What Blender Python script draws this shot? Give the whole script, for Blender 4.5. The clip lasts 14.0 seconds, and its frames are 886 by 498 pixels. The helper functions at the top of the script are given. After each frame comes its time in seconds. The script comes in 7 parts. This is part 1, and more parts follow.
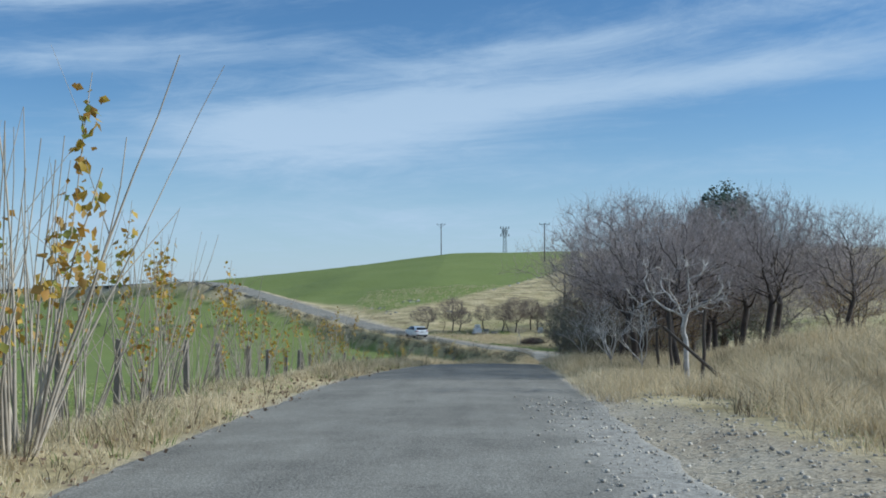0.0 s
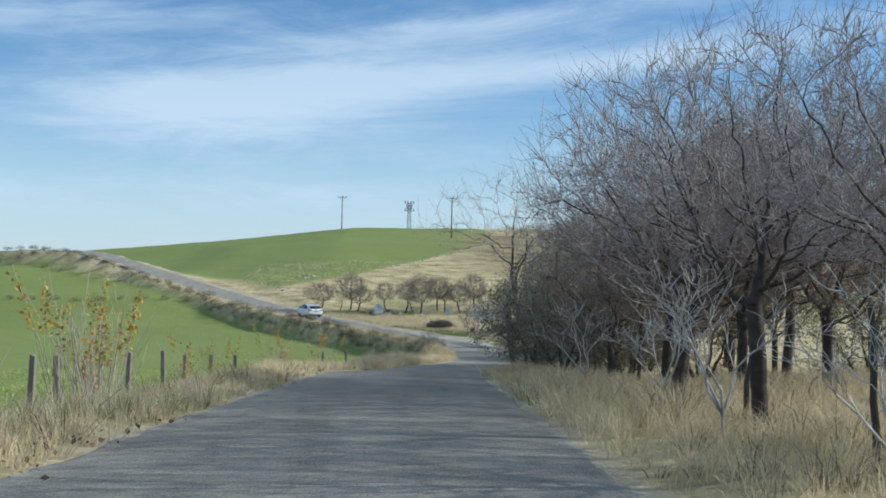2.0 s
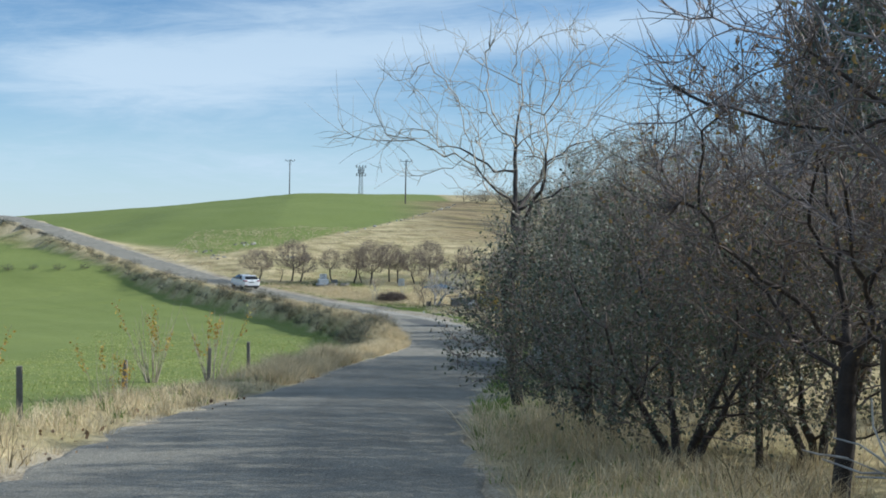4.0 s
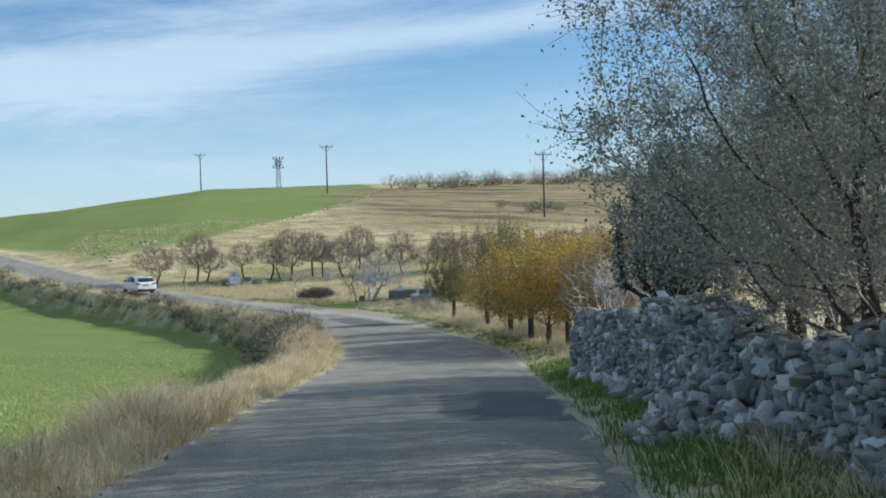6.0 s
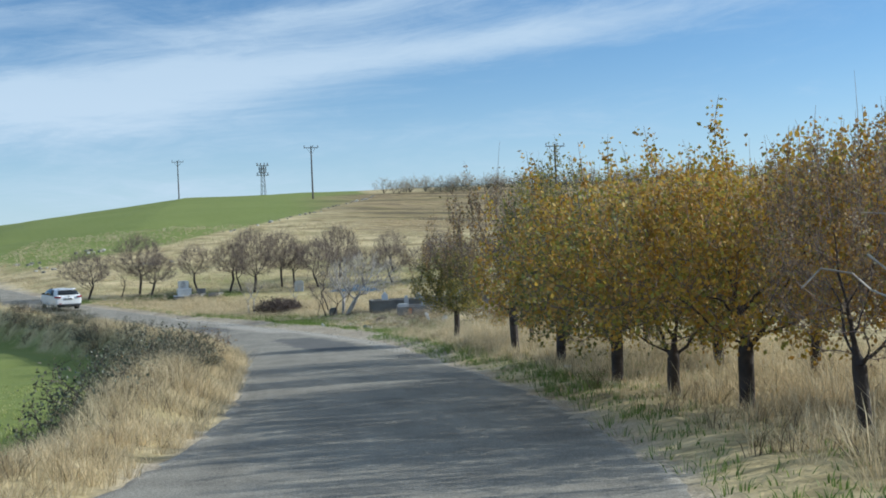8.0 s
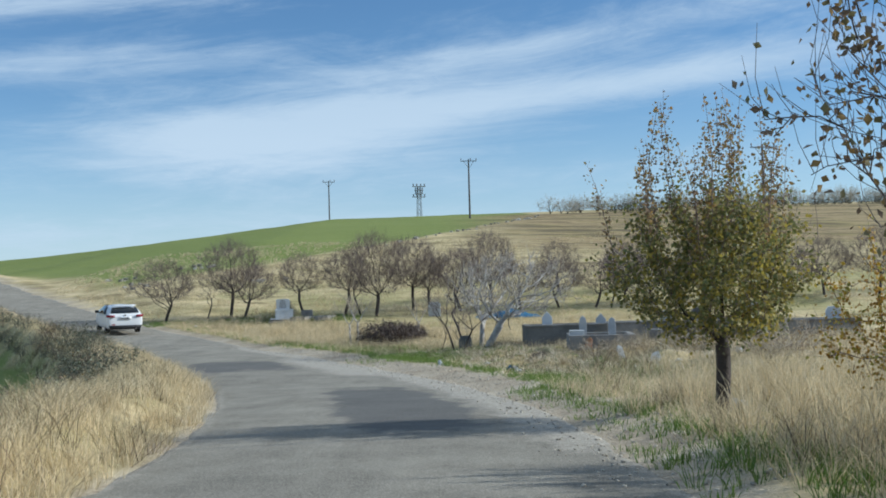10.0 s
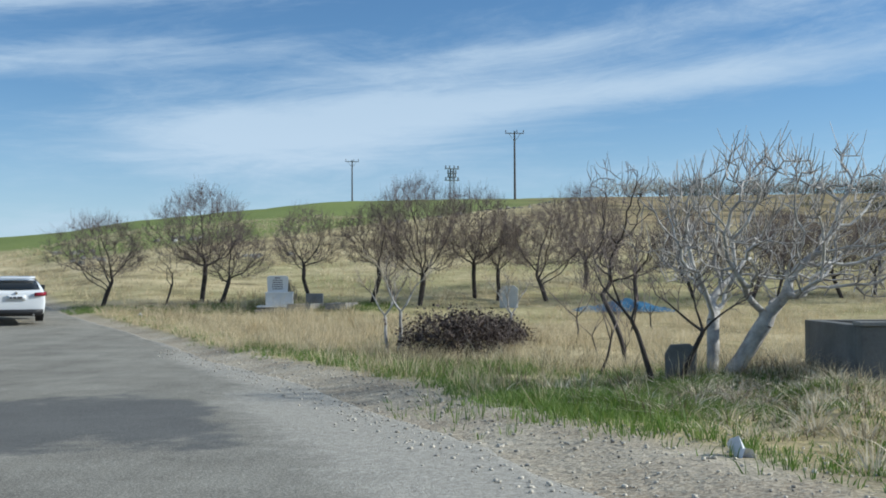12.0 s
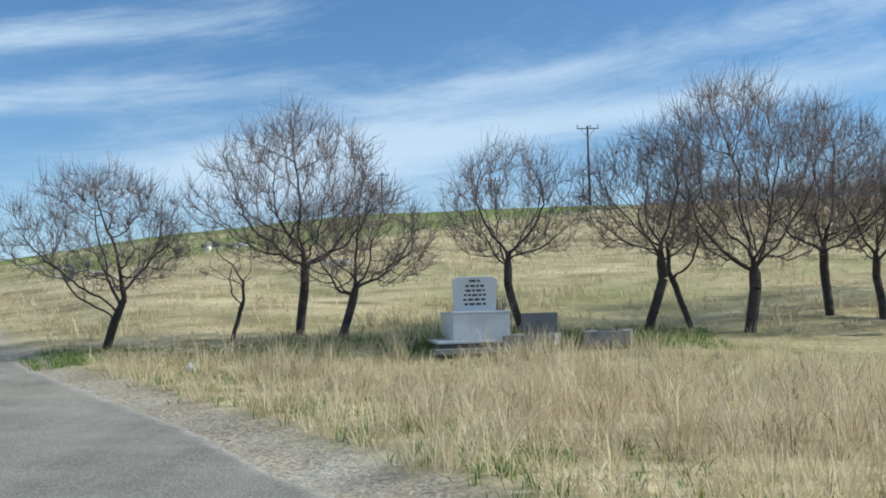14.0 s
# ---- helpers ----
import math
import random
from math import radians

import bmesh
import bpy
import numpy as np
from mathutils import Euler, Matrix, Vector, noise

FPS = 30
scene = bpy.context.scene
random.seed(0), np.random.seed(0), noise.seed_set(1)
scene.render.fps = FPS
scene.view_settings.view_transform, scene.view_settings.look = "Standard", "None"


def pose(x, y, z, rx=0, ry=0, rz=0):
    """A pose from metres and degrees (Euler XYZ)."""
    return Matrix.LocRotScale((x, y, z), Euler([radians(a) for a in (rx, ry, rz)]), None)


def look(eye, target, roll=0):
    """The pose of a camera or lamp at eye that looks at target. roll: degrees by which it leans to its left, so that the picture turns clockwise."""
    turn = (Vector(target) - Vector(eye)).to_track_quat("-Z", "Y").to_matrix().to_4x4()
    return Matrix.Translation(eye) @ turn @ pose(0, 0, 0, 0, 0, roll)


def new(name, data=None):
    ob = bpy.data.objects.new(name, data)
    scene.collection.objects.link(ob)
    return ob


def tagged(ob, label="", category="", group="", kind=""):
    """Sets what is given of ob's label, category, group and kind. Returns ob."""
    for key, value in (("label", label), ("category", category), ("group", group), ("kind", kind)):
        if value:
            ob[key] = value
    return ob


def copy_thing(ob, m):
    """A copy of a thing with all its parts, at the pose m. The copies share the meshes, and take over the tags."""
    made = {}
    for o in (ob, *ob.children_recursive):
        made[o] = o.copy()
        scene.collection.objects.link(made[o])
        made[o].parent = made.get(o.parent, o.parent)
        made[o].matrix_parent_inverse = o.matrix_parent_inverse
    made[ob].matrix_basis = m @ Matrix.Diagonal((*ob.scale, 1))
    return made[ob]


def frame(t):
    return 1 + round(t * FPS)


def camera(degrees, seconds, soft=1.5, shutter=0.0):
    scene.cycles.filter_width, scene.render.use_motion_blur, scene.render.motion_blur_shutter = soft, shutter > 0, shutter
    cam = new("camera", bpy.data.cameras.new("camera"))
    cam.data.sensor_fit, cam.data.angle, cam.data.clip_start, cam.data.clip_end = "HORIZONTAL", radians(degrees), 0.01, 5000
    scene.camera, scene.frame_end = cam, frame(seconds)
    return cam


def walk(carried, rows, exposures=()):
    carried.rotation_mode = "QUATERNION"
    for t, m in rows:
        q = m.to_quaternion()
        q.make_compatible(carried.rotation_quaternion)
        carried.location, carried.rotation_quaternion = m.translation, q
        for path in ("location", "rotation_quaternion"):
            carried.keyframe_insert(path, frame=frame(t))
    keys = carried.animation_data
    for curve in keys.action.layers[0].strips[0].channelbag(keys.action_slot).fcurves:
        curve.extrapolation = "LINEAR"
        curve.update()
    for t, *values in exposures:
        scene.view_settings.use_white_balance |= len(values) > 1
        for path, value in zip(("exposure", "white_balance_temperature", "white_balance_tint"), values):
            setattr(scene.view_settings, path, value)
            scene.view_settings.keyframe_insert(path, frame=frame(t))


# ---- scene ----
cam = camera(42.7, 14.0, soft=1.8)
PATH = [
    (0, (-0.22, -0.00, 1.302), (-0.976, 19.978, 1.823), -0.28),
    (0.5, (-0.32, 3.85, 1.186), (-0.666, 23.844, 1.745), 0.03),
    (1, (-0.40, 7.83, 1.066), (-0.227, 27.823, 1.604), 0.57),
    (1.5, (-0.42, 11.81, 0.970), (0.172, 31.794, 1.341), 0.79),
    (2, (-0.40, 15.90, 0.805), (0.571, 35.877, 0.961), 1.07),
    (2.5, (-0.32, 19.88, 0.601), (1.024, 39.839, 0.514), 0.95),
    (3, (0.00, 23.01, 0.581), (1.585, 42.949, 0.324), 2.07),
    (5.3, (0.97, 42.22, -0.647), (3.426, 62.063, -1.090), -1.31),
    (5.5, (1.07, 44.10, -0.816), (3.736, 63.921, -1.261), -1.41),
    (6, (1.57, 48.90, -1.287), (4.658, 68.654, -1.721), -1.74),
    (6.5, (2.25, 53.76, -1.726), (5.878, 73.421, -2.090), -1.06),
    (7, (3.02, 58.67, -2.091), (6.852, 78.300, -2.177), 0.33),
    (7.2, (3.30, 60.60, -2.225), (7.059, 80.243, -2.422), -0.76),
    (9.3, (6.79, 82.62, -3.963), (8.655, 102.527, -3.662), -1.93),
    (9.5, (6.95, 84.96, -4.096), (8.284, 104.916, -3.716), -2.03),
    (10, (7.11, 90.85, -4.390), (7.331, 110.841, -3.780), -1.57),
    (10.5, (7.08, 96.44, -4.681), (6.610, 116.424, -4.023), -0.81),
    (11, (6.75, 102.03, -4.911), (6.092, 122.004, -4.286), -0.18),
    (11.5, (6.11, 107.84, -5.097), (5.641, 127.828, -4.579), -0.32),
    (12, (5.10, 113.71, -5.306), (4.934, 133.698, -4.716), -0.33),
    (12.5, (3.78, 119.48, -5.455), (4.335, 139.436, -4.271), -0.74),
    (13, (2.21, 124.89, -5.554), (3.176, 144.824, -4.180), -1.56),
    (13.5, (0.33, 130.37, -5.589), (0.451, 150.342, -4.492), -1.59),
    (14, (-1.80, 135.91, -5.627), (-1.961, 155.882, -4.523), -1.68),
]
walk(cam, [(t, look(eye, target, roll)) for t, eye, target, roll in PATH], [(0, -0.25, 5350, 4), (1.5, -0.08, 5450, 4), (2.2, 0.05, 5650, 4), (5.3, 0.06, 5700, 4), (6.0, 0.08, 5700, 4), (6.5, 0.08, 5700, 4), (7.2, 0.02, 5700, 4), (9.5, 0.0, 5700, 4), (11.5, -0.08, 5700, 4), (13, 0.0, 5700, 4), (14, 0.1, 5700, 4)])

# ---- sky and sun ----
SUN_AZIMUTH, SUN_HEIGHT = 86.0, 26.5
world = bpy.data.worlds.new("sky")
scene.world = world
world.use_nodes = True


def sky_nodes():
    tree = world.node_tree
    tree.nodes.clear()
    N, L = tree.nodes.new, tree.links.new

    def math_node(op, a, b=None, c=None):
        n = N("ShaderNodeMath")
        n.operation = op
        for i, v in enumerate((a, b, c)):
            if v is None:
                continue
            if isinstance(v, (int, float)):
                n.inputs[i].default_value = v
            else:
                L(v, n.inputs[i])
        return n.outputs[0]

    out, bg = N("ShaderNodeOutputWorld"), N("ShaderNodeBackground")
    sky = N("ShaderNodeTexSky")
    sky.sky_type, sky.sun_disc = "NISHITA", False
    sky.sun_elevation, sky.sun_rotation = radians(SUN_HEIGHT), radians(SUN_AZIMUTH)
    sky.altitude, sky.air_density, sky.dust_density, sky.ozone_density = 900, 1.0, 0.15, 2.5
    co, sep = N("ShaderNodeTexCoord"), N("ShaderNodeSeparateXYZ")
    L(co.outputs["Generated"], sep.inputs[0])
    x, y, z = sep.outputs
    az = math_node("ARCTAN2", x, y)
    el = math_node("ARCSINE", z)
    # cirrus: streaks that climb to the right, more steeply higher up, in angles
    along = math_node("ADD", az, math_node("MULTIPLY", el, 0.15))
    steep = math_node("MULTIPLY_ADD", math_node("SUBTRACT", el, 0.13), 0.7, 0.055)
    across = math_node("SUBTRACT", el, math_node("MULTIPLY", math_node("MAXIMUM", math_node("MINIMUM", az, 1.0), -1.0), steep))
    streak = N("ShaderNodeCombineXYZ")
    L(math_node("MULTIPLY", along, 3.0), streak.inputs[0])
    L(math_node("MULTIPLY", across, 16.0), streak.inputs[1])
    n1, n2 = N("ShaderNodeTexNoise"), N("ShaderNodeTexNoise")
    for n, scale, detail, rough, dist in ((n1, 1.3, 9, 0.66, 1.4), (n2, 4.5, 9, 0.72, 1.0)):
        L(streak.outputs[0], n.inputs["Vector"])
        n.inputs["Scale"].default_value, n.inputs["Detail"].default_value = scale, detail
        n.inputs["Roughness"].default_value, n.inputs["Distortion"].default_value = rough, dist
    bulk = None
    # centre along and across (radians), half length, half width, weight
    for ca, cc, la, lc, wgt in ((-0.16, 0.135, 0.15, 0.040, 1.25), (-0.04, 0.14, 0.12, 0.03, 0.7), (0.20, 0.155, 0.24, 0.014, 1.1), (0.06, 0.165, 0.16, 0.03, 0.5), (-0.30, 0.222, 0.24, 0.018, 0.9), (-0.34, 0.284, 0.26, 0.018, 1.0),
                                (0.05, 0.190, 0.18, 0.014, 0.65), (0.30, 0.20, 0.22, 0.016, 0.5), (0.7, 0.19, 0.3, 0.03, 0.9), (-0.9, 0.2, 0.3, 0.06, 1.0), (0.1, 0.42, 0.9, 0.06, 0.9), (-0.1, 0.05, 0.40, 0.026, 0.5), (0.2, 0.09, 0.2, 0.012, 0.4)):
        u = math_node("DIVIDE", math_node("SUBTRACT", along, ca), la)
        v = math_node("DIVIDE", math_node("SUBTRACT", across, cc), lc)
        g = math_node("MULTIPLY", math_node("EXPONENT", math_node("MULTIPLY", math_node("ADD", math_node("MULTIPLY", u, u), math_node("MULTIPLY", v, v)), -1.0)), wgt)
        bulk = g if bulk is None else math_node("ADD", bulk, g)
    wisps = math_node("ADD", math_node("MULTIPLY", n1.outputs[0], 0.9), math_node("MULTIPLY", n2.outputs[0], 0.5))
    ramp = N("ShaderNodeMapRange")
    ramp.interpolation_type = "SMOOTHSTEP"
    L(math_node("ADD", math_node("MULTIPLY", bulk, 0.55), math_node("SUBTRACT", wisps, 0.86)), ramp.inputs["Value"])
    ramp.inputs["From Min"].default_value, ramp.inputs["From Max"].default_value = -0.16, 0.70
    # thin haze towards the horizon
    haze = math_node("MULTIPLY", math_node("EXPONENT", math_node("MULTIPLY", math_node("POWER", math_node("DIVIDE", math_node("ABSOLUTE", el), 0.10), 2.0), -1.0)), 0.6)
    # unseen cirrus added overhead, closing to a thin sheet that brightens the shade
    high = N("ShaderNodeMapRange")
    high.interpolation_type = "SMOOTHSTEP"
    L(el, high.inputs["Value"])
    high.inputs["From Min"].default_value, high.inputs["From Max"].default_value = 0.30, 0.85
    fill_veil = math_node("MULTIPLY", high.outputs[0], math_node("MULTIPLY_ADD", n1.outputs[0], 0.75, 0.16))
    mix = N("ShaderNodeMix")
    mix.data_type = "RGBA"
    L(math_node("MINIMUM", math_node("ADD", math_node("ADD", math_node("MULTIPLY", ramp.outputs[0], 0.8), haze), fill_veil), 0.92), mix.inputs["Factor"])
    clear = N("ShaderNodeMix")
    clear.data_type, clear.blend_type = "RGBA", "MULTIPLY"
    clear.inputs["Factor"].default_value = 1.0
    L(sky.outputs[0], clear.inputs["A"])
    clear.inputs["B"].default_value = (0.88, 1.0, 1.08, 1)
    L(clear.outputs["Result"], mix.inputs["A"])
    mix.inputs["B"].default_value = (6.3, 7.1, 7.9, 1)
    L(mix.outputs["Result"], bg.inputs["Color"])
    bg.inputs["Strength"].default_value = 0.10
    L(bg.outputs[0], out.inputs[0])


sky_nodes()
sun = new("sun", bpy.data.lights.new("sun", "SUN"))
sun.data.energy, sun.data.angle, sun.data.color = 4.8, radians(0.6), (1.0, 0.93, 0.82)
_az, _el = radians(SUN_AZIMUTH), radians(SUN_HEIGHT)
sun.matrix_world = look((60 * math.sin(_az), 60 * math.cos(_az), 40), (60 * math.sin(_az) - math.sin(_az) * math.cos(_el), 60 * math.cos(_az) - math.cos(_az) * math.cos(_el), 40 - math.sin(_el)))

# ---- materials ----


def material(name, base, rough=0.8, metal=0.0, vary=0.25, scale=6.0, bump=0.3, second=None, fine=40.0, island=0.0, coords="Object", spec=0.4, palette=None, translucent=0.0, share=0.65):
    """A surface with two scales of colour change (patches and grain) and a fine relief; island: change of tone from piece to piece."""
    m = bpy.data.materials.new(name)
    m.use_nodes = True
    tree = m.node_tree
    N, L = tree.nodes.new, tree.links.new
    bsdf = tree.nodes["Principled BSDF"]
    co = N("ShaderNodeTexCoord")
    patch, grain = N("ShaderNodeTexNoise"), N("ShaderNodeTexNoise")
    for n, s, d in ((patch, scale, 5), (grain, fine, 4)):
        L(co.outputs[coords], n.inputs["Vector"])
        n.inputs["Scale"].default_value, n.inputs["Detail"].default_value, n.inputs["Roughness"].default_value = s, d, 0.6
    ramp = N("ShaderNodeValToRGB")
    low = second or tuple(c * (1 - vary) for c in base)
    ramp.color_ramp.elements[0].position, ramp.color_ramp.elements[1].position = 0.35, 0.66
    ramp.color_ramp.elements[0].color, ramp.color_ramp.elements[1].color = (*low, 1), (*base, 1)
    L(patch.outputs[0], ramp.inputs[0])
    hsv = N("ShaderNodeHueSaturation")
    if palette:
        pick, info2, sum2, wrap = N("ShaderNodeNewGeometry"), N("ShaderNodeObjectInfo"), N("ShaderNodeMath"), N("ShaderNodeMath")
        sum2.operation, wrap.operation = "ADD", "FRACT"
        L(pick.outputs["Random Per Island"], sum2.inputs[0])
        L(info2.outputs["Random"], sum2.inputs[1])
        L(sum2.outputs[0], wrap.inputs[0])
        tones = N("ShaderNodeValToRGB")
        tones.color_ramp.interpolation = "CONSTANT"
        while len(tones.color_ramp.elements) < len(palette):
            tones.color_ramp.elements.new(0.5)
        for k, c in enumerate(palette):
            tones.color_ramp.elements[k].position, tones.color_ramp.elements[k].color = k / len(palette), (*c, 1)
        L(wrap.outputs[0], tones.inputs[0])
        blend = N("ShaderNodeMix")
        blend.data_type = "RGBA"
        blend.inputs["Factor"].default_value = share
        L(ramp.outputs[0], blend.inputs["A"])
        L(tones.outputs[0], blend.inputs["B"])
        L(blend.outputs["Result"], hsv.inputs["Color"])
    else:
        L(ramp.outputs[0], hsv.inputs["Color"])
    val = N("ShaderNodeMath")
    val.operation = "MULTIPLY_ADD"
    L(grain.outputs[0], val.inputs[0])
    val.inputs[1].default_value, val.inputs[2].default_value = vary * 1.6, 1 - vary * 0.8
    last = val.outputs[0]
    if island:
        geo, info = N("ShaderNodeNewGeometry"), N("ShaderNodeObjectInfo")
        both = N("ShaderNodeMath")
        both.operation = "ADD"
        L(geo.outputs["Random Per Island"], both.inputs[0])
        L(info.outputs["Random"], both.inputs[1])
        frac = N("ShaderNodeMath")
        frac.operation = "FRACT"
        L(both.outputs[0], frac.inputs[0])
        tone = N("ShaderNodeMath")
        tone.operation = "MULTIPLY_ADD"
        L(frac.outputs[0], tone.inputs[0])
        tone.inputs[1].default_value, tone.inputs[2].default_value = island * 2, 1 - island
        mul = N("ShaderNodeMath")
        mul.operation = "MULTIPLY"
        L(last, mul.inputs[0])
        L(tone.outputs[0], mul.inputs[1])
        last = mul.outputs[0]
    L(last, hsv.inputs["Value"])
    L(hsv.outputs[0], bsdf.inputs["Base Color"])
    bsdf.inputs["Roughness"].default_value, bsdf.inputs["Metallic"].default_value = rough, metal
    bsdf.inputs["Specular IOR Level"].default_value = spec
    if bump:
        b = N("ShaderNodeBump")
        b.inputs["Strength"].default_value, b.inputs["Distance"].default_value = bump, 0.02
        L(grain.outputs[0], b.inputs["Height"])
        L(b.outputs[0], bsdf.inputs["Normal"])
    if translucent:
        add, tr = N("ShaderNodeMixShader"), N("ShaderNodeBsdfTranslucent")
        L(hsv.outputs[0], tr.inputs["Color"])
        add.inputs[0].default_value = translucent
        L(bsdf.outputs[0], add.inputs[1])
        L(tr.outputs[0], add.inputs[2])
        L(add.outputs[0], tree.nodes["Material Output"].inputs[0])
    return m


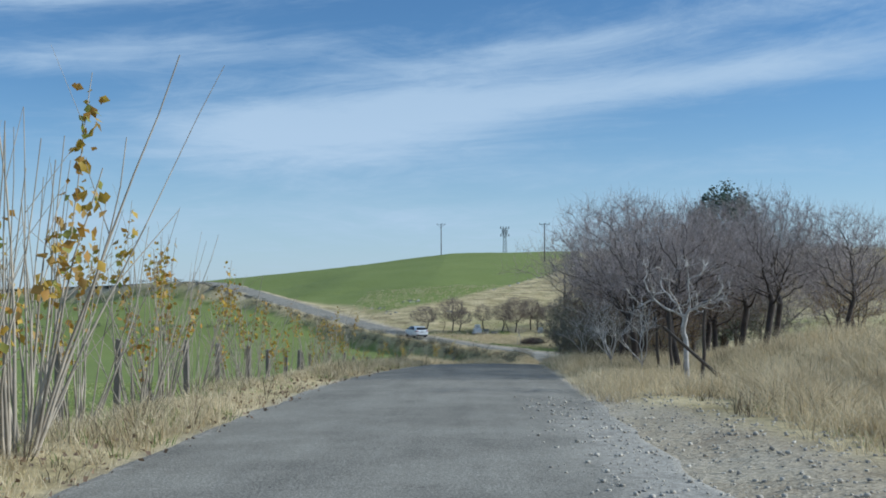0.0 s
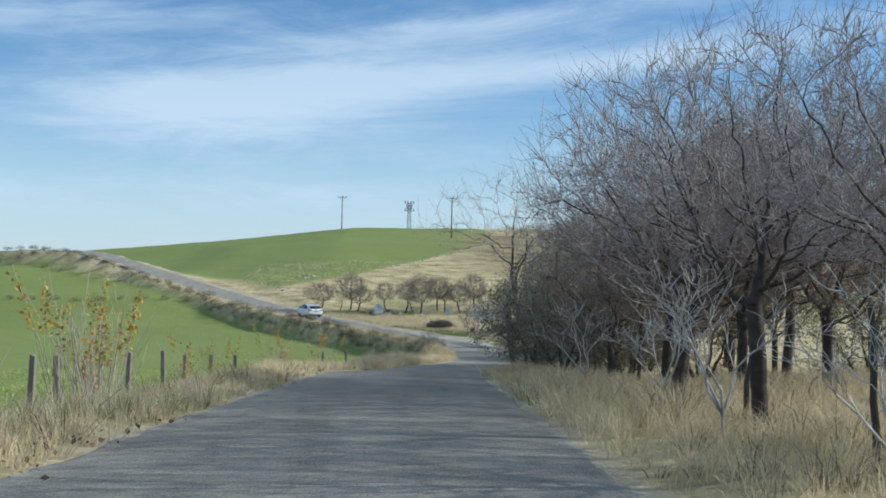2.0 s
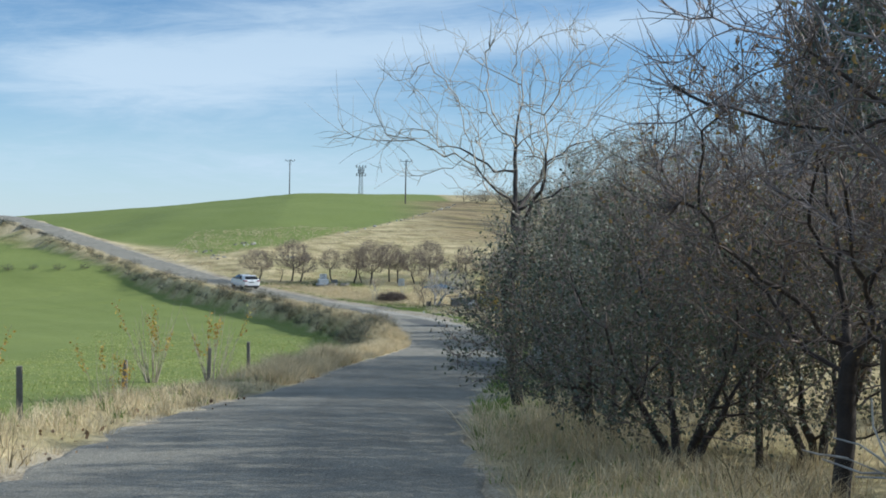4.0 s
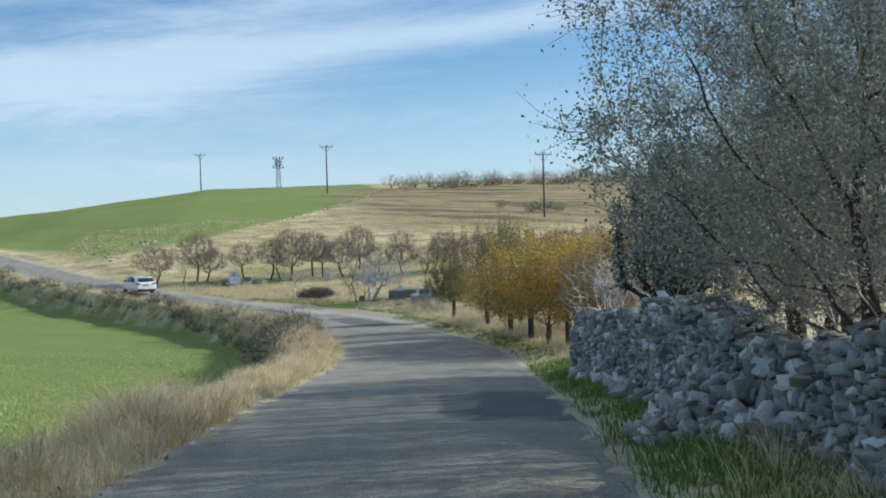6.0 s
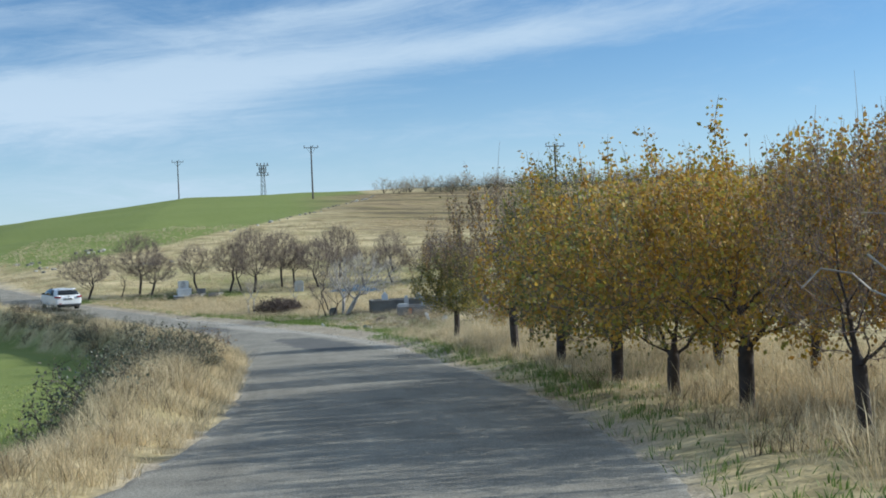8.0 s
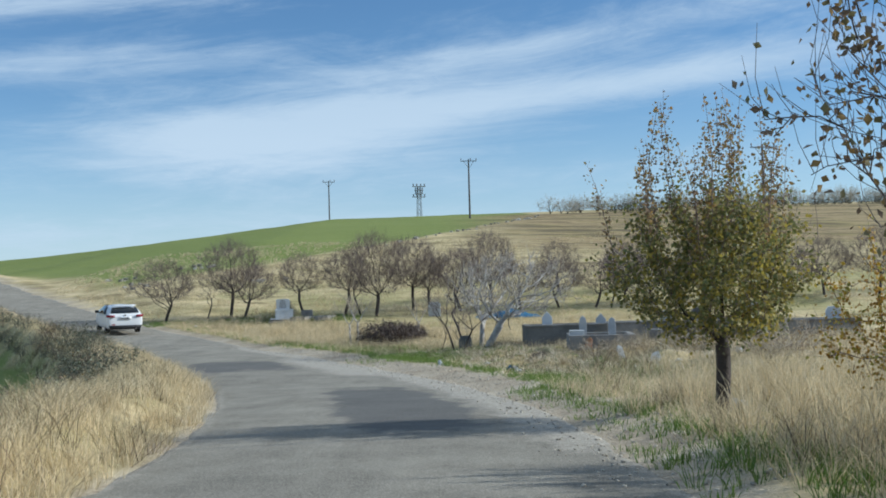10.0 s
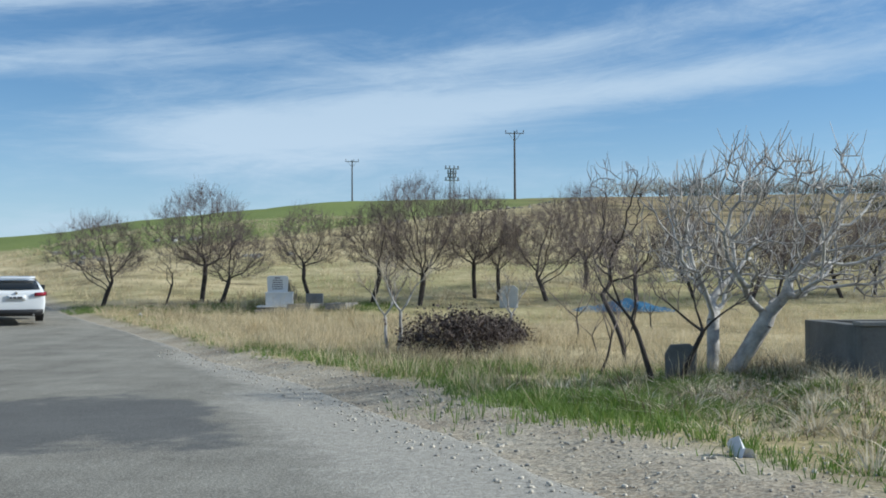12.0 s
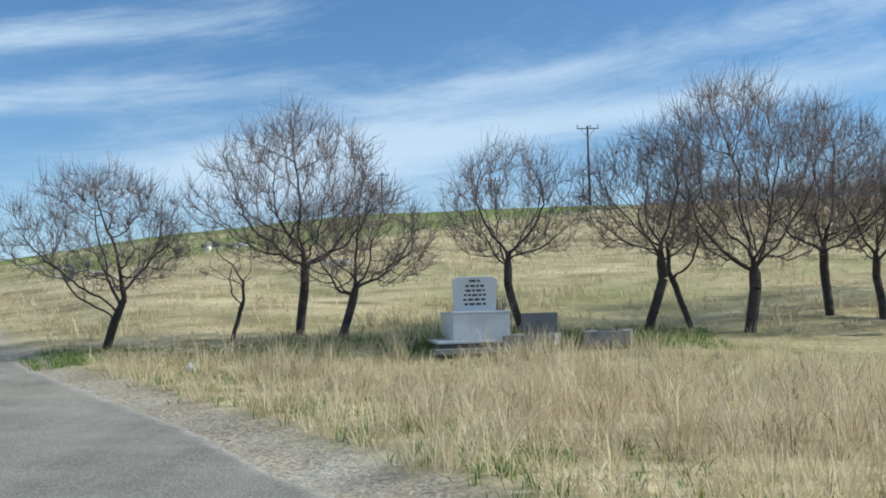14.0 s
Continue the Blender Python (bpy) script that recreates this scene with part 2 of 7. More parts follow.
M = {
    "bark": material("dark_bark", (0.085, 0.068, 0.06), 0.9, vary=0.4, scale=5, fine=60, bump=0.6, island=0.2),
    "twig": material("grey_brown_twigs", (0.23, 0.18, 0.16), 0.85, vary=0.25, bump=0, island=0.35),
    "twig_grey": material("hazy_grey_twigs", (0.36, 0.31, 0.30), 0.85, vary=0.25, bump=0, island=0.35),
    "leaf_conifer": material("conifer_needles", (0.14, 0.185, 0.14), 0.5, vary=0.2, bump=0, island=0.4, second=(0.09, 0.125, 0.095), translucent=0.25, scale=1.5),
    "twig_fig": material("grey_fig_twigs", (0.50, 0.46, 0.42), 0.85, vary=0.25, bump=0, island=0.4, second=(0.28, 0.25, 0.225)),
    "twig_pale": material("pale_twigs", (0.46, 0.39, 0.30), 0.85, vary=0.25, bump=0, island=0.3),
    "bark_white": material("pale_bark", (0.66, 0.62, 0.57), 0.85, vary=0.3, scale=4, fine=30, bump=0.4, second=(0.30, 0.27, 0.245)),
    "leaf_yellow": material("yellow_leaves", (0.50, 0.30, 0.04), 0.6, vary=0.2, bump=0, island=0.3, second=(0.24, 0.22, 0.05), translucent=0.35, scale=1.2, palette=((0.74, 0.48, 0.05), (0.60, 0.29, 0.05), (0.36, 0.38, 0.08), (0.66, 0.42, 0.07), (0.40, 0.24, 0.09))),
    "leaf_brown": material("withered_leaves", (0.33, 0.22, 0.13), 0.7, vary=0.2, bump=0, island=0.3, second=(0.18, 0.14, 0.08), translucent=0.3, scale=1.2, palette=((0.38, 0.24, 0.14), (0.30, 0.22, 0.16), (0.45, 0.28, 0.08), (0.20, 0.19, 0.08))),
    "leaf_green": material("grey_green_leaves", (0.31, 0.335, 0.26), 0.45, vary=0.2, bump=0, island=0.4, second=(0.16, 0.18, 0.14), translucent=0.45, scale=1.2, palette=((0.34, 0.37, 0.28), (0.22, 0.25, 0.19), (0.45, 0.42, 0.34), (0.28, 0.31, 0.25))),
    "leaf_dark": material("dark_green_leaves", (0.11, 0.13, 0.075), 0.5, vary=0.2, bump=0, island=0.4, second=(0.07, 0.085, 0.055), translucent=0.2, scale=1.5, palette=((0.13, 0.155, 0.095), (0.18, 0.19, 0.135), (0.24, 0.195, 0.13), (0.12, 0.135, 0.10))),
    "straw": material("dry_grass", (0.86, 0.74, 0.50), 0.75, vary=0.15, bump=0, island=0.25, second=(0.36, 0.275, 0.15), scale=1.6, translucent=0.35, share=0.4, palette=((0.84, 0.73, 0.50), (0.74, 0.60, 0.37), (0.54, 0.43, 0.27), (0.64, 0.52, 0.30), (0.80, 0.68, 0.45))),
    "blade": material("green_grass", (0.17, 0.25, 0.05), 0.6, vary=0.15, bump=0, island=0.3, second=(0.11, 0.17, 0.04), scale=0.4, translucent=0.35, palette=((0.14, 0.25, 0.035), (0.20, 0.30, 0.055), (0.11, 0.19, 0.03), (0.28, 0.31, 0.10))),
    "weed": material("dead_weeds", (0.22, 0.165, 0.10), 0.85, vary=0.2, bump=0, island=0.35, second=(0.12, 0.10, 0.06), scale=0.6, translucent=0.2, palette=((0.26, 0.19, 0.12), (0.17, 0.13, 0.09), (0.13, 0.13, 0.06))),
    "leaf_olive": material("olive_leaves", (0.27, 0.27, 0.09), 0.55, vary=0.2, bump=0, island=0.35, second=(0.13, 0.14, 0.05), translucent=0.38, scale=1.2, palette=((0.27, 0.28, 0.08), (0.19, 0.21, 0.08), (0.50, 0.38, 0.06), (0.34, 0.28, 0.12))),
    "grit": material("pale_gravel", (0.60, 0.53, 0.43), 0.9, vary=0.2, bump=0, island=0.35, second=(0.36, 0.33, 0.28), scale=2),
    "straw_pale": material("bleached_straw", (0.82, 0.73, 0.56), 0.8, vary=0.15, bump=0, island=0.35, second=(0.47, 0.39, 0.26), scale=2.2, translucent=0.25),
    "wheat": material("young_wheat", (0.40, 0.45, 0.13), 0.6, vary=0.15, bump=0, island=0.3, second=(0.31, 0.37, 0.10), scale=0.3, translucent=0.4, palette=((0.38, 0.44, 0.12), (0.52, 0.53, 0.20), (0.31, 0.37, 0.10), (0.60, 0.54, 0.28))),
    "leaf_litter": material("fallen_leaves", (0.24, 0.15, 0.09), 0.8, vary=0.2, bump=0, island=0.3, second=(0.14, 0.095, 0.06), scale=2, translucent=0.2, palette=((0.22, 0.14, 0.085), (0.36, 0.24, 0.14), (0.14, 0.10, 0.07))),
    "leaf_dead": material("dead_curled_leaves", (0.085, 0.06, 0.05), 0.75, vary=0.2, bump=0, island=0.35, second=(0.045, 0.035, 0.03), scale=2, palette=((0.08, 0.055, 0.045), (0.14, 0.095, 0.075), (0.05, 0.04, 0.035))),
    "twig_almond": material("dark_almond_twigs", (0.185, 0.142, 0.13), 0.85, vary=0.25, bump=0, island=0.35),
    # ridge leaves: distance haze is put into the pale colour
    "ridge_leaf": material("far_hazed_foliage", (0.42, 0.39, 0.29), 0.7, vary=0.2, bump=0, island=0.3, second=(0.28, 0.28, 0.18), translucent=0.35, scale=0.6),
    "stone": material("rubble_stone", (0.47, 0.44, 0.39), 0.9, vary=0.35, scale=7, fine=45, bump=0.8, island=0.45, second=(0.26, 0.24, 0.205), palette=((0.40, 0.37, 0.32), (0.26, 0.24, 0.20), (0.46, 0.44, 0.40), (0.32, 0.29, 0.235), (0.60, 0.58, 0.54), (0.20, 0.19, 0.165))),
    "marble": material("white_marble", (0.74, 0.74, 0.73), 0.35, vary=0.06, scale=2.5, fine=14, bump=0.05, second=(0.62, 0.63, 0.64)),
    "ink": material("engraved_letters", (0.05, 0.05, 0.06), 0.7, vary=0.2, bump=0),
    "pale_stone": material("pale_headstone", (0.58, 0.58, 0.57), 0.7, vary=0.15, scale=2.5, fine=30, bump=0.3, second=(0.44, 0.44, 0.44)),
    "concrete": material("weathered_concrete", (0.32, 0.30, 0.28), 0.92, vary=0.25, scale=2.0, fine=35, bump=0.4, second=(0.19, 0.185, 0.175)),
    "dark_stone": material("dark_basalt_blocks", (0.20, 0.195, 0.185), 0.9, vary=0.3, scale=2.5, fine=30, bump=0.4),
    "wood": material("grey_weathered_wood", (0.27, 0.23, 0.19), 0.9, vary=0.35, scale=4, fine=50, bump=0.4),
    "wood_dark": material("dark_weathered_wood", (0.10, 0.08, 0.065), 0.9, vary=0.35, scale=4, fine=50, bump=0.4),
    "steel": material("galvanised_steel", (0.26, 0.27, 0.28), 0.5, 0.7, vary=0.2, bump=0.1),
    "rust": material("pole_timber", (0.12, 0.10, 0.09), 0.85, vary=0.3, bump=0.2),
    "porcelain": material("insulator_porcelain", (0.10, 0.06, 0.05), 0.3, vary=0.1, bump=0),
    "paint": material("white_car_paint", (0.80, 0.80, 0.80), 0.25, vary=0.03, scale=1.0, bump=0.0, spec=0.6),
    "plastic": material("black_plastic", (0.025, 0.025, 0.027), 0.55, vary=0.2, bump=0.1),
    "tyre": material("tyre_rubber", (0.022, 0.022, 0.022), 0.85, vary=0.2, bump=0.2),
    "rim": material("alloy_rim", (0.45, 0.45, 0.46), 0.35, 0.9, vary=0.1, bump=0.0),
    "glass": material("tinted_glass", (0.012, 0.014, 0.016), 0.06, vary=0.05, bump=0.0, spec=0.7),
    "red_lens": material("red_lamp_lens", (0.26, 0.01, 0.03), 0.18, vary=0.1, bump=0.0, spec=0.6),
    "plate": material("number_plate", (0.62, 0.63, 0.64), 0.4, vary=0.05, bump=0.0),
    "chrome": material("chrome", (0.6, 0.6, 0.62), 0.15, 1.0, vary=0.05, bump=0.0),
    "tarp": material("blue_tarpaulin", (0.05, 0.17, 0.30), 0.5, vary=0.3, scale=4, fine=20, bump=0.3),
    "litter": material("pale_litter", (0.7, 0.7, 0.72), 0.5, vary=0.15, bump=0.2),
    "terracotta": material("terracotta", (0.48, 0.20, 0.10), 0.85, vary=0.2, bump=0.2),
}
# ---- the lie of the land ----
ROAD_LINE = [
    (-0.5, -60, 1.5, 2.3), (-0.7, -20, 0.6, 2.3), (-0.8, 0, 0.05, 2.3), (-0.95, 12, -0.3, 2.3), (-0.83, 23, -0.72, 2.2), (-0.36, 33, -1.25, 1.88),
    (0.05, 42.2, -1.9, 1.82), (0.9, 49, -2.54, 1.85), (1.7, 54, -2.98, 1.88), (2.8, 60.6, -3.48, 2.15), (4.6, 72, -4.45, 2.4),
    (6.2, 82.6, -5.2, 2.45), (6.6, 91, -5.64, 2.5), (6.6, 96.4, -5.93, 2.5), (6.55, 102, -6.16, 2.5), (6.2, 108, -6.35, 2.55),
    (5.35, 113.7, -6.56, 2.6), (3.95, 119.5, -6.7, 2.6), (2.2, 125, -6.8, 2.6), (0.2, 130.4, -6.84, 2.6), (-2.2, 136, -6.88, 2.55),
    (-6.6, 146, -6.75, 2.5), (-10.3, 152.7, -6.5, 2.4), (-15, 160.9, -5.95, 2.4), (-25, 176, -4.3, 2.4), (-37, 192, -1.9, 2.5),
    (-51, 208, 0.7, 2.6), (-76, 232, 0.2, 2.4), (-140, 290, -1.5, 2.3),
]


def line_samples(step=0.5):
    """Evenly spaced samples (x, y, z, half width) along the smoothed middle line of the road."""
    pts = np.array(ROAD_LINE, float)
    out = []
    for i in range(len(pts) - 1):
        p0, p1, p2, p3 = pts[max(i - 1, 0)], pts[i], pts[i + 1], pts[min(i + 2, len(pts) - 1)]
        l01, l12, l23 = (max(np.linalg.norm((b - a)[:2]), 1e-3) for a, b in ((p0, p1), (p1, p2), (p2, p3)))
        m1 = ((p2 - p1) / l12 + (p1 - p0) / l01) / 2 if i > 0 else (p2 - p1) / l12
        m2 = ((p3 - p2) / l23 + (p2 - p1) / l12) / 2 if i < len(pts) - 2 else (p2 - p1) / l12
        n = max(2, int(l12 / step))
        u = np.linspace(0, 1, n, endpoint=False)[:, None]
        out.append((2 * u**3 - 3 * u**2 + 1) * p1 + (u**3 - 2 * u**2 + u) * l12 * m1 + (3 * u**2 - 2 * u**3) * p2 + (u**3 - u**2) * l12 * m2)
    return np.concatenate(out + [pts[-1:]])


LINE = line_samples()
TANGENT = np.gradient(LINE[:, :2], axis=0)
TANGENT /= np.linalg.norm(TANGENT, axis=1)[:, None]


def road_frame(x, y):
    """For arrays of places: the nearest sample of the middle line, and the distance to the right of it."""
    x, y = np.atleast_1d(np.asarray(x, float)), np.atleast_1d(np.asarray(y, float))
    idx = np.zeros(len(x), int)
    for a in range(0, len(x), 4000):
        d = (x[a:a + 4000, None] - LINE[None, :, 0]) ** 2 + (y[a:a + 4000, None] - LINE[None, :, 1]) ** 2
        idx[a:a + 4000] = d.argmin(1)
    dx, dy = x - LINE[idx, 0], y - LINE[idx, 1]
    tx, ty = TANGENT[idx, 0], TANGENT[idx, 1]
    side = dx * ty - dy * tx
    dist = np.hypot(dx, dy)
    return idx, np.where(side >= 0, dist, -dist)


def smooth(a, b, v):
    u = np.clip((np.asarray(v, float) - a) / (b - np.asarray(a, float)), 0, 1)
    return u * u * (3 - 2 * u)


VALLEY = np.array([(-900, 10), (-60, 1.4), (-20, 0.5), (0, 0.0), (20, -0.6), (42, -1.9), (54, -3.0), (61, -3.5), (83, -5.2), (97, -5.9), (114, -6.6), (136, -6.95),
                   (148, -6.85), (155, -6.5), (158, -6.15), (170, -4.7), (185, -2.6), (201, -0.5), (230, 2.6), (260, 5.2), (290, 7.4), (320, 8.4), (370, 8.2), (600, 0), (1600, -25)], float)


def rolls(x, y):
    """Gentle unevenness of open land."""
    return 0.10 * np.sin(x * 0.31 + 1.3 * np.sin(y * 0.11)) * np.sin(y * 0.27 + 0.8) + 0.05 * np.sin(x * 0.9 + 0.4) * np.sin(y * 0.77 + 1.1)


def ground_height(x, y):
    x, y = np.atleast_1d(np.asarray(x, float)), np.atleast_1d(np.asarray(y, float))
    idx, side = road_frame(x, y)
    roadz, half = LINE[idx, 2], LINE[idx, 3]
    z = np.interp(y, VALLEY[:, 0], VALLEY[:, 1])
    k = np.interp(x, [-400, -150, -80, -40, -10, 60, 120, 400], [0.28, 0.35, 0.50, 0.755, 1.0, 1.05, 1.05, 0.6])
    z = np.where(y > 150, -7 + (z + 7) * k, z)
    # the low brow over which the climbing road goes out of sight
    z = z - 1.5 * (1 - smooth(-44, -27, x)) * smooth(188, 212, y) * (1 - smooth(235, 275, y)) + 2.3 * np.exp(-((x + 61) / 13) ** 2 - ((y - 208) / 17) ** 2)
    z = z - 0.75 * np.exp(-((x + 28) / 8) ** 2 - ((y - 202) / 17) ** 2)
    left = smooth(-1, -3.5, side + half) * (1 - smooth(160, 172, y))
    z = z - (0.42 + 0.33 * smooth(15, 45, y) + 0.5 * smooth(76, 90, y)) * left
    z = z + 0.9 * smooth(1, 7, side - half) * (1 - smooth(20, 45, y)) + 0.35 * smooth(2, 8, side - half) * smooth(40, 60, y) * (1 - smooth(120, 140, y))
    z = z + rolls(x, y) * smooth(0.5, 6, np.abs(side) - half)
    # the verge lies level with the road; on the field side it ends in a bank
    verge_l, verge_r = np.clip(-side - half, 0, None), np.clip(side - half, 0, None)
    w = np.where(side < 0, smooth(0.5 + 1.2 * smooth(76, 90, y), 2.3 + 1.1 * smooth(76, 90, y), verge_l), smooth(0.2, 5.0, verge_r))
    vergez = roadz + 0.10 * smooth(0.15, 0.9, np.abs(side) - half)
    # the bank between road and field rises to a low ridge
    vergez = vergez + np.where(side < 0, 0.30 * smooth(0.25, 1.1, verge_l) * smooth(78, 92, y) * (1 - smooth(150, 170, y)), 0)
    # humps of old straw and earth before the graves
    hump = np.clip(np.sin(x * 2.1 + 1.2 * np.sin(y * 1.3)) * np.sin(y * 1.9 + 0.9 * np.sin(x * 1.7)), 0, 1)
    z = z + 0.26 * hump * smooth(1.6, 3.0, verge_r) * (1 - smooth(7.5, 9.5, verge_r)) * smooth(115, 118, y) * (1 - smooth(126, 128, y))
    z = vergez * (1 - w) + z * w
    under = roadz - 0.005 - 0.03 * (1 - smooth(-0.6, -0.1, np.abs(side) - half))
    return np.where(np.abs(side) < half + 0.12, under, z)


def zg(x, y):
    return float(ground_height([x], [y])[0])


# ---- mesh helpers ----
def mesh_of(name, verts, faces, mats, index=None, shade=False):
    """A mesh from vertex and face arrays; faces: arrays of triangles or quads, one after another."""
    me = bpy.data.meshes.new(name)
    verts = np.asarray(verts, np.float32).reshape(-1, 3)
    faces = [np.asarray(f, np.int32) for f in (faces if isinstance(faces, list) else [faces]) if len(f)]
    sizes = np.concatenate([np.full(len(f), f.shape[1], np.int32) for f in faces])
    loops = np.concatenate([f.ravel() for f in faces])
    me.vertices.add(len(verts))
    me.vertices.foreach_set("co", verts.ravel())
    me.loops.add(len(loops))
    me.loops.foreach_set("vertex_index", loops)
    me.polygons.add(len(sizes))
    me.polygons.foreach_set("loop_start", np.concatenate([[0], np.cumsum(sizes)[:-1]]).astype(np.int32))
    for m in mats if isinstance(mats, (list, tuple)) else [mats]:
        me.materials.append(m)
    if index is not None:
        me.polygons.foreach_set("material_index", np.asarray(index, np.int32))
    if shade:
        me.polygons.foreach_set("use_smooth", np.ones(len(sizes), bool))
    me.update(calc_edges=True)
    return me


def thing(name, label, category, at=(0, 0, 0), group="", kind="", turn=0.0, data=None):
    ob = new(name, data)
    ob.matrix_basis = pose(*at, 0, 0, turn)
    return tagged(ob, label, category, group, kind)


def part(name, shape, mat, parent, label="", bevel=0.0, shade=False):
    """Links a bmesh or a mesh as one mesh object under a thing or under a part."""
    if isinstance(shape, bmesh.types.BMesh):
        if bevel:
            bmesh.ops.bevel(shape, geom=shape.edges[:], offset=bevel, segments=2, affect="EDGES", profile=0.6)
        me = bpy.data.meshes.new(name)
        shape.to_mesh(me)
        shape.free()
        me.materials.append(mat)
        if shade:
            me.polygons.foreach_set("use_smooth", np.ones(len(me.polygons), bool))
    else:
        me = shape
    ob = new(name, me)
    ob.parent = parent
    if label:
        ob["label"] = label
    return ob


def box(sx, sy, sz, at=(0, 0, 0), bm=None, turn=None):
    """A box that stands on z = at[2]."""
    bm = bm or bmesh.new()
    m = Matrix.Translation((at[0], at[1], at[2] + sz / 2)) @ (turn or Matrix()) @ Matrix.Diagonal((sx, sy, sz, 1))
    bmesh.ops.create_cube(bm, size=1, matrix=m)
    return bm


def rod(a, b, r0, r1=None, sides=8, bm=None):
    """A tapered rod from a to b."""
    bm = bm or bmesh.new()
    a, b = Vector(a), Vector(b)
    m = Matrix.Translation((a + b) / 2) @ (b - a).to_track_quat("Z", "Y").to_matrix().to_4x4()
    bmesh.ops.create_cone(bm, cap_ends=True, segments=sides, radius1=r0, radius2=r0 if r1 is None else r1, depth=(b - a).length, matrix=m)
    return bm


# ---- ground ----
def axis_steps(spans):
    out = []
    for a, b, step in spans:
        out += list(np.arange(a, b, step))
    return np.array(out + [spans[-1][1]])


def zones(x, y):
    """How far a place is green crop, how far it is bare gravel."""
    idx, side = road_frame(x, y)
    half = LINE[idx, 3]
    wob = 0.35 * np.sin(x * 1.1 + 2.0 * np.sin(y * 0.4)) + 0.3 * np.sin(y * 1.7 + x * 0.6)
    left_field = smooth(2.6, 3.6, -side - half + 0.6 * wob - 0.7 * (1 - smooth(76, 90, y)))
    # the hill's crop lies above a line that climbs to the right
    edge_y = np.interp(x, [-60, -28, -24, -18, -12, -6, -2, 6, 10, 17.5, 22, 24], [215, 184, 181, 176, 180, 187, 194, 208, 217, 237, 252, 420])
    hill = smooth(0, 2.5, y - edge_y + 1.2 * wob) * smooth(3, 7, side - half + wob)
    # fresh grass shows through the straw between the almond trees
    fresh = np.clip(0.22 + 0.3 * np.sin(x * 0.43 + 1.4 * np.sin(y * 0.31)) * np.sin(y * 0.5 + 0.7), 0, 1) * smooth(149, 156, y) * (1 - smooth(168, 182, y)) * smooth(-12, 2, x)
    green = np.clip(np.where(side < 0, left_field, np.maximum(hill, fresh)), 0, 1)
    wide = 0.25 + 1.5 * (1 - smooth(8, 20, y)) + 1.6 * smooth(97, 106, y) * (1 - smooth(128, 142, y)) + 0.6 * smooth(128, 140, y)
    wide_l = 0.06 + 0.35 * smooth(98, 108, y)
    gravel = (0.85 + 0.15 * smooth(20, 60, y)) * np.where(side > 0, 1 - smooth(0.55, 1.1, (side - half + 0.25 * wob) / wide), 1 - smooth(0.6, 1.2, (-side - half + 0.15 * wob) / wide_l))
    # ploughed strips on the right-hand hill
    plough = np.clip(smooth(7, 22, x) * smooth(184, 196, y + 3 * wob) * (1 - smooth(262, 270, y)) * 0.95 + 0.9 * smooth(20, 26, x) * smooth(247, 251, y + wob) * (1 - smooth(256, 261, y)), 0, 1)
    return green, np.clip(gravel, 0, 1), plough


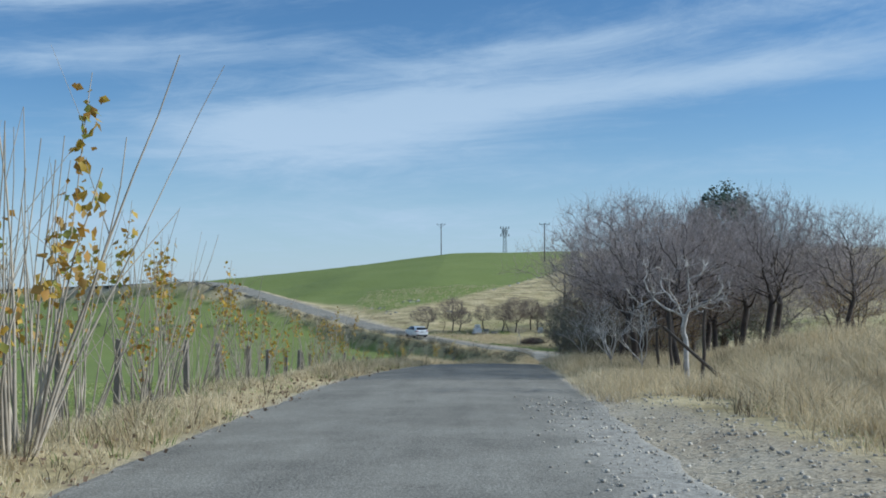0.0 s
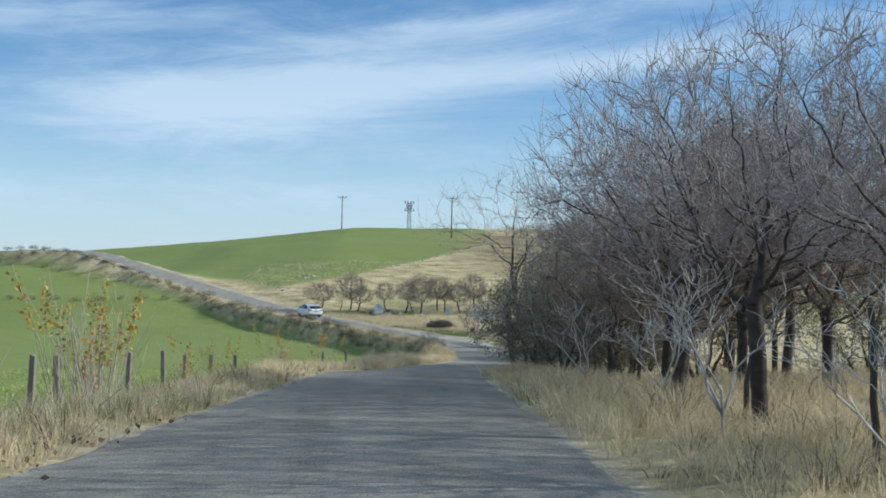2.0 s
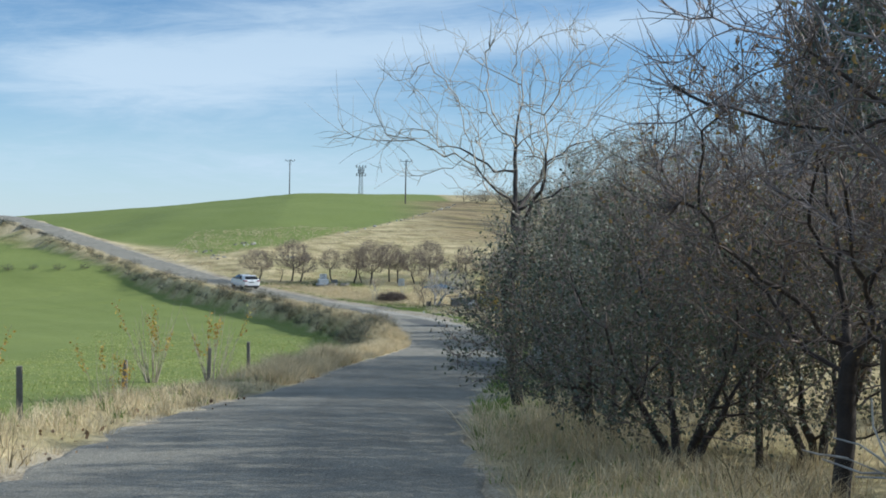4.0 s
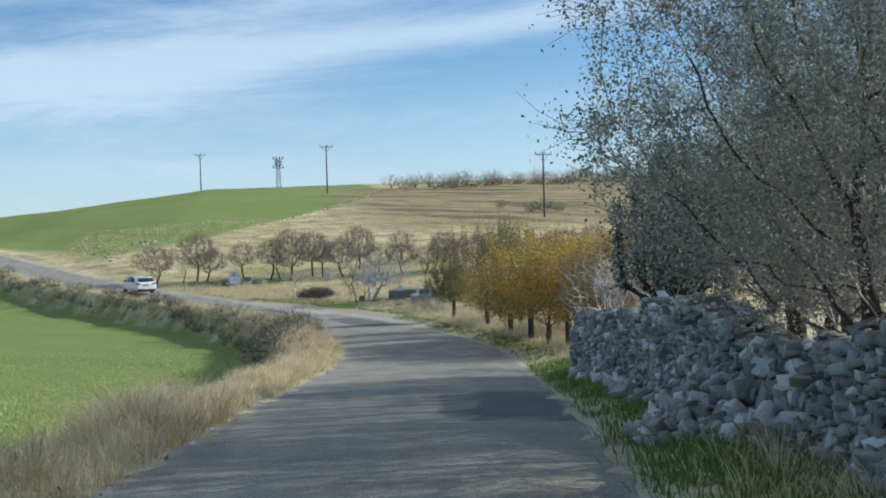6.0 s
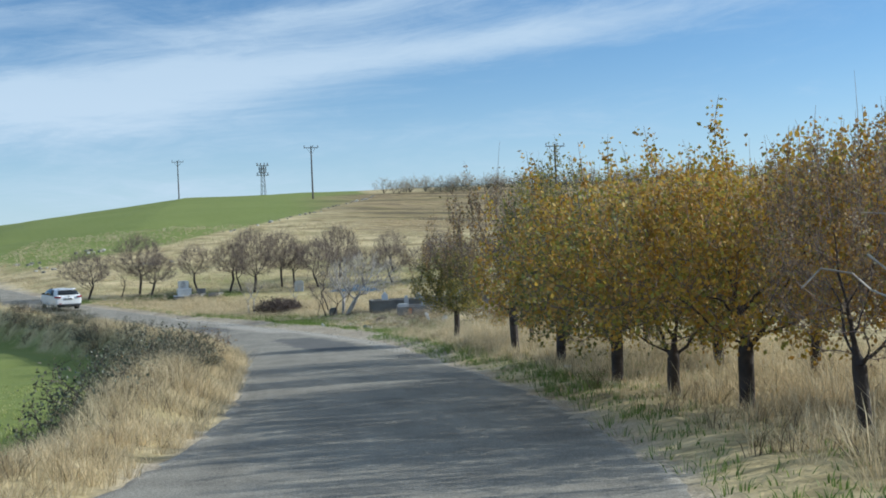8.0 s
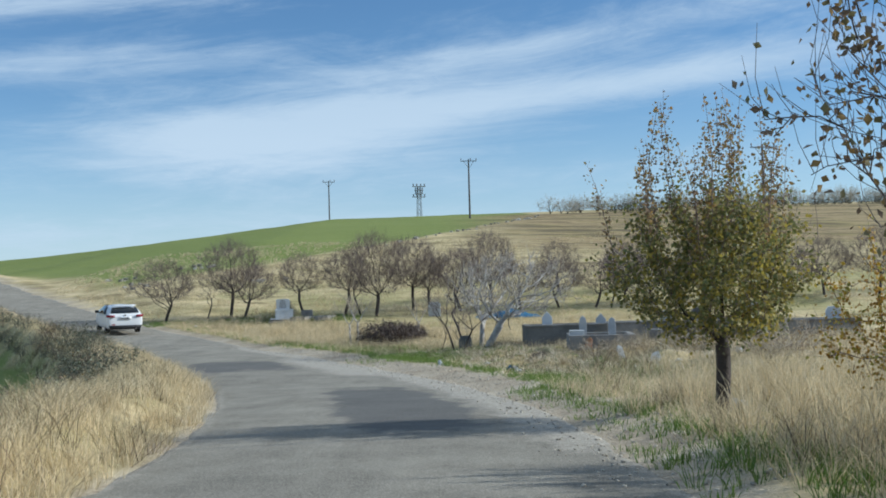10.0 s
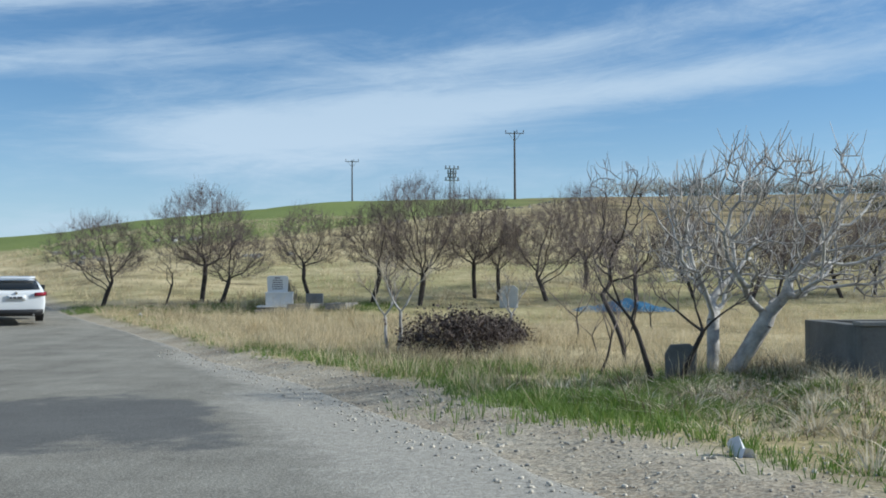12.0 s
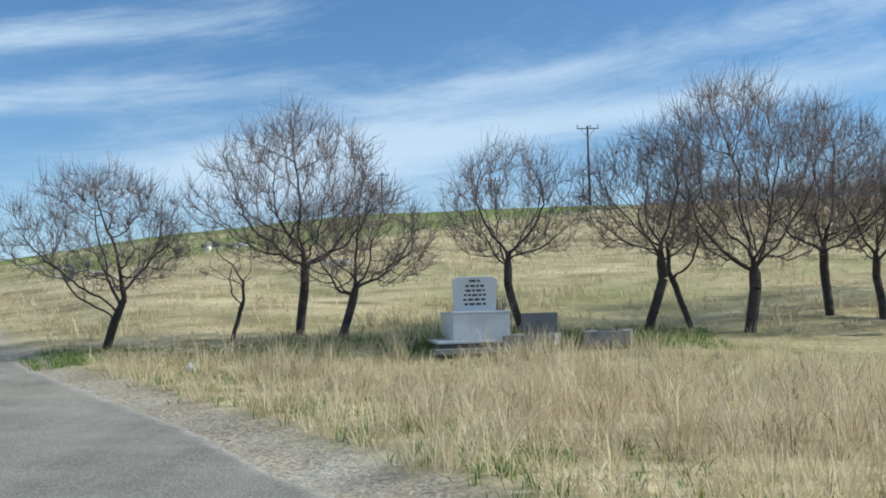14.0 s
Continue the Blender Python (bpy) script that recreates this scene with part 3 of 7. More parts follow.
def ground_material():
    m = bpy.data.materials.new("open_ground")
    m.use_nodes = True
    tree = m.node_tree
    N, L = tree.nodes.new, tree.links.new
    bsdf = tree.nodes["Principled BSDF"]
    co, zone = N("ShaderNodeTexCoord"), N("ShaderNodeAttribute")
    zone.attribute_name = "zone"
    sep = N("ShaderNodeSeparateColor")
    L(zone.outputs["Color"], sep.inputs[0])

    def noise_of(scale, detail=6, rough=0.62, stretch=None, turn=-8):
        n = N("ShaderNodeTexNoise")
        if stretch:
            mp = N("ShaderNodeMapping")
            mp.vector_type = "TEXTURE"
            mp.inputs["Scale"].default_value = [1 / k for k in stretch]
            mp.inputs["Rotation"].default_value = (0, 0, radians(turn))
            L(co.outputs["Object"], mp.inputs["Vector"])
            L(mp.outputs[0], n.inputs["Vector"])
        else:
            L(co.outputs["Object"], n.inputs["Vector"])
        n.inputs["Scale"].default_value, n.inputs["Detail"].default_value, n.inputs["Roughness"].default_value = scale, detail, rough
        return n.outputs[0]

    def ramp(f, *stops):
        r = N("ShaderNodeValToRGB")
        while len(r.color_ramp.elements) < len(stops):
            r.color_ramp.elements.new(0.5)
        for e, (p, c) in zip(r.color_ramp.elements, stops):
            e.position, e.color = p, (*c, 1)
        L(f, r.inputs[0])
        return r.outputs[0]

    def mix(f, a, b):
        n = N("ShaderNodeMix")
        n.data_type = "RGBA"
        for v, s in ((f, "Factor"), (a, "A"), (b, "B")):
            if isinstance(v, float):
                n.inputs[s].default_value = v
            else:
                L(v, n.inputs[s])
        return n.outputs["Result"]

    big, mid, fine = noise_of(0.05), noise_of(0.6), noise_of(9.0)
    rows = noise_of(0.5, 5, 0.65, (0.5, 1.2, 1))
    crop = mix(mid, ramp(big, (0.3, (0.175, 0.215, 0.05)), (0.7, (0.25, 0.285, 0.08))), ramp(fine, (0.3, (0.145, 0.185, 0.045)), (0.72, (0.30, 0.325, 0.105))))
    dry = mix(0.5, ramp(mid, (0.34, (0.20, 0.155, 0.075)), (0.47, (0.48, 0.38, 0.19)), (0.62, (0.72, 0.58, 0.34))), ramp(rows, (0.38, (0.15, 0.12, 0.06)), (0.45, (0.46, 0.36, 0.18)), (0.56, (0.76, 0.62, 0.36))))
    dry = mix(ramp(noise_of(0.22, 5), (0.50, (0, 0, 0)), (0.68, (0.5, 0.5, 0.5))), dry, ramp(fine, (0.35, (0.20, 0.20, 0.07)), (0.65, (0.33, 0.31, 0.13))))
    dry = mix(ramp(fine, (0.30, (0.55, 0.55, 0.55)), (0.55, (0, 0, 0))), dry, ramp(big, (0.4, (0.26, 0.205, 0.115)), (0.6, (0.20, 0.18, 0.08))))
    plough = mix(0.2, ramp(noise_of(0.12, 5, 0.65, (0.22, 1.9, 1), -34), (0.42, (0.10, 0.075, 0.045)), (0.47, (0.27, 0.22, 0.08)), (0.50, (0.50, 0.37, 0.19)), (0.53, (0.12, 0.085, 0.05)), (0.58, (0.38, 0.28, 0.14))), ramp(fine, (0.35, (0.17, 0.13, 0.07)), (0.65, (0.50, 0.39, 0.21))))
    grit = mix(fine, ramp(mid, (0.35, (0.33, 0.25, 0.165)), (0.52, (0.50, 0.41, 0.29)), (0.68, (0.62, 0.54, 0.41))), ramp(noise_of(30.0, 4), (0.40, (0.17, 0.135, 0.095)), (0.60, (0.66, 0.57, 0.44))))
    col = mix(sep.outputs[0], dry, crop)
    col = mix(sep.outputs[2], col, plough)
    col = mix(sep.outputs[1], col, grit)
    L(col, bsdf.inputs["Base Color"])
    bsdf.inputs["Roughness"].default_value = 0.95
    bsdf.inputs["Specular IOR Level"].default_value = 0.2
    b = N("ShaderNodeBump")
    b.inputs["Strength"].default_value, b.inputs["Distance"].default_value = 0.7, 0.08
    add = N("ShaderNodeMath")
    L(mid, add.inputs[0])
    lumps = N("ShaderNodeMath")
    lumps.operation = "MULTIPLY_ADD"
    L(rows, lumps.inputs[0])
    lumps.inputs[1].default_value = 3.0
    L(fine, lumps.inputs[2])
    L(lumps.outputs[0], add.inputs[1])
    L(add.outputs[0], b.inputs["Height"])
    L(b.outputs[0], bsdf.inputs["Normal"])
    return m


def build_ground():
    xs = axis_steps([(-1600, -300, 65), (-300, -100, 20), (-100, -40, 4), (-40, -16, 1.2), (-16, 22, 0.36), (22, 60, 1.6), (60, 160, 10), (160, 400, 30), (400, 1600, 80)])
    ys = axis_steps([(-900, -60, 60), (-60, -6, 4), (-6, 166, 0.42), (166, 215, 1.4), (215, 340, 3.5), (340, 600, 20), (600, 1800, 80)])
    gx, gy = np.meshgrid(xs, ys)
    x, y = gx.ravel(), gy.ravel()
    z = ground_height(x, y)
    nx, ny = len(xs), len(ys)
    i = (np.arange(ny - 1)[:, None] * nx + np.arange(nx - 1)[None]).ravel()
    me = mesh_of("ground", np.stack([x, y, z], 1), np.stack([i, i + 1, i + nx + 1, i + nx], 1), ground_material(), shade=True)
    g, r, p = zones(x, y)
    a = me.color_attributes.new("zone", "FLOAT_COLOR", "POINT")
    a.data.foreach_set("color", np.stack([g, r, p, np.ones_like(g)], 1).astype(np.float32).ravel())
    thing("ground", "rolling farmland of dry grass and young green crop", "ground", kind="structure", data=me)


build_ground()


def asphalt_material():
    """Worn asphalt; the attribute "wear" says how far it has crumbled to pale grit and how far it was patched."""
    m = bpy.data.materials.new("worn_asphalt")
    m.use_nodes = True
    tree = m.node_tree
    N, L = tree.nodes.new, tree.links.new
    bsdf = tree.nodes["Principled BSDF"]
    co, zone, sep = N("ShaderNodeTexCoord"), N("ShaderNodeAttribute"), N("ShaderNodeSeparateColor")
    zone.attribute_name = "wear"
    L(zone.outputs["Color"], sep.inputs[0])

    def noise_of(scale, detail=5, rough=0.62, stretch=None):
        n = N("ShaderNodeTexNoise")
        if stretch:
            mp = N("ShaderNodeMapping")
            mp.inputs["Scale"].default_value = stretch
            L(co.outputs["Object"], mp.inputs["Vector"])
            L(mp.outputs[0], n.inputs["Vector"])
        else:
            L(co.outputs["Object"], n.inputs["Vector"])
        n.inputs["Scale"].default_value, n.inputs["Detail"].default_value, n.inputs["Roughness"].default_value = scale, detail, rough
        return n.outputs[0]

    def ramp(f, *stops):
        r = N("ShaderNodeValToRGB")
        while len(r.color_ramp.elements) < len(stops):
            r.color_ramp.elements.new(0.5)
        for e, (p, c) in zip(r.color_ramp.elements, stops):
            e.position, e.color = p, (*c, 1)
        L(f, r.inputs[0])
        return r.outputs[0]

    def mix(f, a, b):
        n = N("ShaderNodeMix")
        n.data_type = "RGBA"
        for v, k in ((f, "Factor"), (a, "A"), (b, "B")):
            if isinstance(v, float):
                n.inputs[k].default_value = v
            else:
                L(v, n.inputs[k])
        return n.outputs["Result"]

    def ragged(f, noise, wide):
        """The zone's soft weight turned into a broken edge."""
        a, r = N("ShaderNodeMath"), N("ShaderNodeMapRange")
        a.operation = "ADD"
        L(f, a.inputs[0])
        L(noise, a.inputs[1])
        L(a.outputs[0], r.inputs["Value"])
        r.inputs["From Min"].default_value, r.inputs["From Max"].default_value = 1.0 - wide, 1.0 + wide
        return r.outputs[0]

    blot, grain, chips, streak = noise_of(0.8), noise_of(14.0), noise_of(60.0, 3), noise_of(1.0, 5, 0.65, (2.2, 0.22, 1))
    old = mix(0.68, ramp(streak, (0.38, (0.175, 0.157, 0.125)), (0.60, (0.365, 0.33, 0.265))), ramp(blot, (0.36, (0.17, 0.153, 0.123)), (0.62, (0.35, 0.318, 0.258))))
    old = mix(0.4, old, ramp(chips, (0.40, (0.09, 0.084, 0.072)), (0.50, (0.24, 0.222, 0.19)), (0.62, (0.56, 0.525, 0.46))))
    newer = mix(0.35, ramp(blot, (0.3, (0.125, 0.12, 0.112)), (0.7, (0.175, 0.168, 0.155))), ramp(chips, (0.4, (0.08, 0.078, 0.072)), (0.65, (0.27, 0.26, 0.24))))
    crumb = mix(0.5, ramp(grain, (0.35, (0.25, 0.225, 0.185)), (0.65, (0.53, 0.48, 0.40))), ramp(chips, (0.38, (0.20, 0.18, 0.15)), (0.62, (0.62, 0.57, 0.49))))
    col = mix(ragged(sep.outputs[1], noise_of(0.9, 7, 0.7), 0.07), old, newer)
    col = mix(ragged(sep.outputs[0], noise_of(2.2, 8, 0.72), 0.13), col, crumb)
    L(col, bsdf.inputs["Base Color"])
    bsdf.inputs["Roughness"].default_value, bsdf.inputs["Specular IOR Level"].default_value = 0.97, 0.1
    b = N("ShaderNodeBump")
    b.inputs["Strength"].default_value, b.inputs["Distance"].default_value = 0.6, 0.015
    both = N("ShaderNodeMath")
    both.operation = "ADD"
    L(chips, both.inputs[0])
    L(grain, both.inputs[1])
    L(both.outputs[0], b.inputs["Height"])
    L(b.outputs[0], bsdf.inputs["Normal"])
    return m


M["asphalt"] = asphalt_material()


def build_road():
    """The paved strip with a slight crown and ragged edges that dip under the verge."""
    rnd = np.random.RandomState(1)
    n = len(LINE) - 1
    L_, T_ = LINE[:n], TANGENT[:n]
    normal = np.stack([T_[:, 1], -T_[:, 0]], 1)
    across = np.concatenate([[-1.0, -0.985], np.linspace(-0.95, 0.95, 25), [0.985, 1.0]])
    cols = len(across)
    rag = [np.convolve(rnd.normal(0, 1, n + 4), np.ones(3) / 3, "same")[2:-2] * 0.10 for _ in range(2)]
    o = across[None] * L_[:, 3, None] + np.where(across < 0, rag[0][:, None], rag[1][:, None]) * np.abs(across)[None] ** 4
    z = L_[:, 2, None] + 0.03 * (1 - (o / L_[:, 3, None]) ** 2) - 0.02 * (np.abs(across) > 0.99)[None]
    v = np.stack([L_[:, 0, None] + normal[:, 0, None] * o, L_[:, 1, None] + normal[:, 1, None] * o, z], 2).reshape(-1, 3)
    i = (np.arange(n - 1)[:, None] * cols + np.arange(cols - 1)[None]).ravel()
    me = mesh_of("road", v, np.stack([i, i + 1, i + cols + 1, i + cols], 1), M["asphalt"])
    f = o / L_[:, 3, None]
    y = np.repeat(L_[:, 1, None], cols, 1)
    wear = smooth(0.25, 0.95, f) * (1 - smooth(11, 19, y)) * 0.66
    wear = np.maximum(wear, smooth(0.35, 0.95, f) * smooth(98, 106, y) * (1 - smooth(136, 142, y)) * 0.8)
    wear = np.maximum(wear, smooth(-0.1, 0.8, f) * smooth(117, 121, y) * (1 - smooth(127, 133, y)) * 0.85)
    wear = np.maximum(wear, smooth(0.80, 1.0, np.abs(f)) * 0.55)
    patch = np.maximum(smooth(100, 108, y) * (1 - smooth(112, 119, y)) * smooth(-0.7, 0.1, f) * (1 - smooth(0.35, 0.95, f)), smooth(121, 126, y) * (1 - smooth(127, 132, y)) * smooth(-1.2, -0.6, f) * (1 - smooth(0.0, 0.7, f)))
    patch = np.maximum(patch, 0.9 * smooth(60, 63, y) * (1 - smooth(66, 69, y)) * smooth(0.0, 0.3, f))
    a = me.color_attributes.new("wear", "FLOAT_COLOR", "POINT")
    a.data.foreach_set("color", np.stack([wear, 0.75 * patch, 0 * patch, 1 + 0 * patch], 2).astype(np.float32).ravel())
    thing("road", "narrow worn grey asphalt country road", "road", kind="structure", data=me)


build_road()


def at_y(y):
    """The sample of the middle line nearest to that y."""
    return int(np.abs(LINE[:, 1] - y).argmin())


# ---- plants ----
def tubes(segs, sides, offset=0):
    """Tapered tubes: rows of x0 y0 z0 x1 y1 z1 r0 r1."""
    s = np.asarray(segs, float)
    if not len(s):
        return np.zeros((0, 3)), np.zeros((0, 4), int)
    a, b = s[:, :3], s[:, 3:6]
    d = b - a
    d /= np.linalg.norm(d, axis=1)[:, None] + 1e-9
    ref = np.where(np.abs(d[:, 2:3]) > 0.9, [[1.0, 0, 0]], [[0, 0, 1.0]])
    u = np.cross(d, ref)
    u /= np.linalg.norm(u, axis=1)[:, None] + 1e-9
    w = np.cross(d, u)
    ang = np.arange(sides) * 2 * np.pi / sides
    ring = u[:, None] * np.cos(ang)[None, :, None] + w[:, None] * np.sin(ang)[None, :, None]
    v = np.stack([a[:, None] + ring * s[:, 6, None, None], b[:, None] + ring * s[:, 7, None, None]], 1)
    n = len(s)
    base = (np.arange(n) * 2 * sides)[:, None]
    k = np.arange(sides)[None]
    k2 = (np.arange(sides) + 1)[None] % sides
    f = np.stack([base + k, base + k2, base + sides + k2, base + sides + k], -1).reshape(-1, 4)
    return v.reshape(-1, 3), f + offset


def grow(rnd, height, radius, fork, limbs, spread, levels=4, twigs=3.0, upright=0.25, lean=(0, 0), bend=0.22, droop=0.0, reach=0.0):
    """The limbs of a bare tree. Returns thick and thin segments and the tips of its twigs."""
    thick, thin, tips = [], [], []

    def branch(p, d, length, r, level):
        n = 5 if level == 0 else 4 if level < levels else 3
        step = length / n
        for i in range(n):
            d = d + Vector((rnd.gauss(0, bend), rnd.gauss(0, bend), rnd.gauss(0, bend * 0.6))) * (0.35 if level == 0 else 1.0)
            d.z += upright * (0.12 if level < levels else 0.05) - droop * (level >= levels - 1) * 0.25
            d.normalize()
            q = p + d * step
            r1 = r * (0.9 if level == 0 else 0.82)
            (thick if r > 0.012 else thin).append((*p, *q, r, r1))
            p, r = q, r1
            if level < levels and (level > 0 or i == n - 1 or False):
                kids = limbs if level == 0 else (1 if rnd.random() < 0.75 else 2) if level == 1 else int(twigs * (0.55 + rnd.random() * 0.9))
                if level == 1:
                    kids = (0, 1, 2, 3)[i]
                for k in range(kids):
                    if level == 0:
                        a = 2 * math.pi * (k + rnd.random() * 0.6) / kids + 0.7
                        out = Vector((math.cos(a), math.sin(a), 0))
                        nd = (out * spread * (0.7 + 0.6 * rnd.random()) + Vector((0, 0, 1)) + d * 0.4).normalized()
                        branch(p, nd, height * (1 - fork) * (0.8 + 0.25 * rnd.random()), r * 0.72, 1)
                    else:
                        side = Vector((rnd.gauss(0, 1), rnd.gauss(0, 1), rnd.gauss(0, 0.6)))
                        side = (side - d * side.dot(d)).normalized()
                        away = Vector((p.x, p.y, (p.z - height * 0.35) * 0.8))
                        away = away.normalized() if away.length > 0.05 else d
                        nd = (d * 0.6 + side * (0.7 + 0.25 * rnd.random()) + away * 0.45 + Vector((0, 0, upright))).normalized()
                        branch(p, nd, length * (0.36 + 0.26 * rnd.random()), max(r * 0.62, 0.0035), level + 1)
        if level >= levels - 1:
            tips.append((*p, *d))

    branch(Vector((0, 0, -0.15)), Vector((lean[0], lean[1], 1)).normalized(), height * fork + 0.15, radius, 0)
    thick, thin, tips = (np.array(s, float).reshape(-1, w) for s, w in ((thick, 8), (thin, 8), (tips, 6)))
    ends = np.concatenate([thick[:, 3:6], thin[:, 3:6]])
    up = height / np.percentile(ends[:, 2], 99.5)
    mid = np.median(ends[:, :2], axis=0)
    out = reach / np.percentile(np.hypot(ends[:, 0] - mid[0], ends[:, 1] - mid[1]), 95) if reach else up
    for s in (thick[:, :3], thick[:, 3:6], thin[:, :3], thin[:, 3:6], tips[:, :3]):
        low = np.clip(s[:, 2:3] / (height * fork * 0.9 / max(up, 0.3)), 0, 1)
        s[:, :2] *= 1 + (out - 1) * low
        s[:, 2] *= up
    return thick, thin, tips


def leaf_cards(rnd, tips, each, size, scatter, hang=0.3, mat=0):
    """Small bent leaves about the twigs' tips, each of two triangles."""
    t = np.array(tips, float)
    if len(t):
        t[:, 3:6] /= np.linalg.norm(t[:, 3:6], axis=1)[:, None] + 1e-9
    if not len(t):
        return np.zeros((0, 3)), np.zeros((0, 3), int)
    t = np.repeat(t, each, 0)
    n = len(t)
    r = np.random.RandomState(rnd.randrange(1 << 30))
    back = r.random_sample((n, 1)) * 0.35
    c = t[:, :3] - t[:, 3:6] * back + r.normal(0, scatter, (n, 3))
    d = r.normal(0, 1, (n, 3))
    d[:, 2] -= hang * 2
    d /= np.linalg.norm(d, axis=1)[:, None]
    u = np.cross(d, r.normal(0, 1, (n, 3)))
    u /= np.linalg.norm(u, axis=1)[:, None]
    s = size * (0.6 + 0.8 * r.random_sample((n, 1)))
    nrm = np.cross(d, u)
    v = np.stack([c, c + d * s * 0.5 + u * s * 0.36 + nrm * s * 0.1, c + d * s, c + d * s * 0.5 - u * s * 0.36 + nrm * s * 0.1], 1).reshape(-1, 3)
    b = (np.arange(n) * 4)[:, None]
    return v, np.concatenate([b + [[0, 1, 2]], b + [[0, 2, 3]]])


def tree_thing(name, label, category, seed, height, radius, fork=0.3, limbs=3, spread=0.8, levels=4, twigs=3.0, upright=0.25, lean=(0, 0), bend=0.22, bark="bark", twig="twig", leaves=None, group="", droop=0.0, crown_name="crown", twig_r=1.0, reach=0.0, along=False):
    """A tree of two or three parts: the trunk with its limbs, the twigs, and the leaves where it has them. leaves: material, number at each tip, size, scatter."""
    rnd = random.Random(seed)
    thick, thin, tips = grow(rnd, height, radius, fork, limbs, spread, levels, twigs, upright, lean, bend, droop, reach)
    ob = thing(name, label, category, group=group)
    v, f = tubes(thick, 6)
    part("trunk", mesh_of("trunk", v, f, M[bark], shade=True), None, ob)
    thin = np.array(thin, float)
    if len(thin):
        thin[:, 6:8] *= twig_r
        v, f = tubes(thin, 3)
        part("branchwork" if leaves else crown_name, mesh_of("branchwork", v, f, M[twig]), None, ob, "fine bare twigs")
    if leaves:
        lm, each, size, scatter = leaves
        spots = np.concatenate([thin[:, 3:6], thin[:, 3:6] - thin[:, :3]], 1) if along and len(thin) else tips
        v, f = leaf_cards(rnd, spots, each, size, scatter)
        part("crown", mesh_of("crown", v, f, M[lm]), None, ob, "sparse withered leaves" if each < 5 else "dense leaves")
    return ob


def colonize(seed, height, fork, reach, base, radius, count=600, step=0.16, lean=(0, 0), crook=0.25, lift=0.1, tip=0.0035, shoots=(2, 0.28, 0.4), hollow=0.0, stems=1, low=0.6, offset=(0, 0)):
    """Grows limbs towards points spread through a rounded crown, so that they fill it evenly; then short shoots on the thin wood."""
    r = np.random.RandomState(seed)
    p = r.normal(0, 1, (count, 3))
    p /= np.linalg.norm(p, axis=1)[:, None]
    p *= (hollow + (1 - hollow) * r.random_sample((count, 1))) ** (1 / 2.4)
    lobes = 1 + 0.16 * np.sin(np.arctan2(p[:, 1], p[:, 0]) * 3 + seed) + 0.10 * np.sin(np.arctan2(p[:, 1], p[:, 0]) * 5 + 2 * seed)
    mid = base + (height - base) * 0.42
    z = np.where(p[:, 2] > 0, mid + p[:, 2] * (height - mid), mid + p[:, 2] * (mid - base))
    goal = np.stack([p[:, 0] * reach * lobes + offset[0], p[:, 1] * reach * lobes + offset[1], z], 1)
    pos, parent, ends = [], [], []
    for k in range(stems):
        a = 2 * np.pi * k / stems + seed
        d = np.array([lean[0] + (0.35 * np.cos(a) if stems > 1 else 0), lean[1] + (0.35 * np.sin(a) if stems > 1 else 0), 1.0])
        q = np.array([0.06 * np.cos(a) if stems > 1 else 0, 0.06 * np.sin(a) if stems > 1 else 0, -0.2])
        pos.append(q)
        parent.append(-1)
        while q[2] < fork:
            d = d + r.normal(0, 0.10, 3) * crook * 1.5
            q = q + d / np.linalg.norm(d) * step
            pos.append(q)
            parent.append(len(pos) - 2)
    pos = np.array(pos)
    parent = np.array(parent)
    dist = np.full(count, 1e9)
    near = np.zeros(count, int)
    d = np.linalg.norm(goal[:, None] - pos[None], axis=2)
    near, dist = d.argmin(1), d.min(1)
    for turn in range(70):
        live = dist > step * 1.15
        if not live.any() or len(pos) > 5200:
            break
        way = goal[live] - pos[near[live]]
        way /= np.linalg.norm(way, axis=1)[:, None]
        who, inv = np.unique(near[live], return_inverse=True)
        total = np.zeros((len(who), 3))
        np.add.at(total, inv.ravel(), way)
        total /= np.linalg.norm(total, axis=1)[:, None] + 1e-6
        back = pos[who] - pos[np.maximum(parent[who], 0)]
        back /= np.linalg.norm(back, axis=1)[:, None] + 1e-6
        total = total + 0.35 * back + r.normal(0, crook, total.shape) + [0, 0, lift]
        total /= np.linalg.norm(total, axis=1)[:, None]
        fresh = pos[who] + total * step
        start = len(pos)
        pos, parent = np.concatenate([pos, fresh]), np.concatenate([parent, who])
        d = np.linalg.norm(goal[:, None] - fresh[None], axis=2)
        better = d.min(1) < dist
        near = np.where(better, d.argmin(1) + start, near)
        dist = np.minimum(dist, d.min(1))
        dist = np.where(live | (dist < step * 1.15), dist, dist)
    n = len(pos)
    kids = np.bincount(parent[parent >= 0], minlength=n)
    load = np.where(kids == 0, 1.0, 0.0)
    for i in range(n - 1, -1, -1):
        if parent[i] >= 0:
            load[parent[i]] += load[i]
    power, share = 0.43, load / load.max()
    rad = tip * load ** power
    rad *= np.maximum(radius / rad.max(), 1.0) ** (share ** 0.7)
    own = parent >= 0
    segs = np.concatenate([pos[parent[own]], pos[own], rad[parent[own]][:, None], rad[own][:, None]], 1)
    segs[:, 6] = np.minimum(segs[:, 6], segs[:, 7] * 1.8)
    cut = min(max(0.011, tip * 1.7), radius * 0.4)
    thick, thin = segs[segs[:, 7] > cut], segs[segs[:, 7] <= cut]
    each, length, up = shoots
    spots = np.repeat(thin[thin[:, 7] < max(0.008, tip * 1.6)], max(1, int(each)), 0)
    spots = spots[r.random_sample(len(spots)) < each / max(1, int(each))]
    m = len(spots)
    d = spots[:, 3:6] - spots[:, :3]
    d /= np.linalg.norm(d, axis=1)[:, None] + 1e-9
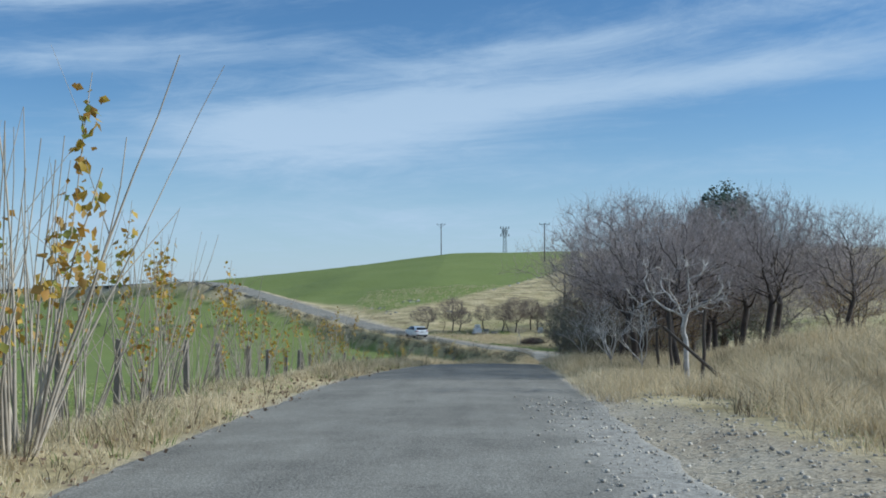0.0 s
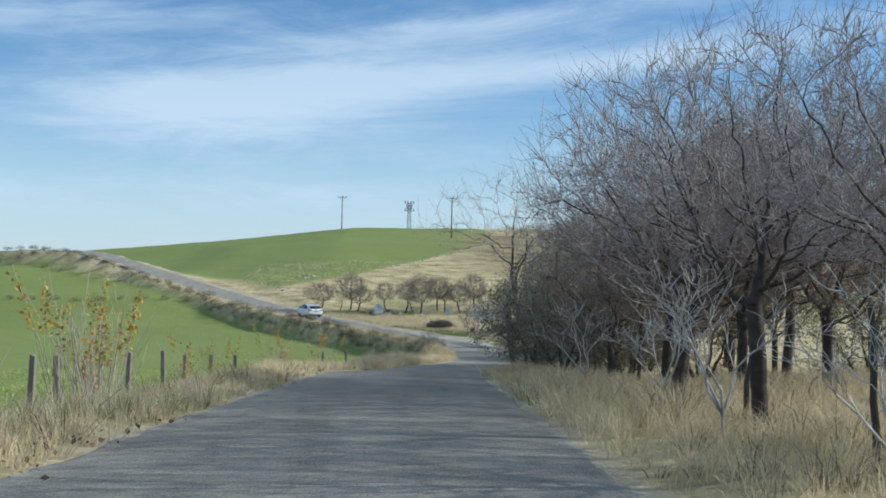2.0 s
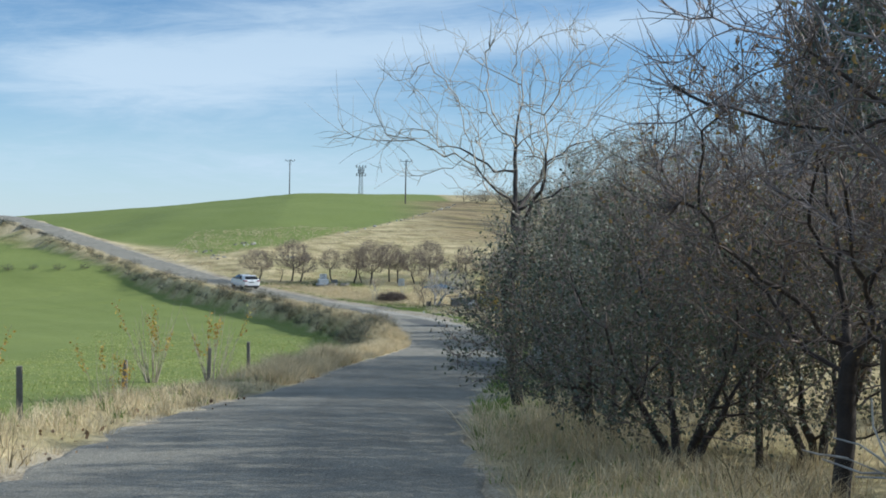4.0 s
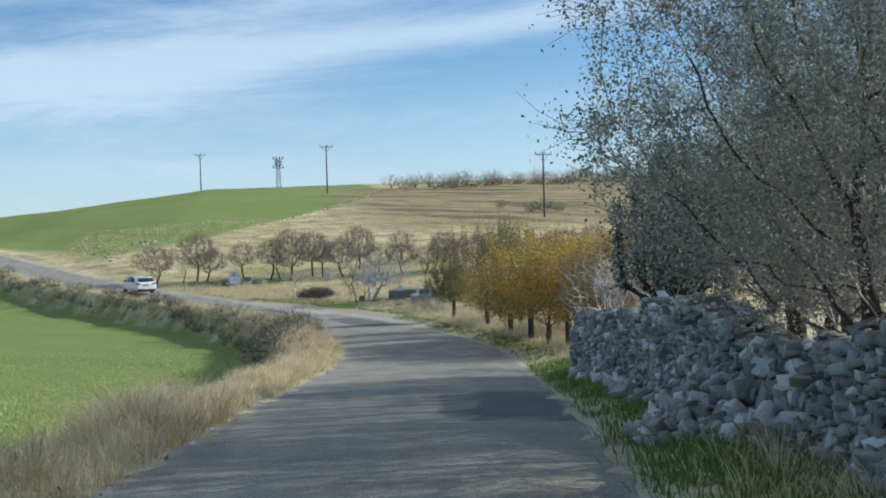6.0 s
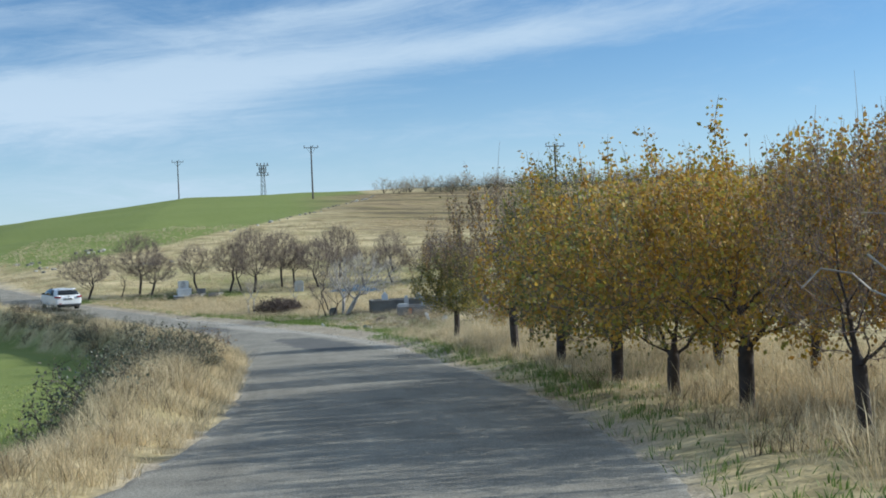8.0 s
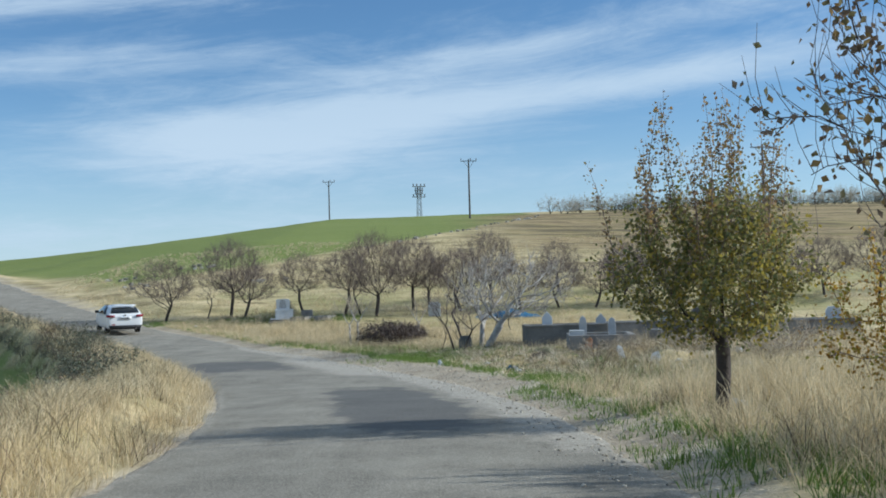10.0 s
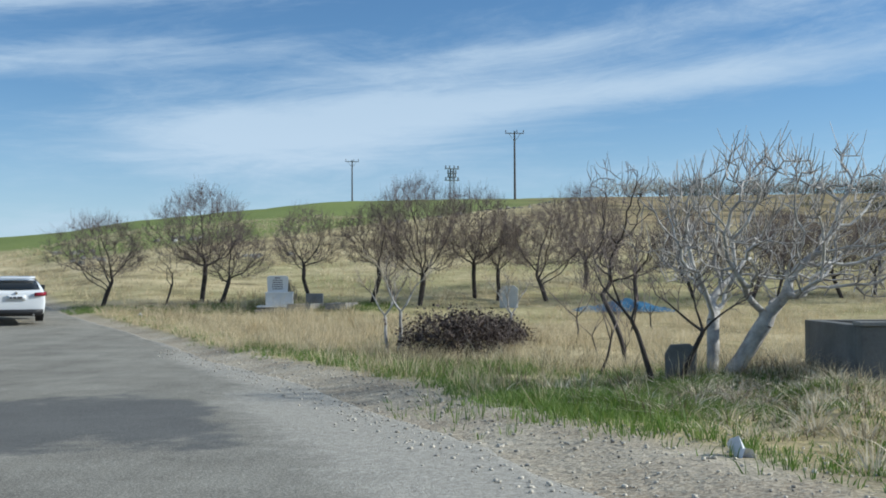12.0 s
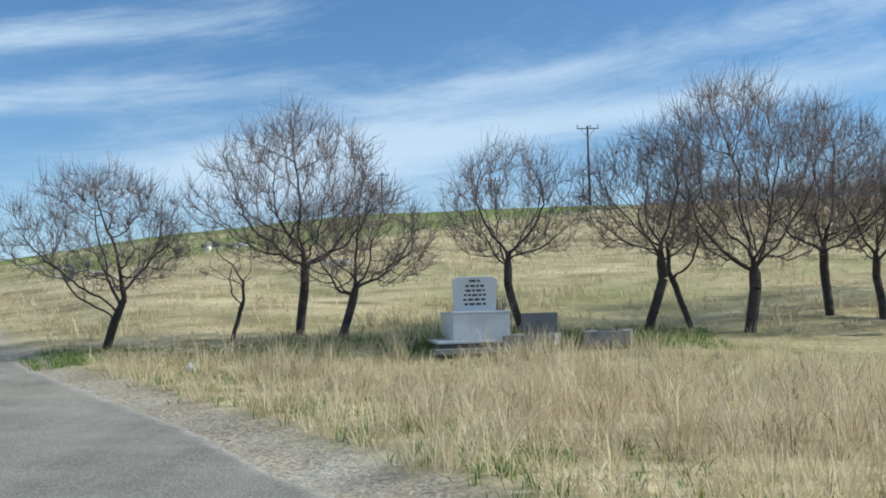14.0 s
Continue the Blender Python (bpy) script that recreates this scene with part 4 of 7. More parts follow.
    away = spots[:, 3:6] - [0, 0, base]
    away /= np.linalg.norm(away, axis=1)[:, None] + 1e-9
    d = d * 0.4 + r.normal(0, 0.55, (m, 3)) + away * 0.35 + [0, 0, up]
    d /= np.linalg.norm(d, axis=1)[:, None]
    ln = length * (0.4 + 0.9 * r.random_sample((m, 1)))
    a = spots[:, 3:6] - (spots[:, 3:6] - spots[:, :3]) * r.random_sample((m, 1))
    b = a + d * ln * 0.55
    c = b + (d + r.normal(0, 0.25, (m, 3)) + [0, 0, up * 0.35]) * ln * 0.45
    t0 = np.full((m, 1), tip * 0.9)
    fine = np.concatenate([np.concatenate([a, b, t0, t0 * 0.8], 1), np.concatenate([b, c, t0 * 0.8, t0 * 0.5], 1)])
    thin = np.concatenate([thin, fine])
    return thick, thin, np.concatenate([np.concatenate([c, c - b], 1), np.concatenate([b, b - a], 1)])


def crown_tree(name, label, category, seed, height, fork, reach, base, radius, bark="bark", twig="twig", leaves=None, group="", share=1.0, crown_label="fine bare twigs", **more):
    """A tree whose limbs fill its crown; leaves: material, number at each spot, size, scatter."""
    thick, thin, spots = colonize(seed, height, fork, reach, base, radius, **more)
    ob = thing(name, label, category, group=group)
    v, f = tubes(thick, 6)
    part("trunk", mesh_of("trunk", v, f, M[bark], shade=True), None, ob)
    v, f = tubes(thin, 3)
    part("branchwork" if leaves else "crown", mesh_of("branchwork", v, f, M[twig]), None, ob, crown_label)
    if leaves:
        lm, each, size, scatter = leaves
        rnd = random.Random(seed)
        pick = np.random.RandomState(seed).random_sample(len(spots)) < share
        v, f = leaf_cards(rnd, spots[pick], each, size, scatter)
        part("crown", mesh_of("crown", v, f, M[lm]), None, ob, "sparse withered leaves" if share < 0.8 else "dense leaves")
    return ob


def whip_shrub(seed, stems, height):
    """Thin rods that rise from one foot, a few with clusters of leaves near the tip."""
    rnd = random.Random(seed)
    ob = thing("whip_shrub", "clump of thin straw-coloured whips with a few yellow leaves", "shrub", group="whip shrubs")
    segs, tips = [], []
    for k in range(stems):
        a, out = rnd.random() * 6.28, rnd.uniform(0.08, 0.55)
        p = Vector((math.cos(a) * 0.1, math.sin(a) * 0.1, -0.1))
        d = Vector((math.cos(a) * out, math.sin(a) * out, 1)).normalized()
        n, ln, r = 7, height * rnd.uniform(0.45, 1.05), rnd.uniform(0.009, 0.015)
        leafy = rnd.random() < 0.25
        for i in range(n):
            d = (d + Vector((rnd.gauss(0, 0.06), rnd.gauss(0, 0.06), 0.05))).normalized()
            q = p + d * ln / n
            segs.append((*p, *q, r, r * 0.8))
            if 2 <= i < 6 and rnd.random() < 0.35:
                e = (d + Vector((rnd.gauss(0, 0.5), rnd.gauss(0, 0.5), 0.2))).normalized()
                segs.append((*q, *(q + e * ln * 0.22), r * 0.6, r * 0.3))
            if leafy and i in (5, 6) and rnd.random() < 0.8:
                tips += [(*(p + (q - p) * (0.5 + 0.3 * rnd.random())), *d) for _ in range(6)]
            p, r = q, r * 0.8
    v, f = tubes(segs, 4)
    part("branchwork", mesh_of("branchwork", v, f, M["twig_pale"]), None, ob)
    v, f = leaf_cards(rnd, tips, 4, 0.06, 0.04, 0.5)
    part("crown", mesh_of("crown", v, f, M["leaf_yellow"]), None, ob, "withered yellow leaf clusters")
    return ob


def plant(ob, x, y, turn=0.0, size=1.0, first=False, sink=0.0):
    """Sets a tree on the ground; later ones are copies."""
    m = pose(x, y, zg(x, y) - sink, 0, 0, turn)
    if first:
        ob.matrix_basis = m @ Matrix.Diagonal((size, size, size, 1))
        return ob
    keep = ob.scale.copy()
    ob.scale = (size, size, size)
    c = copy_thing(ob, m)
    ob.scale = keep
    return c


def plant_all(kinds, places):
    """places: rows of kind, x, y, turn, size."""
    used = set()
    for k, x, y, turn, size in places:
        plant(kinds[k], x, y, turn, size, k not in used)
        used.add(k)


# the row of almond trees behind the graves
ALMOND = ("bare almond tree with dark trunk and fine grey twigs", "tree")
ROW = "row of almond trees"
almonds = [
    crown_tree("almond_tree", *ALMOND, 11, 3.6, 0.85, 1.9, 1.0, 0.09, lean=(0.34, 0), group=ROW, count=1000, hollow=0.25, shoots=(4, 0.42, 0.45), tip=0.0042, twig="twig_almond"),
    crown_tree("almond_tree", *ALMOND, 12, 4.6, 1.15, 2.05, 1.35, 0.10, lean=(0.12, 0), group=ROW, count=1200, hollow=0.25, shoots=(4, 0.45, 0.5), tip=0.0042, twig="twig_almond"),
    crown_tree("almond_tree", *ALMOND, 13, 3.1, 0.65, 1.75, 0.9, 0.085, lean=(0.4, 0.05), group=ROW, count=900, hollow=0.25, offset=(0.5, 0), shoots=(4, 0.38, 0.4), tip=0.0042, twig="twig_almond"),
    crown_tree("almond_tree", *ALMOND, 14, 3.9, 1.0, 1.55, 1.35, 0.09, lean=(-0.28, 0), group=ROW, count=900, hollow=0.25, offset=(-0.25, 0), shoots=(4, 0.42, 0.5), tip=0.0042, twig="twig_almond"),
    crown_tree("almond_tree", "large bare almond tree with several upright limbs", "tree", 15, 5.4, 0.9, 2.3, 1.2, 0.13, lean=(0.1, 0), group=ROW, count=1500, hollow=0.2, lift=0.25, shoots=(4, 0.5, 0.6), tip=0.0042, twig="twig_almond"),
    crown_tree("almond_tree", "thin crooked young almond tree, nearly bare", "tree", 16, 2.7, 0.75, 0.85, 0.9, 0.045, lean=(0.25, 0), group=ROW, count=90, step=0.12, crook=0.4, shoots=(0.7, 0.2, 0.3)),
]
plant_all(almonds, [
    (0, -8.75, 158.3, 0, 1.0), (5, -6.3, 158.6, 20, 1.0), (1, -5.0, 159.2, 0, 1.0), (2, -4.1, 158.4, 30, 1.0), (3, -0.4, 158.2, 10, 0.95),
    (3, 1.9, 158.0, 140, 1.0), (5, 2.9, 158.3, 200, 1.35), (4, 3.8, 157.6, 0, 0.9), (1, 6.0, 159.5, 120, 0.95), (3, 6.9, 159.0, 250, 0.9),
    (0, 8.9, 159.0, 160, 1.05), (2, 12.4, 158.5, 90, 0.95), (0, 14.8, 159.3, 220, 0.85), (2, 16.8, 158.4, 0, 0.95), (5, 17.7, 158.0, 60, 1.2), (1, 18.9, 160.2, 60, 0.72),
    (2, 20.6, 158.8, 170, 1.0), (0, 22.3, 160.0, 80, 0.88), (0, 23.8, 158.6, 30, 0.85), (1, 26.2, 160.5, 200, 0.72), (2, 28.6, 159.5, 10, 1.05), (0, 31.5, 161.0, 100, 1.0), (4, 10.8, 162.5, 70, 0.8),
    (1, 34.5, 160.0, 20, 0.9), (2, 38.0, 162.0, 130, 1.0), (3, 15.6, 165.0, 15, 0.9), (0, 20.0, 166.0, 45, 0.9), (2, 25.0, 166.5, 75, 0.9),
])

# the fig tree in the graveyard, pale and many-limbed
fig = crown_tree("fig_tree", "leafless fig tree with pale leaning trunks and crooked limbs", "tree", 21, 3.25, 0.75, 2.15, 0.95, 0.12, "bark_white", "twig_fig", lean=(0.45, 0), count=860, step=0.17, crook=0.36, tip=0.0082, shoots=(2, 0.34, 0.7), hollow=0.2, offset=(0.95, 0), stems=2, crown_label="pale crooked twigs")
plant(fig, 8.75, 129.7, 0, 1.0, True)
for i, (x, y, h, ln, sd) in enumerate(((7.9, 129.3, 2.3, (-0.45, 0.05), 22), (8.0, 129.0, 1.9, (0.35, 0.0), 23))):
    side_stem = tree_thing("crooked_tree", "crooked bare dark stem beside the fig tree", "tree", sd, h, 0.05, 0.5, 3, 0.9, 3, 2.0, 0.3, ln, 0.25, "bark", "twig")
    plant(side_stem, x, y, 0, 1.0, True)

# thin white saplings by the road in the graveyard
sapling = tree_thing("sapling", "small leafless sapling with pale leaning stem", "tree", 31, 2.2, 0.055, 0.5, 3, 1.0, 3, 2.2, 0.1, (-0.22, 0), 0.2, "bark_white", "twig_pale", group="saplings", twig_r=1.5)
plant_all([sapling], [(0, 3.68, 139.1, 0, 0.95), (0, 3.85, 139.15, 165, 1.05), (0, 6.4, 141.0, 200, 0.85)])
dark_sapling = tree_thing("sapling", "small leafless sapling with dark crooked stem", "tree", 32, 2.3, 0.032, 0.35, 3, 0.7, 3, 2.0, 0.35, (0.1, 0), 0.25, "bark", "twig", group="saplings")
plant_all([dark_sapling], [(0, 7.4, 131.6, 0, 0.9), (0, 8.2, 137.9, 140, 0.75), (0, 8.4, 136.0, 30, 0.6), (0, 8.3, 143.0, 80, 1.1), (0, 10.0, 145.5, 10, 1.15), (0, 11.0, 147.0, 220, 1.0)])

slender = crown_tree("bare_tree", "slender dark tree with a few bare upright twigs", "tree", 33, 4.1, 1.3, 1.0, 1.5, 0.042, count=130, step=0.15, crook=0.5, tip=0.006, shoots=(0.8, 0.3, 0.6), group="slender bare trees")
plant_all([slender], [(0, 8.25, 134.5, 0, 1.0)])

# the bare thicket beside the first stretch of road
THICKET = ("bare roadside tree with dense grey twigs", "tree")
SIDE = "roadside thicket"
thicket = [
    crown_tree("roadside_tree", *THICKET, 41, 5.5, 1.5, 2.7, 1.75, 0.10, lean=(0.1, 0), crook=0.32, group=SIDE, twig="twig_grey", count=1250, step=0.19, tip=0.0048, shoots=(3, 0.5, 0.3)),
    crown_tree("roadside_tree", *THICKET, 42, 6.0, 1.7, 2.8, 2.0, 0.12, lean=(-0.12, 0.05), crook=0.32, group=SIDE, twig="twig_grey", count=1250, step=0.19, tip=0.0048, shoots=(3, 0.5, 0.3)),
    crown_tree("roadside_tree", "roadside tree with many withered brown leaves", "tree", 43, 4.8, 1.1, 2.5, 1.2, 0.09, lean=(0.05, 0), crook=0.34, leaves=("leaf_brown", 1, 0.045, 0.05), share=0.6, group=SIDE, twig="twig", count=1000, step=0.19, tip=0.0046, shoots=(3, 0.45, 0.3)),
    crown_tree("roadside_tree", "slim roadside tree with spreading pale twigs", "tree", 44, 5.2, 1.5, 2.3, 2.4, 0.08, twig="twig_pale", lean=(-0.15, 0), crook=0.3, group=SIDE, count=420, shoots=(1.5, 0.5, 0.2)),
]
plant_all(thicket, [
    (1, 3.8, 23.7, 0, 0.60), (1, 3.35, 27.0, 60, 0.68), (1, 5.9, 25.4, 200, 0.60), (0, 3.35, 30.4, 10, 0.82), (2, 4.6, 34.6, 120, 0.84), (2, 4.0, 38.0, 190, 0.72),
    (0, 7.4, 24.4, 20, 0.52), (1, 6.8, 28.2, 150, 0.60), (1, 6.6, 31.0, 210, 0.70), (0, 6.6, 35.4, 80, 0.88), (2, 7.0, 39.8, 30, 0.8), (2, 6.4, 33.0, 70, 0.85),
    (0, 4.7, 36.4, 300, 0.86), (2, 5.2, 33.4, 20, 0.9), (3, 7.3, 53.0, 90, 0.95), (3, 3.2, 47.0, 20, 1.12), (2, 5.0, 42.6, 50, 0.65), (0, 6.6, 47.0, 30, 0.75),
    (0, 10.4, 33.0, 130, 0.66), (1, 13.6, 44.8, 40, 0.75), (2, 9.4, 44.0, 100, 0.9), (1, 16.5, 34.5, 170, 0.6), (2, 14.8, 28.5, 60, 0.6), (0, 18.0, 46.0, 220, 0.85), (1, 20.5, 40.0, 90, 0.7), (0, 9.4, 37.6, 160, 0.6),
])
white_fork = crown_tree("pale_tree", "slender leafless tree with white forked trunk", "tree", 45, 3.0, 0.95, 1.15, 1.5, 0.06, "bark_white", "bark_white", count=120, step=0.14, crook=0.3, tip=0.0065, hollow=0.6, shoots=(0.8, 0.25, 0.4), crown_label="pale bare twigs")
plant(white_fork, 3.05, 18.7, 40, 0.72, True)
pale_shrub = tree_thing("pale_shrub", "thin white-stemmed leafless shrub under the trees", "shrub", 46, 1.9, 0.028, 0.2, 4, 0.7, 3, 2.0, 0.3, (0.1, 0), 0.25, "bark_white", "bark_white", group="pale shrubs", twig_r=1.7)
plant_all([pale_shrub], [(0, 2.6, 25.9, 0, 0.85), (0, 2.9, 29.4, 100, 0.8), (0, 2.6, 33.0, 40, 0.75), (0, 2.9, 23.2, 80, 0.8), (0, 7.6, 58.0, 10, 1.3), (0, 8.6, 62.0, 90, 1.2), (0, 9.5, 71.0, 60, 1.4), (0, 10.5, 74.0, 160, 1.5), (0, 9.2, 73.0, 260, 1.3), (0, 11.5, 77.5, 220, 1.6)])

# dense bushes that lean over the road
BUSHES = "dense bushes"
bush = [
    crown_tree("dense_bush", "dense dark evergreen bush beside the road", "bush", 51, 3.0, 0.15, 1.7, 0.1, 0.05, leaves=("leaf_dark", 5, 0.04, 0.06), group=BUSHES, count=600, stems=4, shoots=(2, 0.25, 0.2)),
    crown_tree("dense_bush", "tall bush with withered brown-green leaves", "bush", 52, 3.6, 0.2, 1.7, 0.2, 0.05, leaves=("leaf_brown", 2, 0.045, 0.06), group=BUSHES, count=650, stems=4, shoots=(2, 0.3, 0.3)),
]
# the two at x 8.6 and 9.6 are added to darken the thicket's shaded inside
plant_all(bush, [(0, 3.3, 44.3, 0, 0.9), (0, 3.3, 39.4, 240, 0.8), (1, 5.4, 45.4, 20, 1.0), (0, 7.0, 50.4, 160, 0.95), (1, 7.0, 47.8, 130, 1.0), (0, 7.4, 54.6, 220, 1.0), (1, 8.0, 52.6, 60, 1.2), (0, 3.2, 41.8, 190, 0.92), (0, 4.8, 40.2, 100, 0.9), (1, 5.6, 37.2, 40, 0.8), (0, 8.6, 36.6, 30, 0.8), (1, 9.6, 31.0, 10, 0.7)])

# the tall leafy trees behind the stone wall
WALLSIDE = "trees behind the wall"
willow = [
    crown_tree("leafy_tree", "tall tree with hanging grey-green leaves behind the wall", "tree", 61, 7.0, 1.0, 2.9, 0.9, 0.17, leaves=("leaf_green", 6, 0.04, 0.10), twig="twig_grey", group=WALLSIDE, count=1500, step=0.19, tip=0.0042, shoots=(3, 0.45, -0.1)),
    crown_tree("leafy_tree", "bare tree with a few grey leaves behind the wall", "tree", 62, 5.6, 1.1, 2.5, 1.3, 0.14, leaves=("leaf_green", 1, 0.03, 0.05), share=0.4, twig="twig_grey", group=WALLSIDE, count=1300, shoots=(3, 0.4, 0.2)),
]
# the last three are added to shade the road, the very last unseen
plant_all(willow, [(0, 6.75, 58.3, 0, 0.84), (0, 7.0, 55.0, 60, 0.80), (1, 8.6, 63.0, 100, 1.0), (1, 11.6, 70.5, 30, 0.8), (1, 12.6, 65.0, 10, 1.0), (0, 8.4, 50.6, 130, 0.8), (0, 11.2, 66.5, 220, 0.7), (0, 8.7, 61.0, 20, 0.85), (0, 12.6, 69.9, 300, 0.76)])
cypress = crown_tree("dark_conifer", "dark green upright conifer behind the thicket", "tree", 63, 5.6, 0.4, 1.3, 0.5, 0.12, leaves=("leaf_conifer", 9, 0.085, 0.07), group="dark conifers", count=700, lift=0.3, shoots=(2, 0.22, 0.5))
plant(cypress, 10.35, 51.0, 80, 1.47, True)


def lobed_conifer(x, y, size):
    """A dark evergreen whose crown stands in upright rounded lobes above a bare foot."""
    rnd = random.Random(65)
    ob = thing("dark_conifer", "dark evergreen tree with upright rounded lobes behind the wall", "tree", group="dark conifers")
    segs, spots = [], []
    for k in range(24):
        a, out = k * 2.4 + rnd.uniform(-0.4, 0.4), (0.15 + 0.85 * rnd.random()) * 1.05
        top = 4.5 - 1.1 * out ** 1.5 + rnd.uniform(-0.5, 0.25)
        low = 1.3 + 0.9 * out * rnd.random()
        foot = Vector((0.1 * math.cos(a), 0.1 * math.sin(a), rnd.uniform(0.8, 1.4)))
        mid = Vector((out * math.cos(a), out * math.sin(a), low + 0.2))
        tip = Vector((mid.x * 1.12, mid.y * 1.12, max(top, low + 0.7)))
        segs += [(*foot, *mid, 0.05, 0.035), (*mid, *tip, 0.035, 0.008)]
        n = int(170 * (tip.z - mid.z))
        for _ in range(n):
            u = rnd.random()
            wide = 0.37 * math.sin(math.pi * min(1, 0.12 + 0.83 * u)) ** 0.6
            b, rr_ = rnd.random() * 6.28, wide * rnd.random() ** 0.4
            p = mid.lerp(tip, u) + Vector((rr_ * math.cos(b), rr_ * math.sin(b), 0))
            spots.append((*p, math.cos(b), math.sin(b), 0.6))
    v, f = tubes([(0, 0, -0.2, 0.03, 0.02, 0.7, 0.15, 0.13), (0.03, 0.02, 0.7, 0, 0, 2.6, 0.13, 0.07)] + segs, 7)
    part("trunk", mesh_of("trunk", v, f, M["bark"], shade=True), None, ob)
    v, f = leaf_cards(rnd, spots, 3, 0.055, 0.035, -0.2)
    part("crown", mesh_of("crown", v, f, M["leaf_conifer"]), None, ob, "dense dark green foliage in lobes")
    plant(ob, x, y, 0, size, True)


lobed_conifer(8.7, 68.3, 0.94)

# bleached brush behind the end of the wall
brush = crown_tree("pale_brush", "spreading bush of bleached leafless branches behind the wall", "bush", 64, 2.9, 0.3, 2.0, 0.3, 0.05, "bark_white", "bark_white", group="bleached brush", count=110, step=0.22, crook=0.4, tip=0.008, shoots=(0.4, 0.5, 0.2), stems=4, crown_label="bleached bare twigs")
plant_all([brush], [(0, 10.1, 74.6, 0, 1.0), (0, 9.3, 72.6, 120, 0.85), (0, 11.9, 77.5, 200, 0.9)])

# the row of autumn trees
AROW = "row of autumn trees"


def spire_tree(label, seed, height, fork, reach, base, radius, body, tips, spires, lean=(0, 0), count=480):
    """An autumn tree: a leafy body and upright leafy shoots above it. body, tips: leaf material, number, size, scatter, share; spires: number, length."""
    thick, thin, spots = colonize(seed, height, fork, reach, base, radius, count=count, crook=0.2, lift=0.35, shoots=(2, 0.4, 0.8), lean=lean)
    r = np.random.RandomState(seed)
    rnd = random.Random(seed)
    ends = thin[thin[:, 5] > base + (height - base) * 0.45]
    whips, leafy = [], []
    for k in r.permutation(len(ends))[:spires[0]]:
        p = Vector(ends[k, 3:6])
        d = Vector((0.16 * p.x, 0.16 * p.y, 1)).normalized()
        ln = spires[1] * rnd.uniform(0.5, 1.15) * (1.1 - 0.3 * math.hypot(p.x, p.y) / reach)
        bare = rnd.random() < 0.15
        for i in range(7):
            q = p + d * ln / 7
            whips.append((*p, *q, 0.008 - 0.0008 * i, 0.0072 - 0.0008 * i))
            if not bare and i < 7:
                leafy += [(*(p + (q - p) * rnd.random()), *d) for _ in range(5)]
            d = (d + Vector((rnd.gauss(0, 0.07), rnd.gauss(0, 0.07), 0.03))).normalized()
            p = q
    ob = thing("autumn_tree", label, "tree", group=AROW)
    v, f = tubes(thick, 6)
    part("trunk", mesh_of("trunk", v, f, M["bark"], shade=True), None, ob)
    v, f = tubes(np.concatenate([thin, np.array(whips)]), 3)
    part("branchwork", mesh_of("branchwork", v, f, M["twig"]), None, ob, "fine upright twigs")
    lm, each, size, scatter, share = body
    v, f = leaf_cards(rnd, spots[r.random_sample(len(spots)) < share], each, size, scatter)
    part("crown", mesh_of("crown", v, f, M[lm]), None, ob, "leafy crown")
    lm, each, size, scatter, share = tips
    leafy = np.array(leafy)
    v, f = leaf_cards(rnd, leafy[r.random_sample(len(leafy)) < share], each, size, scatter)
    part("shoot_leaves", mesh_of("shoot_leaves", v, f, M[lm]), None, ob, "withered leaves along the upright shoots")
    return ob


autumn = [
    spire_tree("low autumn tree with yellow and rust-brown leaves", 71, 3.2, 0.6, 2.5, 0.5, 0.10, ("leaf_olive", 4, 0.065, 0.08, 1.0), ("leaf_yellow", 4, 0.065, 0.08, 0.9), (80, 0.95), count=520),
    spire_tree("broad autumn tree thick with golden yellow leaves", 75, 3.2, 0.6, 2.35, 0.6, 0.10, ("leaf_yellow", 4, 0.065, 0.08, 1.0), ("leaf_yellow", 3, 0.06, 0.06, 0.9), (40, 0.9), count=520),
    spire_tree("tall autumn tree with sparse grey-brown leaves on upright twigs", 72, 4.7, 1.0, 1.7, 1.0, 0.11, ("leaf_brown", 2, 0.055, 0.06, 0.8), ("leaf_brown", 2, 0.06, 0.045, 0.8), (34, 1.3)),
    spire_tree("tall autumn tree still dense with olive-green leaves", 73, 4.9, 0.9, 1.6, 0.9, 0.12, ("leaf_olive", 4, 0.065, 0.07, 1.0), ("leaf_olive", 2, 0.065, 0.05, 0.9), (24, 0.9), count=560),
    spire_tree("autumn tree with dense olive-yellow crown and leafy upright shoots", 74, 3.0, 0.85, 1.2, 0.85, 0.10, ("leaf_olive", 10, 0.06, 0.07, 1.0), ("leaf_brown", 5, 0.05, 0.055, 0.95), (24, 1.75), count=520),
]
plant_all(autumn, [(4, 10.93, 105.9, 0, 1.0), (2, 10.95, 96.9, 60, 1.0), (3, 11.0, 92.6, 150, 0.9), (1, 10.5, 87.0, 90, 1.05), (0, 10.4, 84.0, 200, 0.9), (1, 10.3, 81.3, 20, 0.95), (2, 10.2, 78.4, 120, 0.62), (1, 12.3, 100.8, 10, 0.62), (3, 12.7, 98.2, 30, 0.9), (2, 13.8, 95.0, 200, 0.85), (1, 14.0, 92.0, 80, 1.0), (0, 13.0, 88.6, 140, 1.0), (2, 12.8, 84.5, 250, 0.7), (1, 12.6, 80.5, 300, 0.95)])

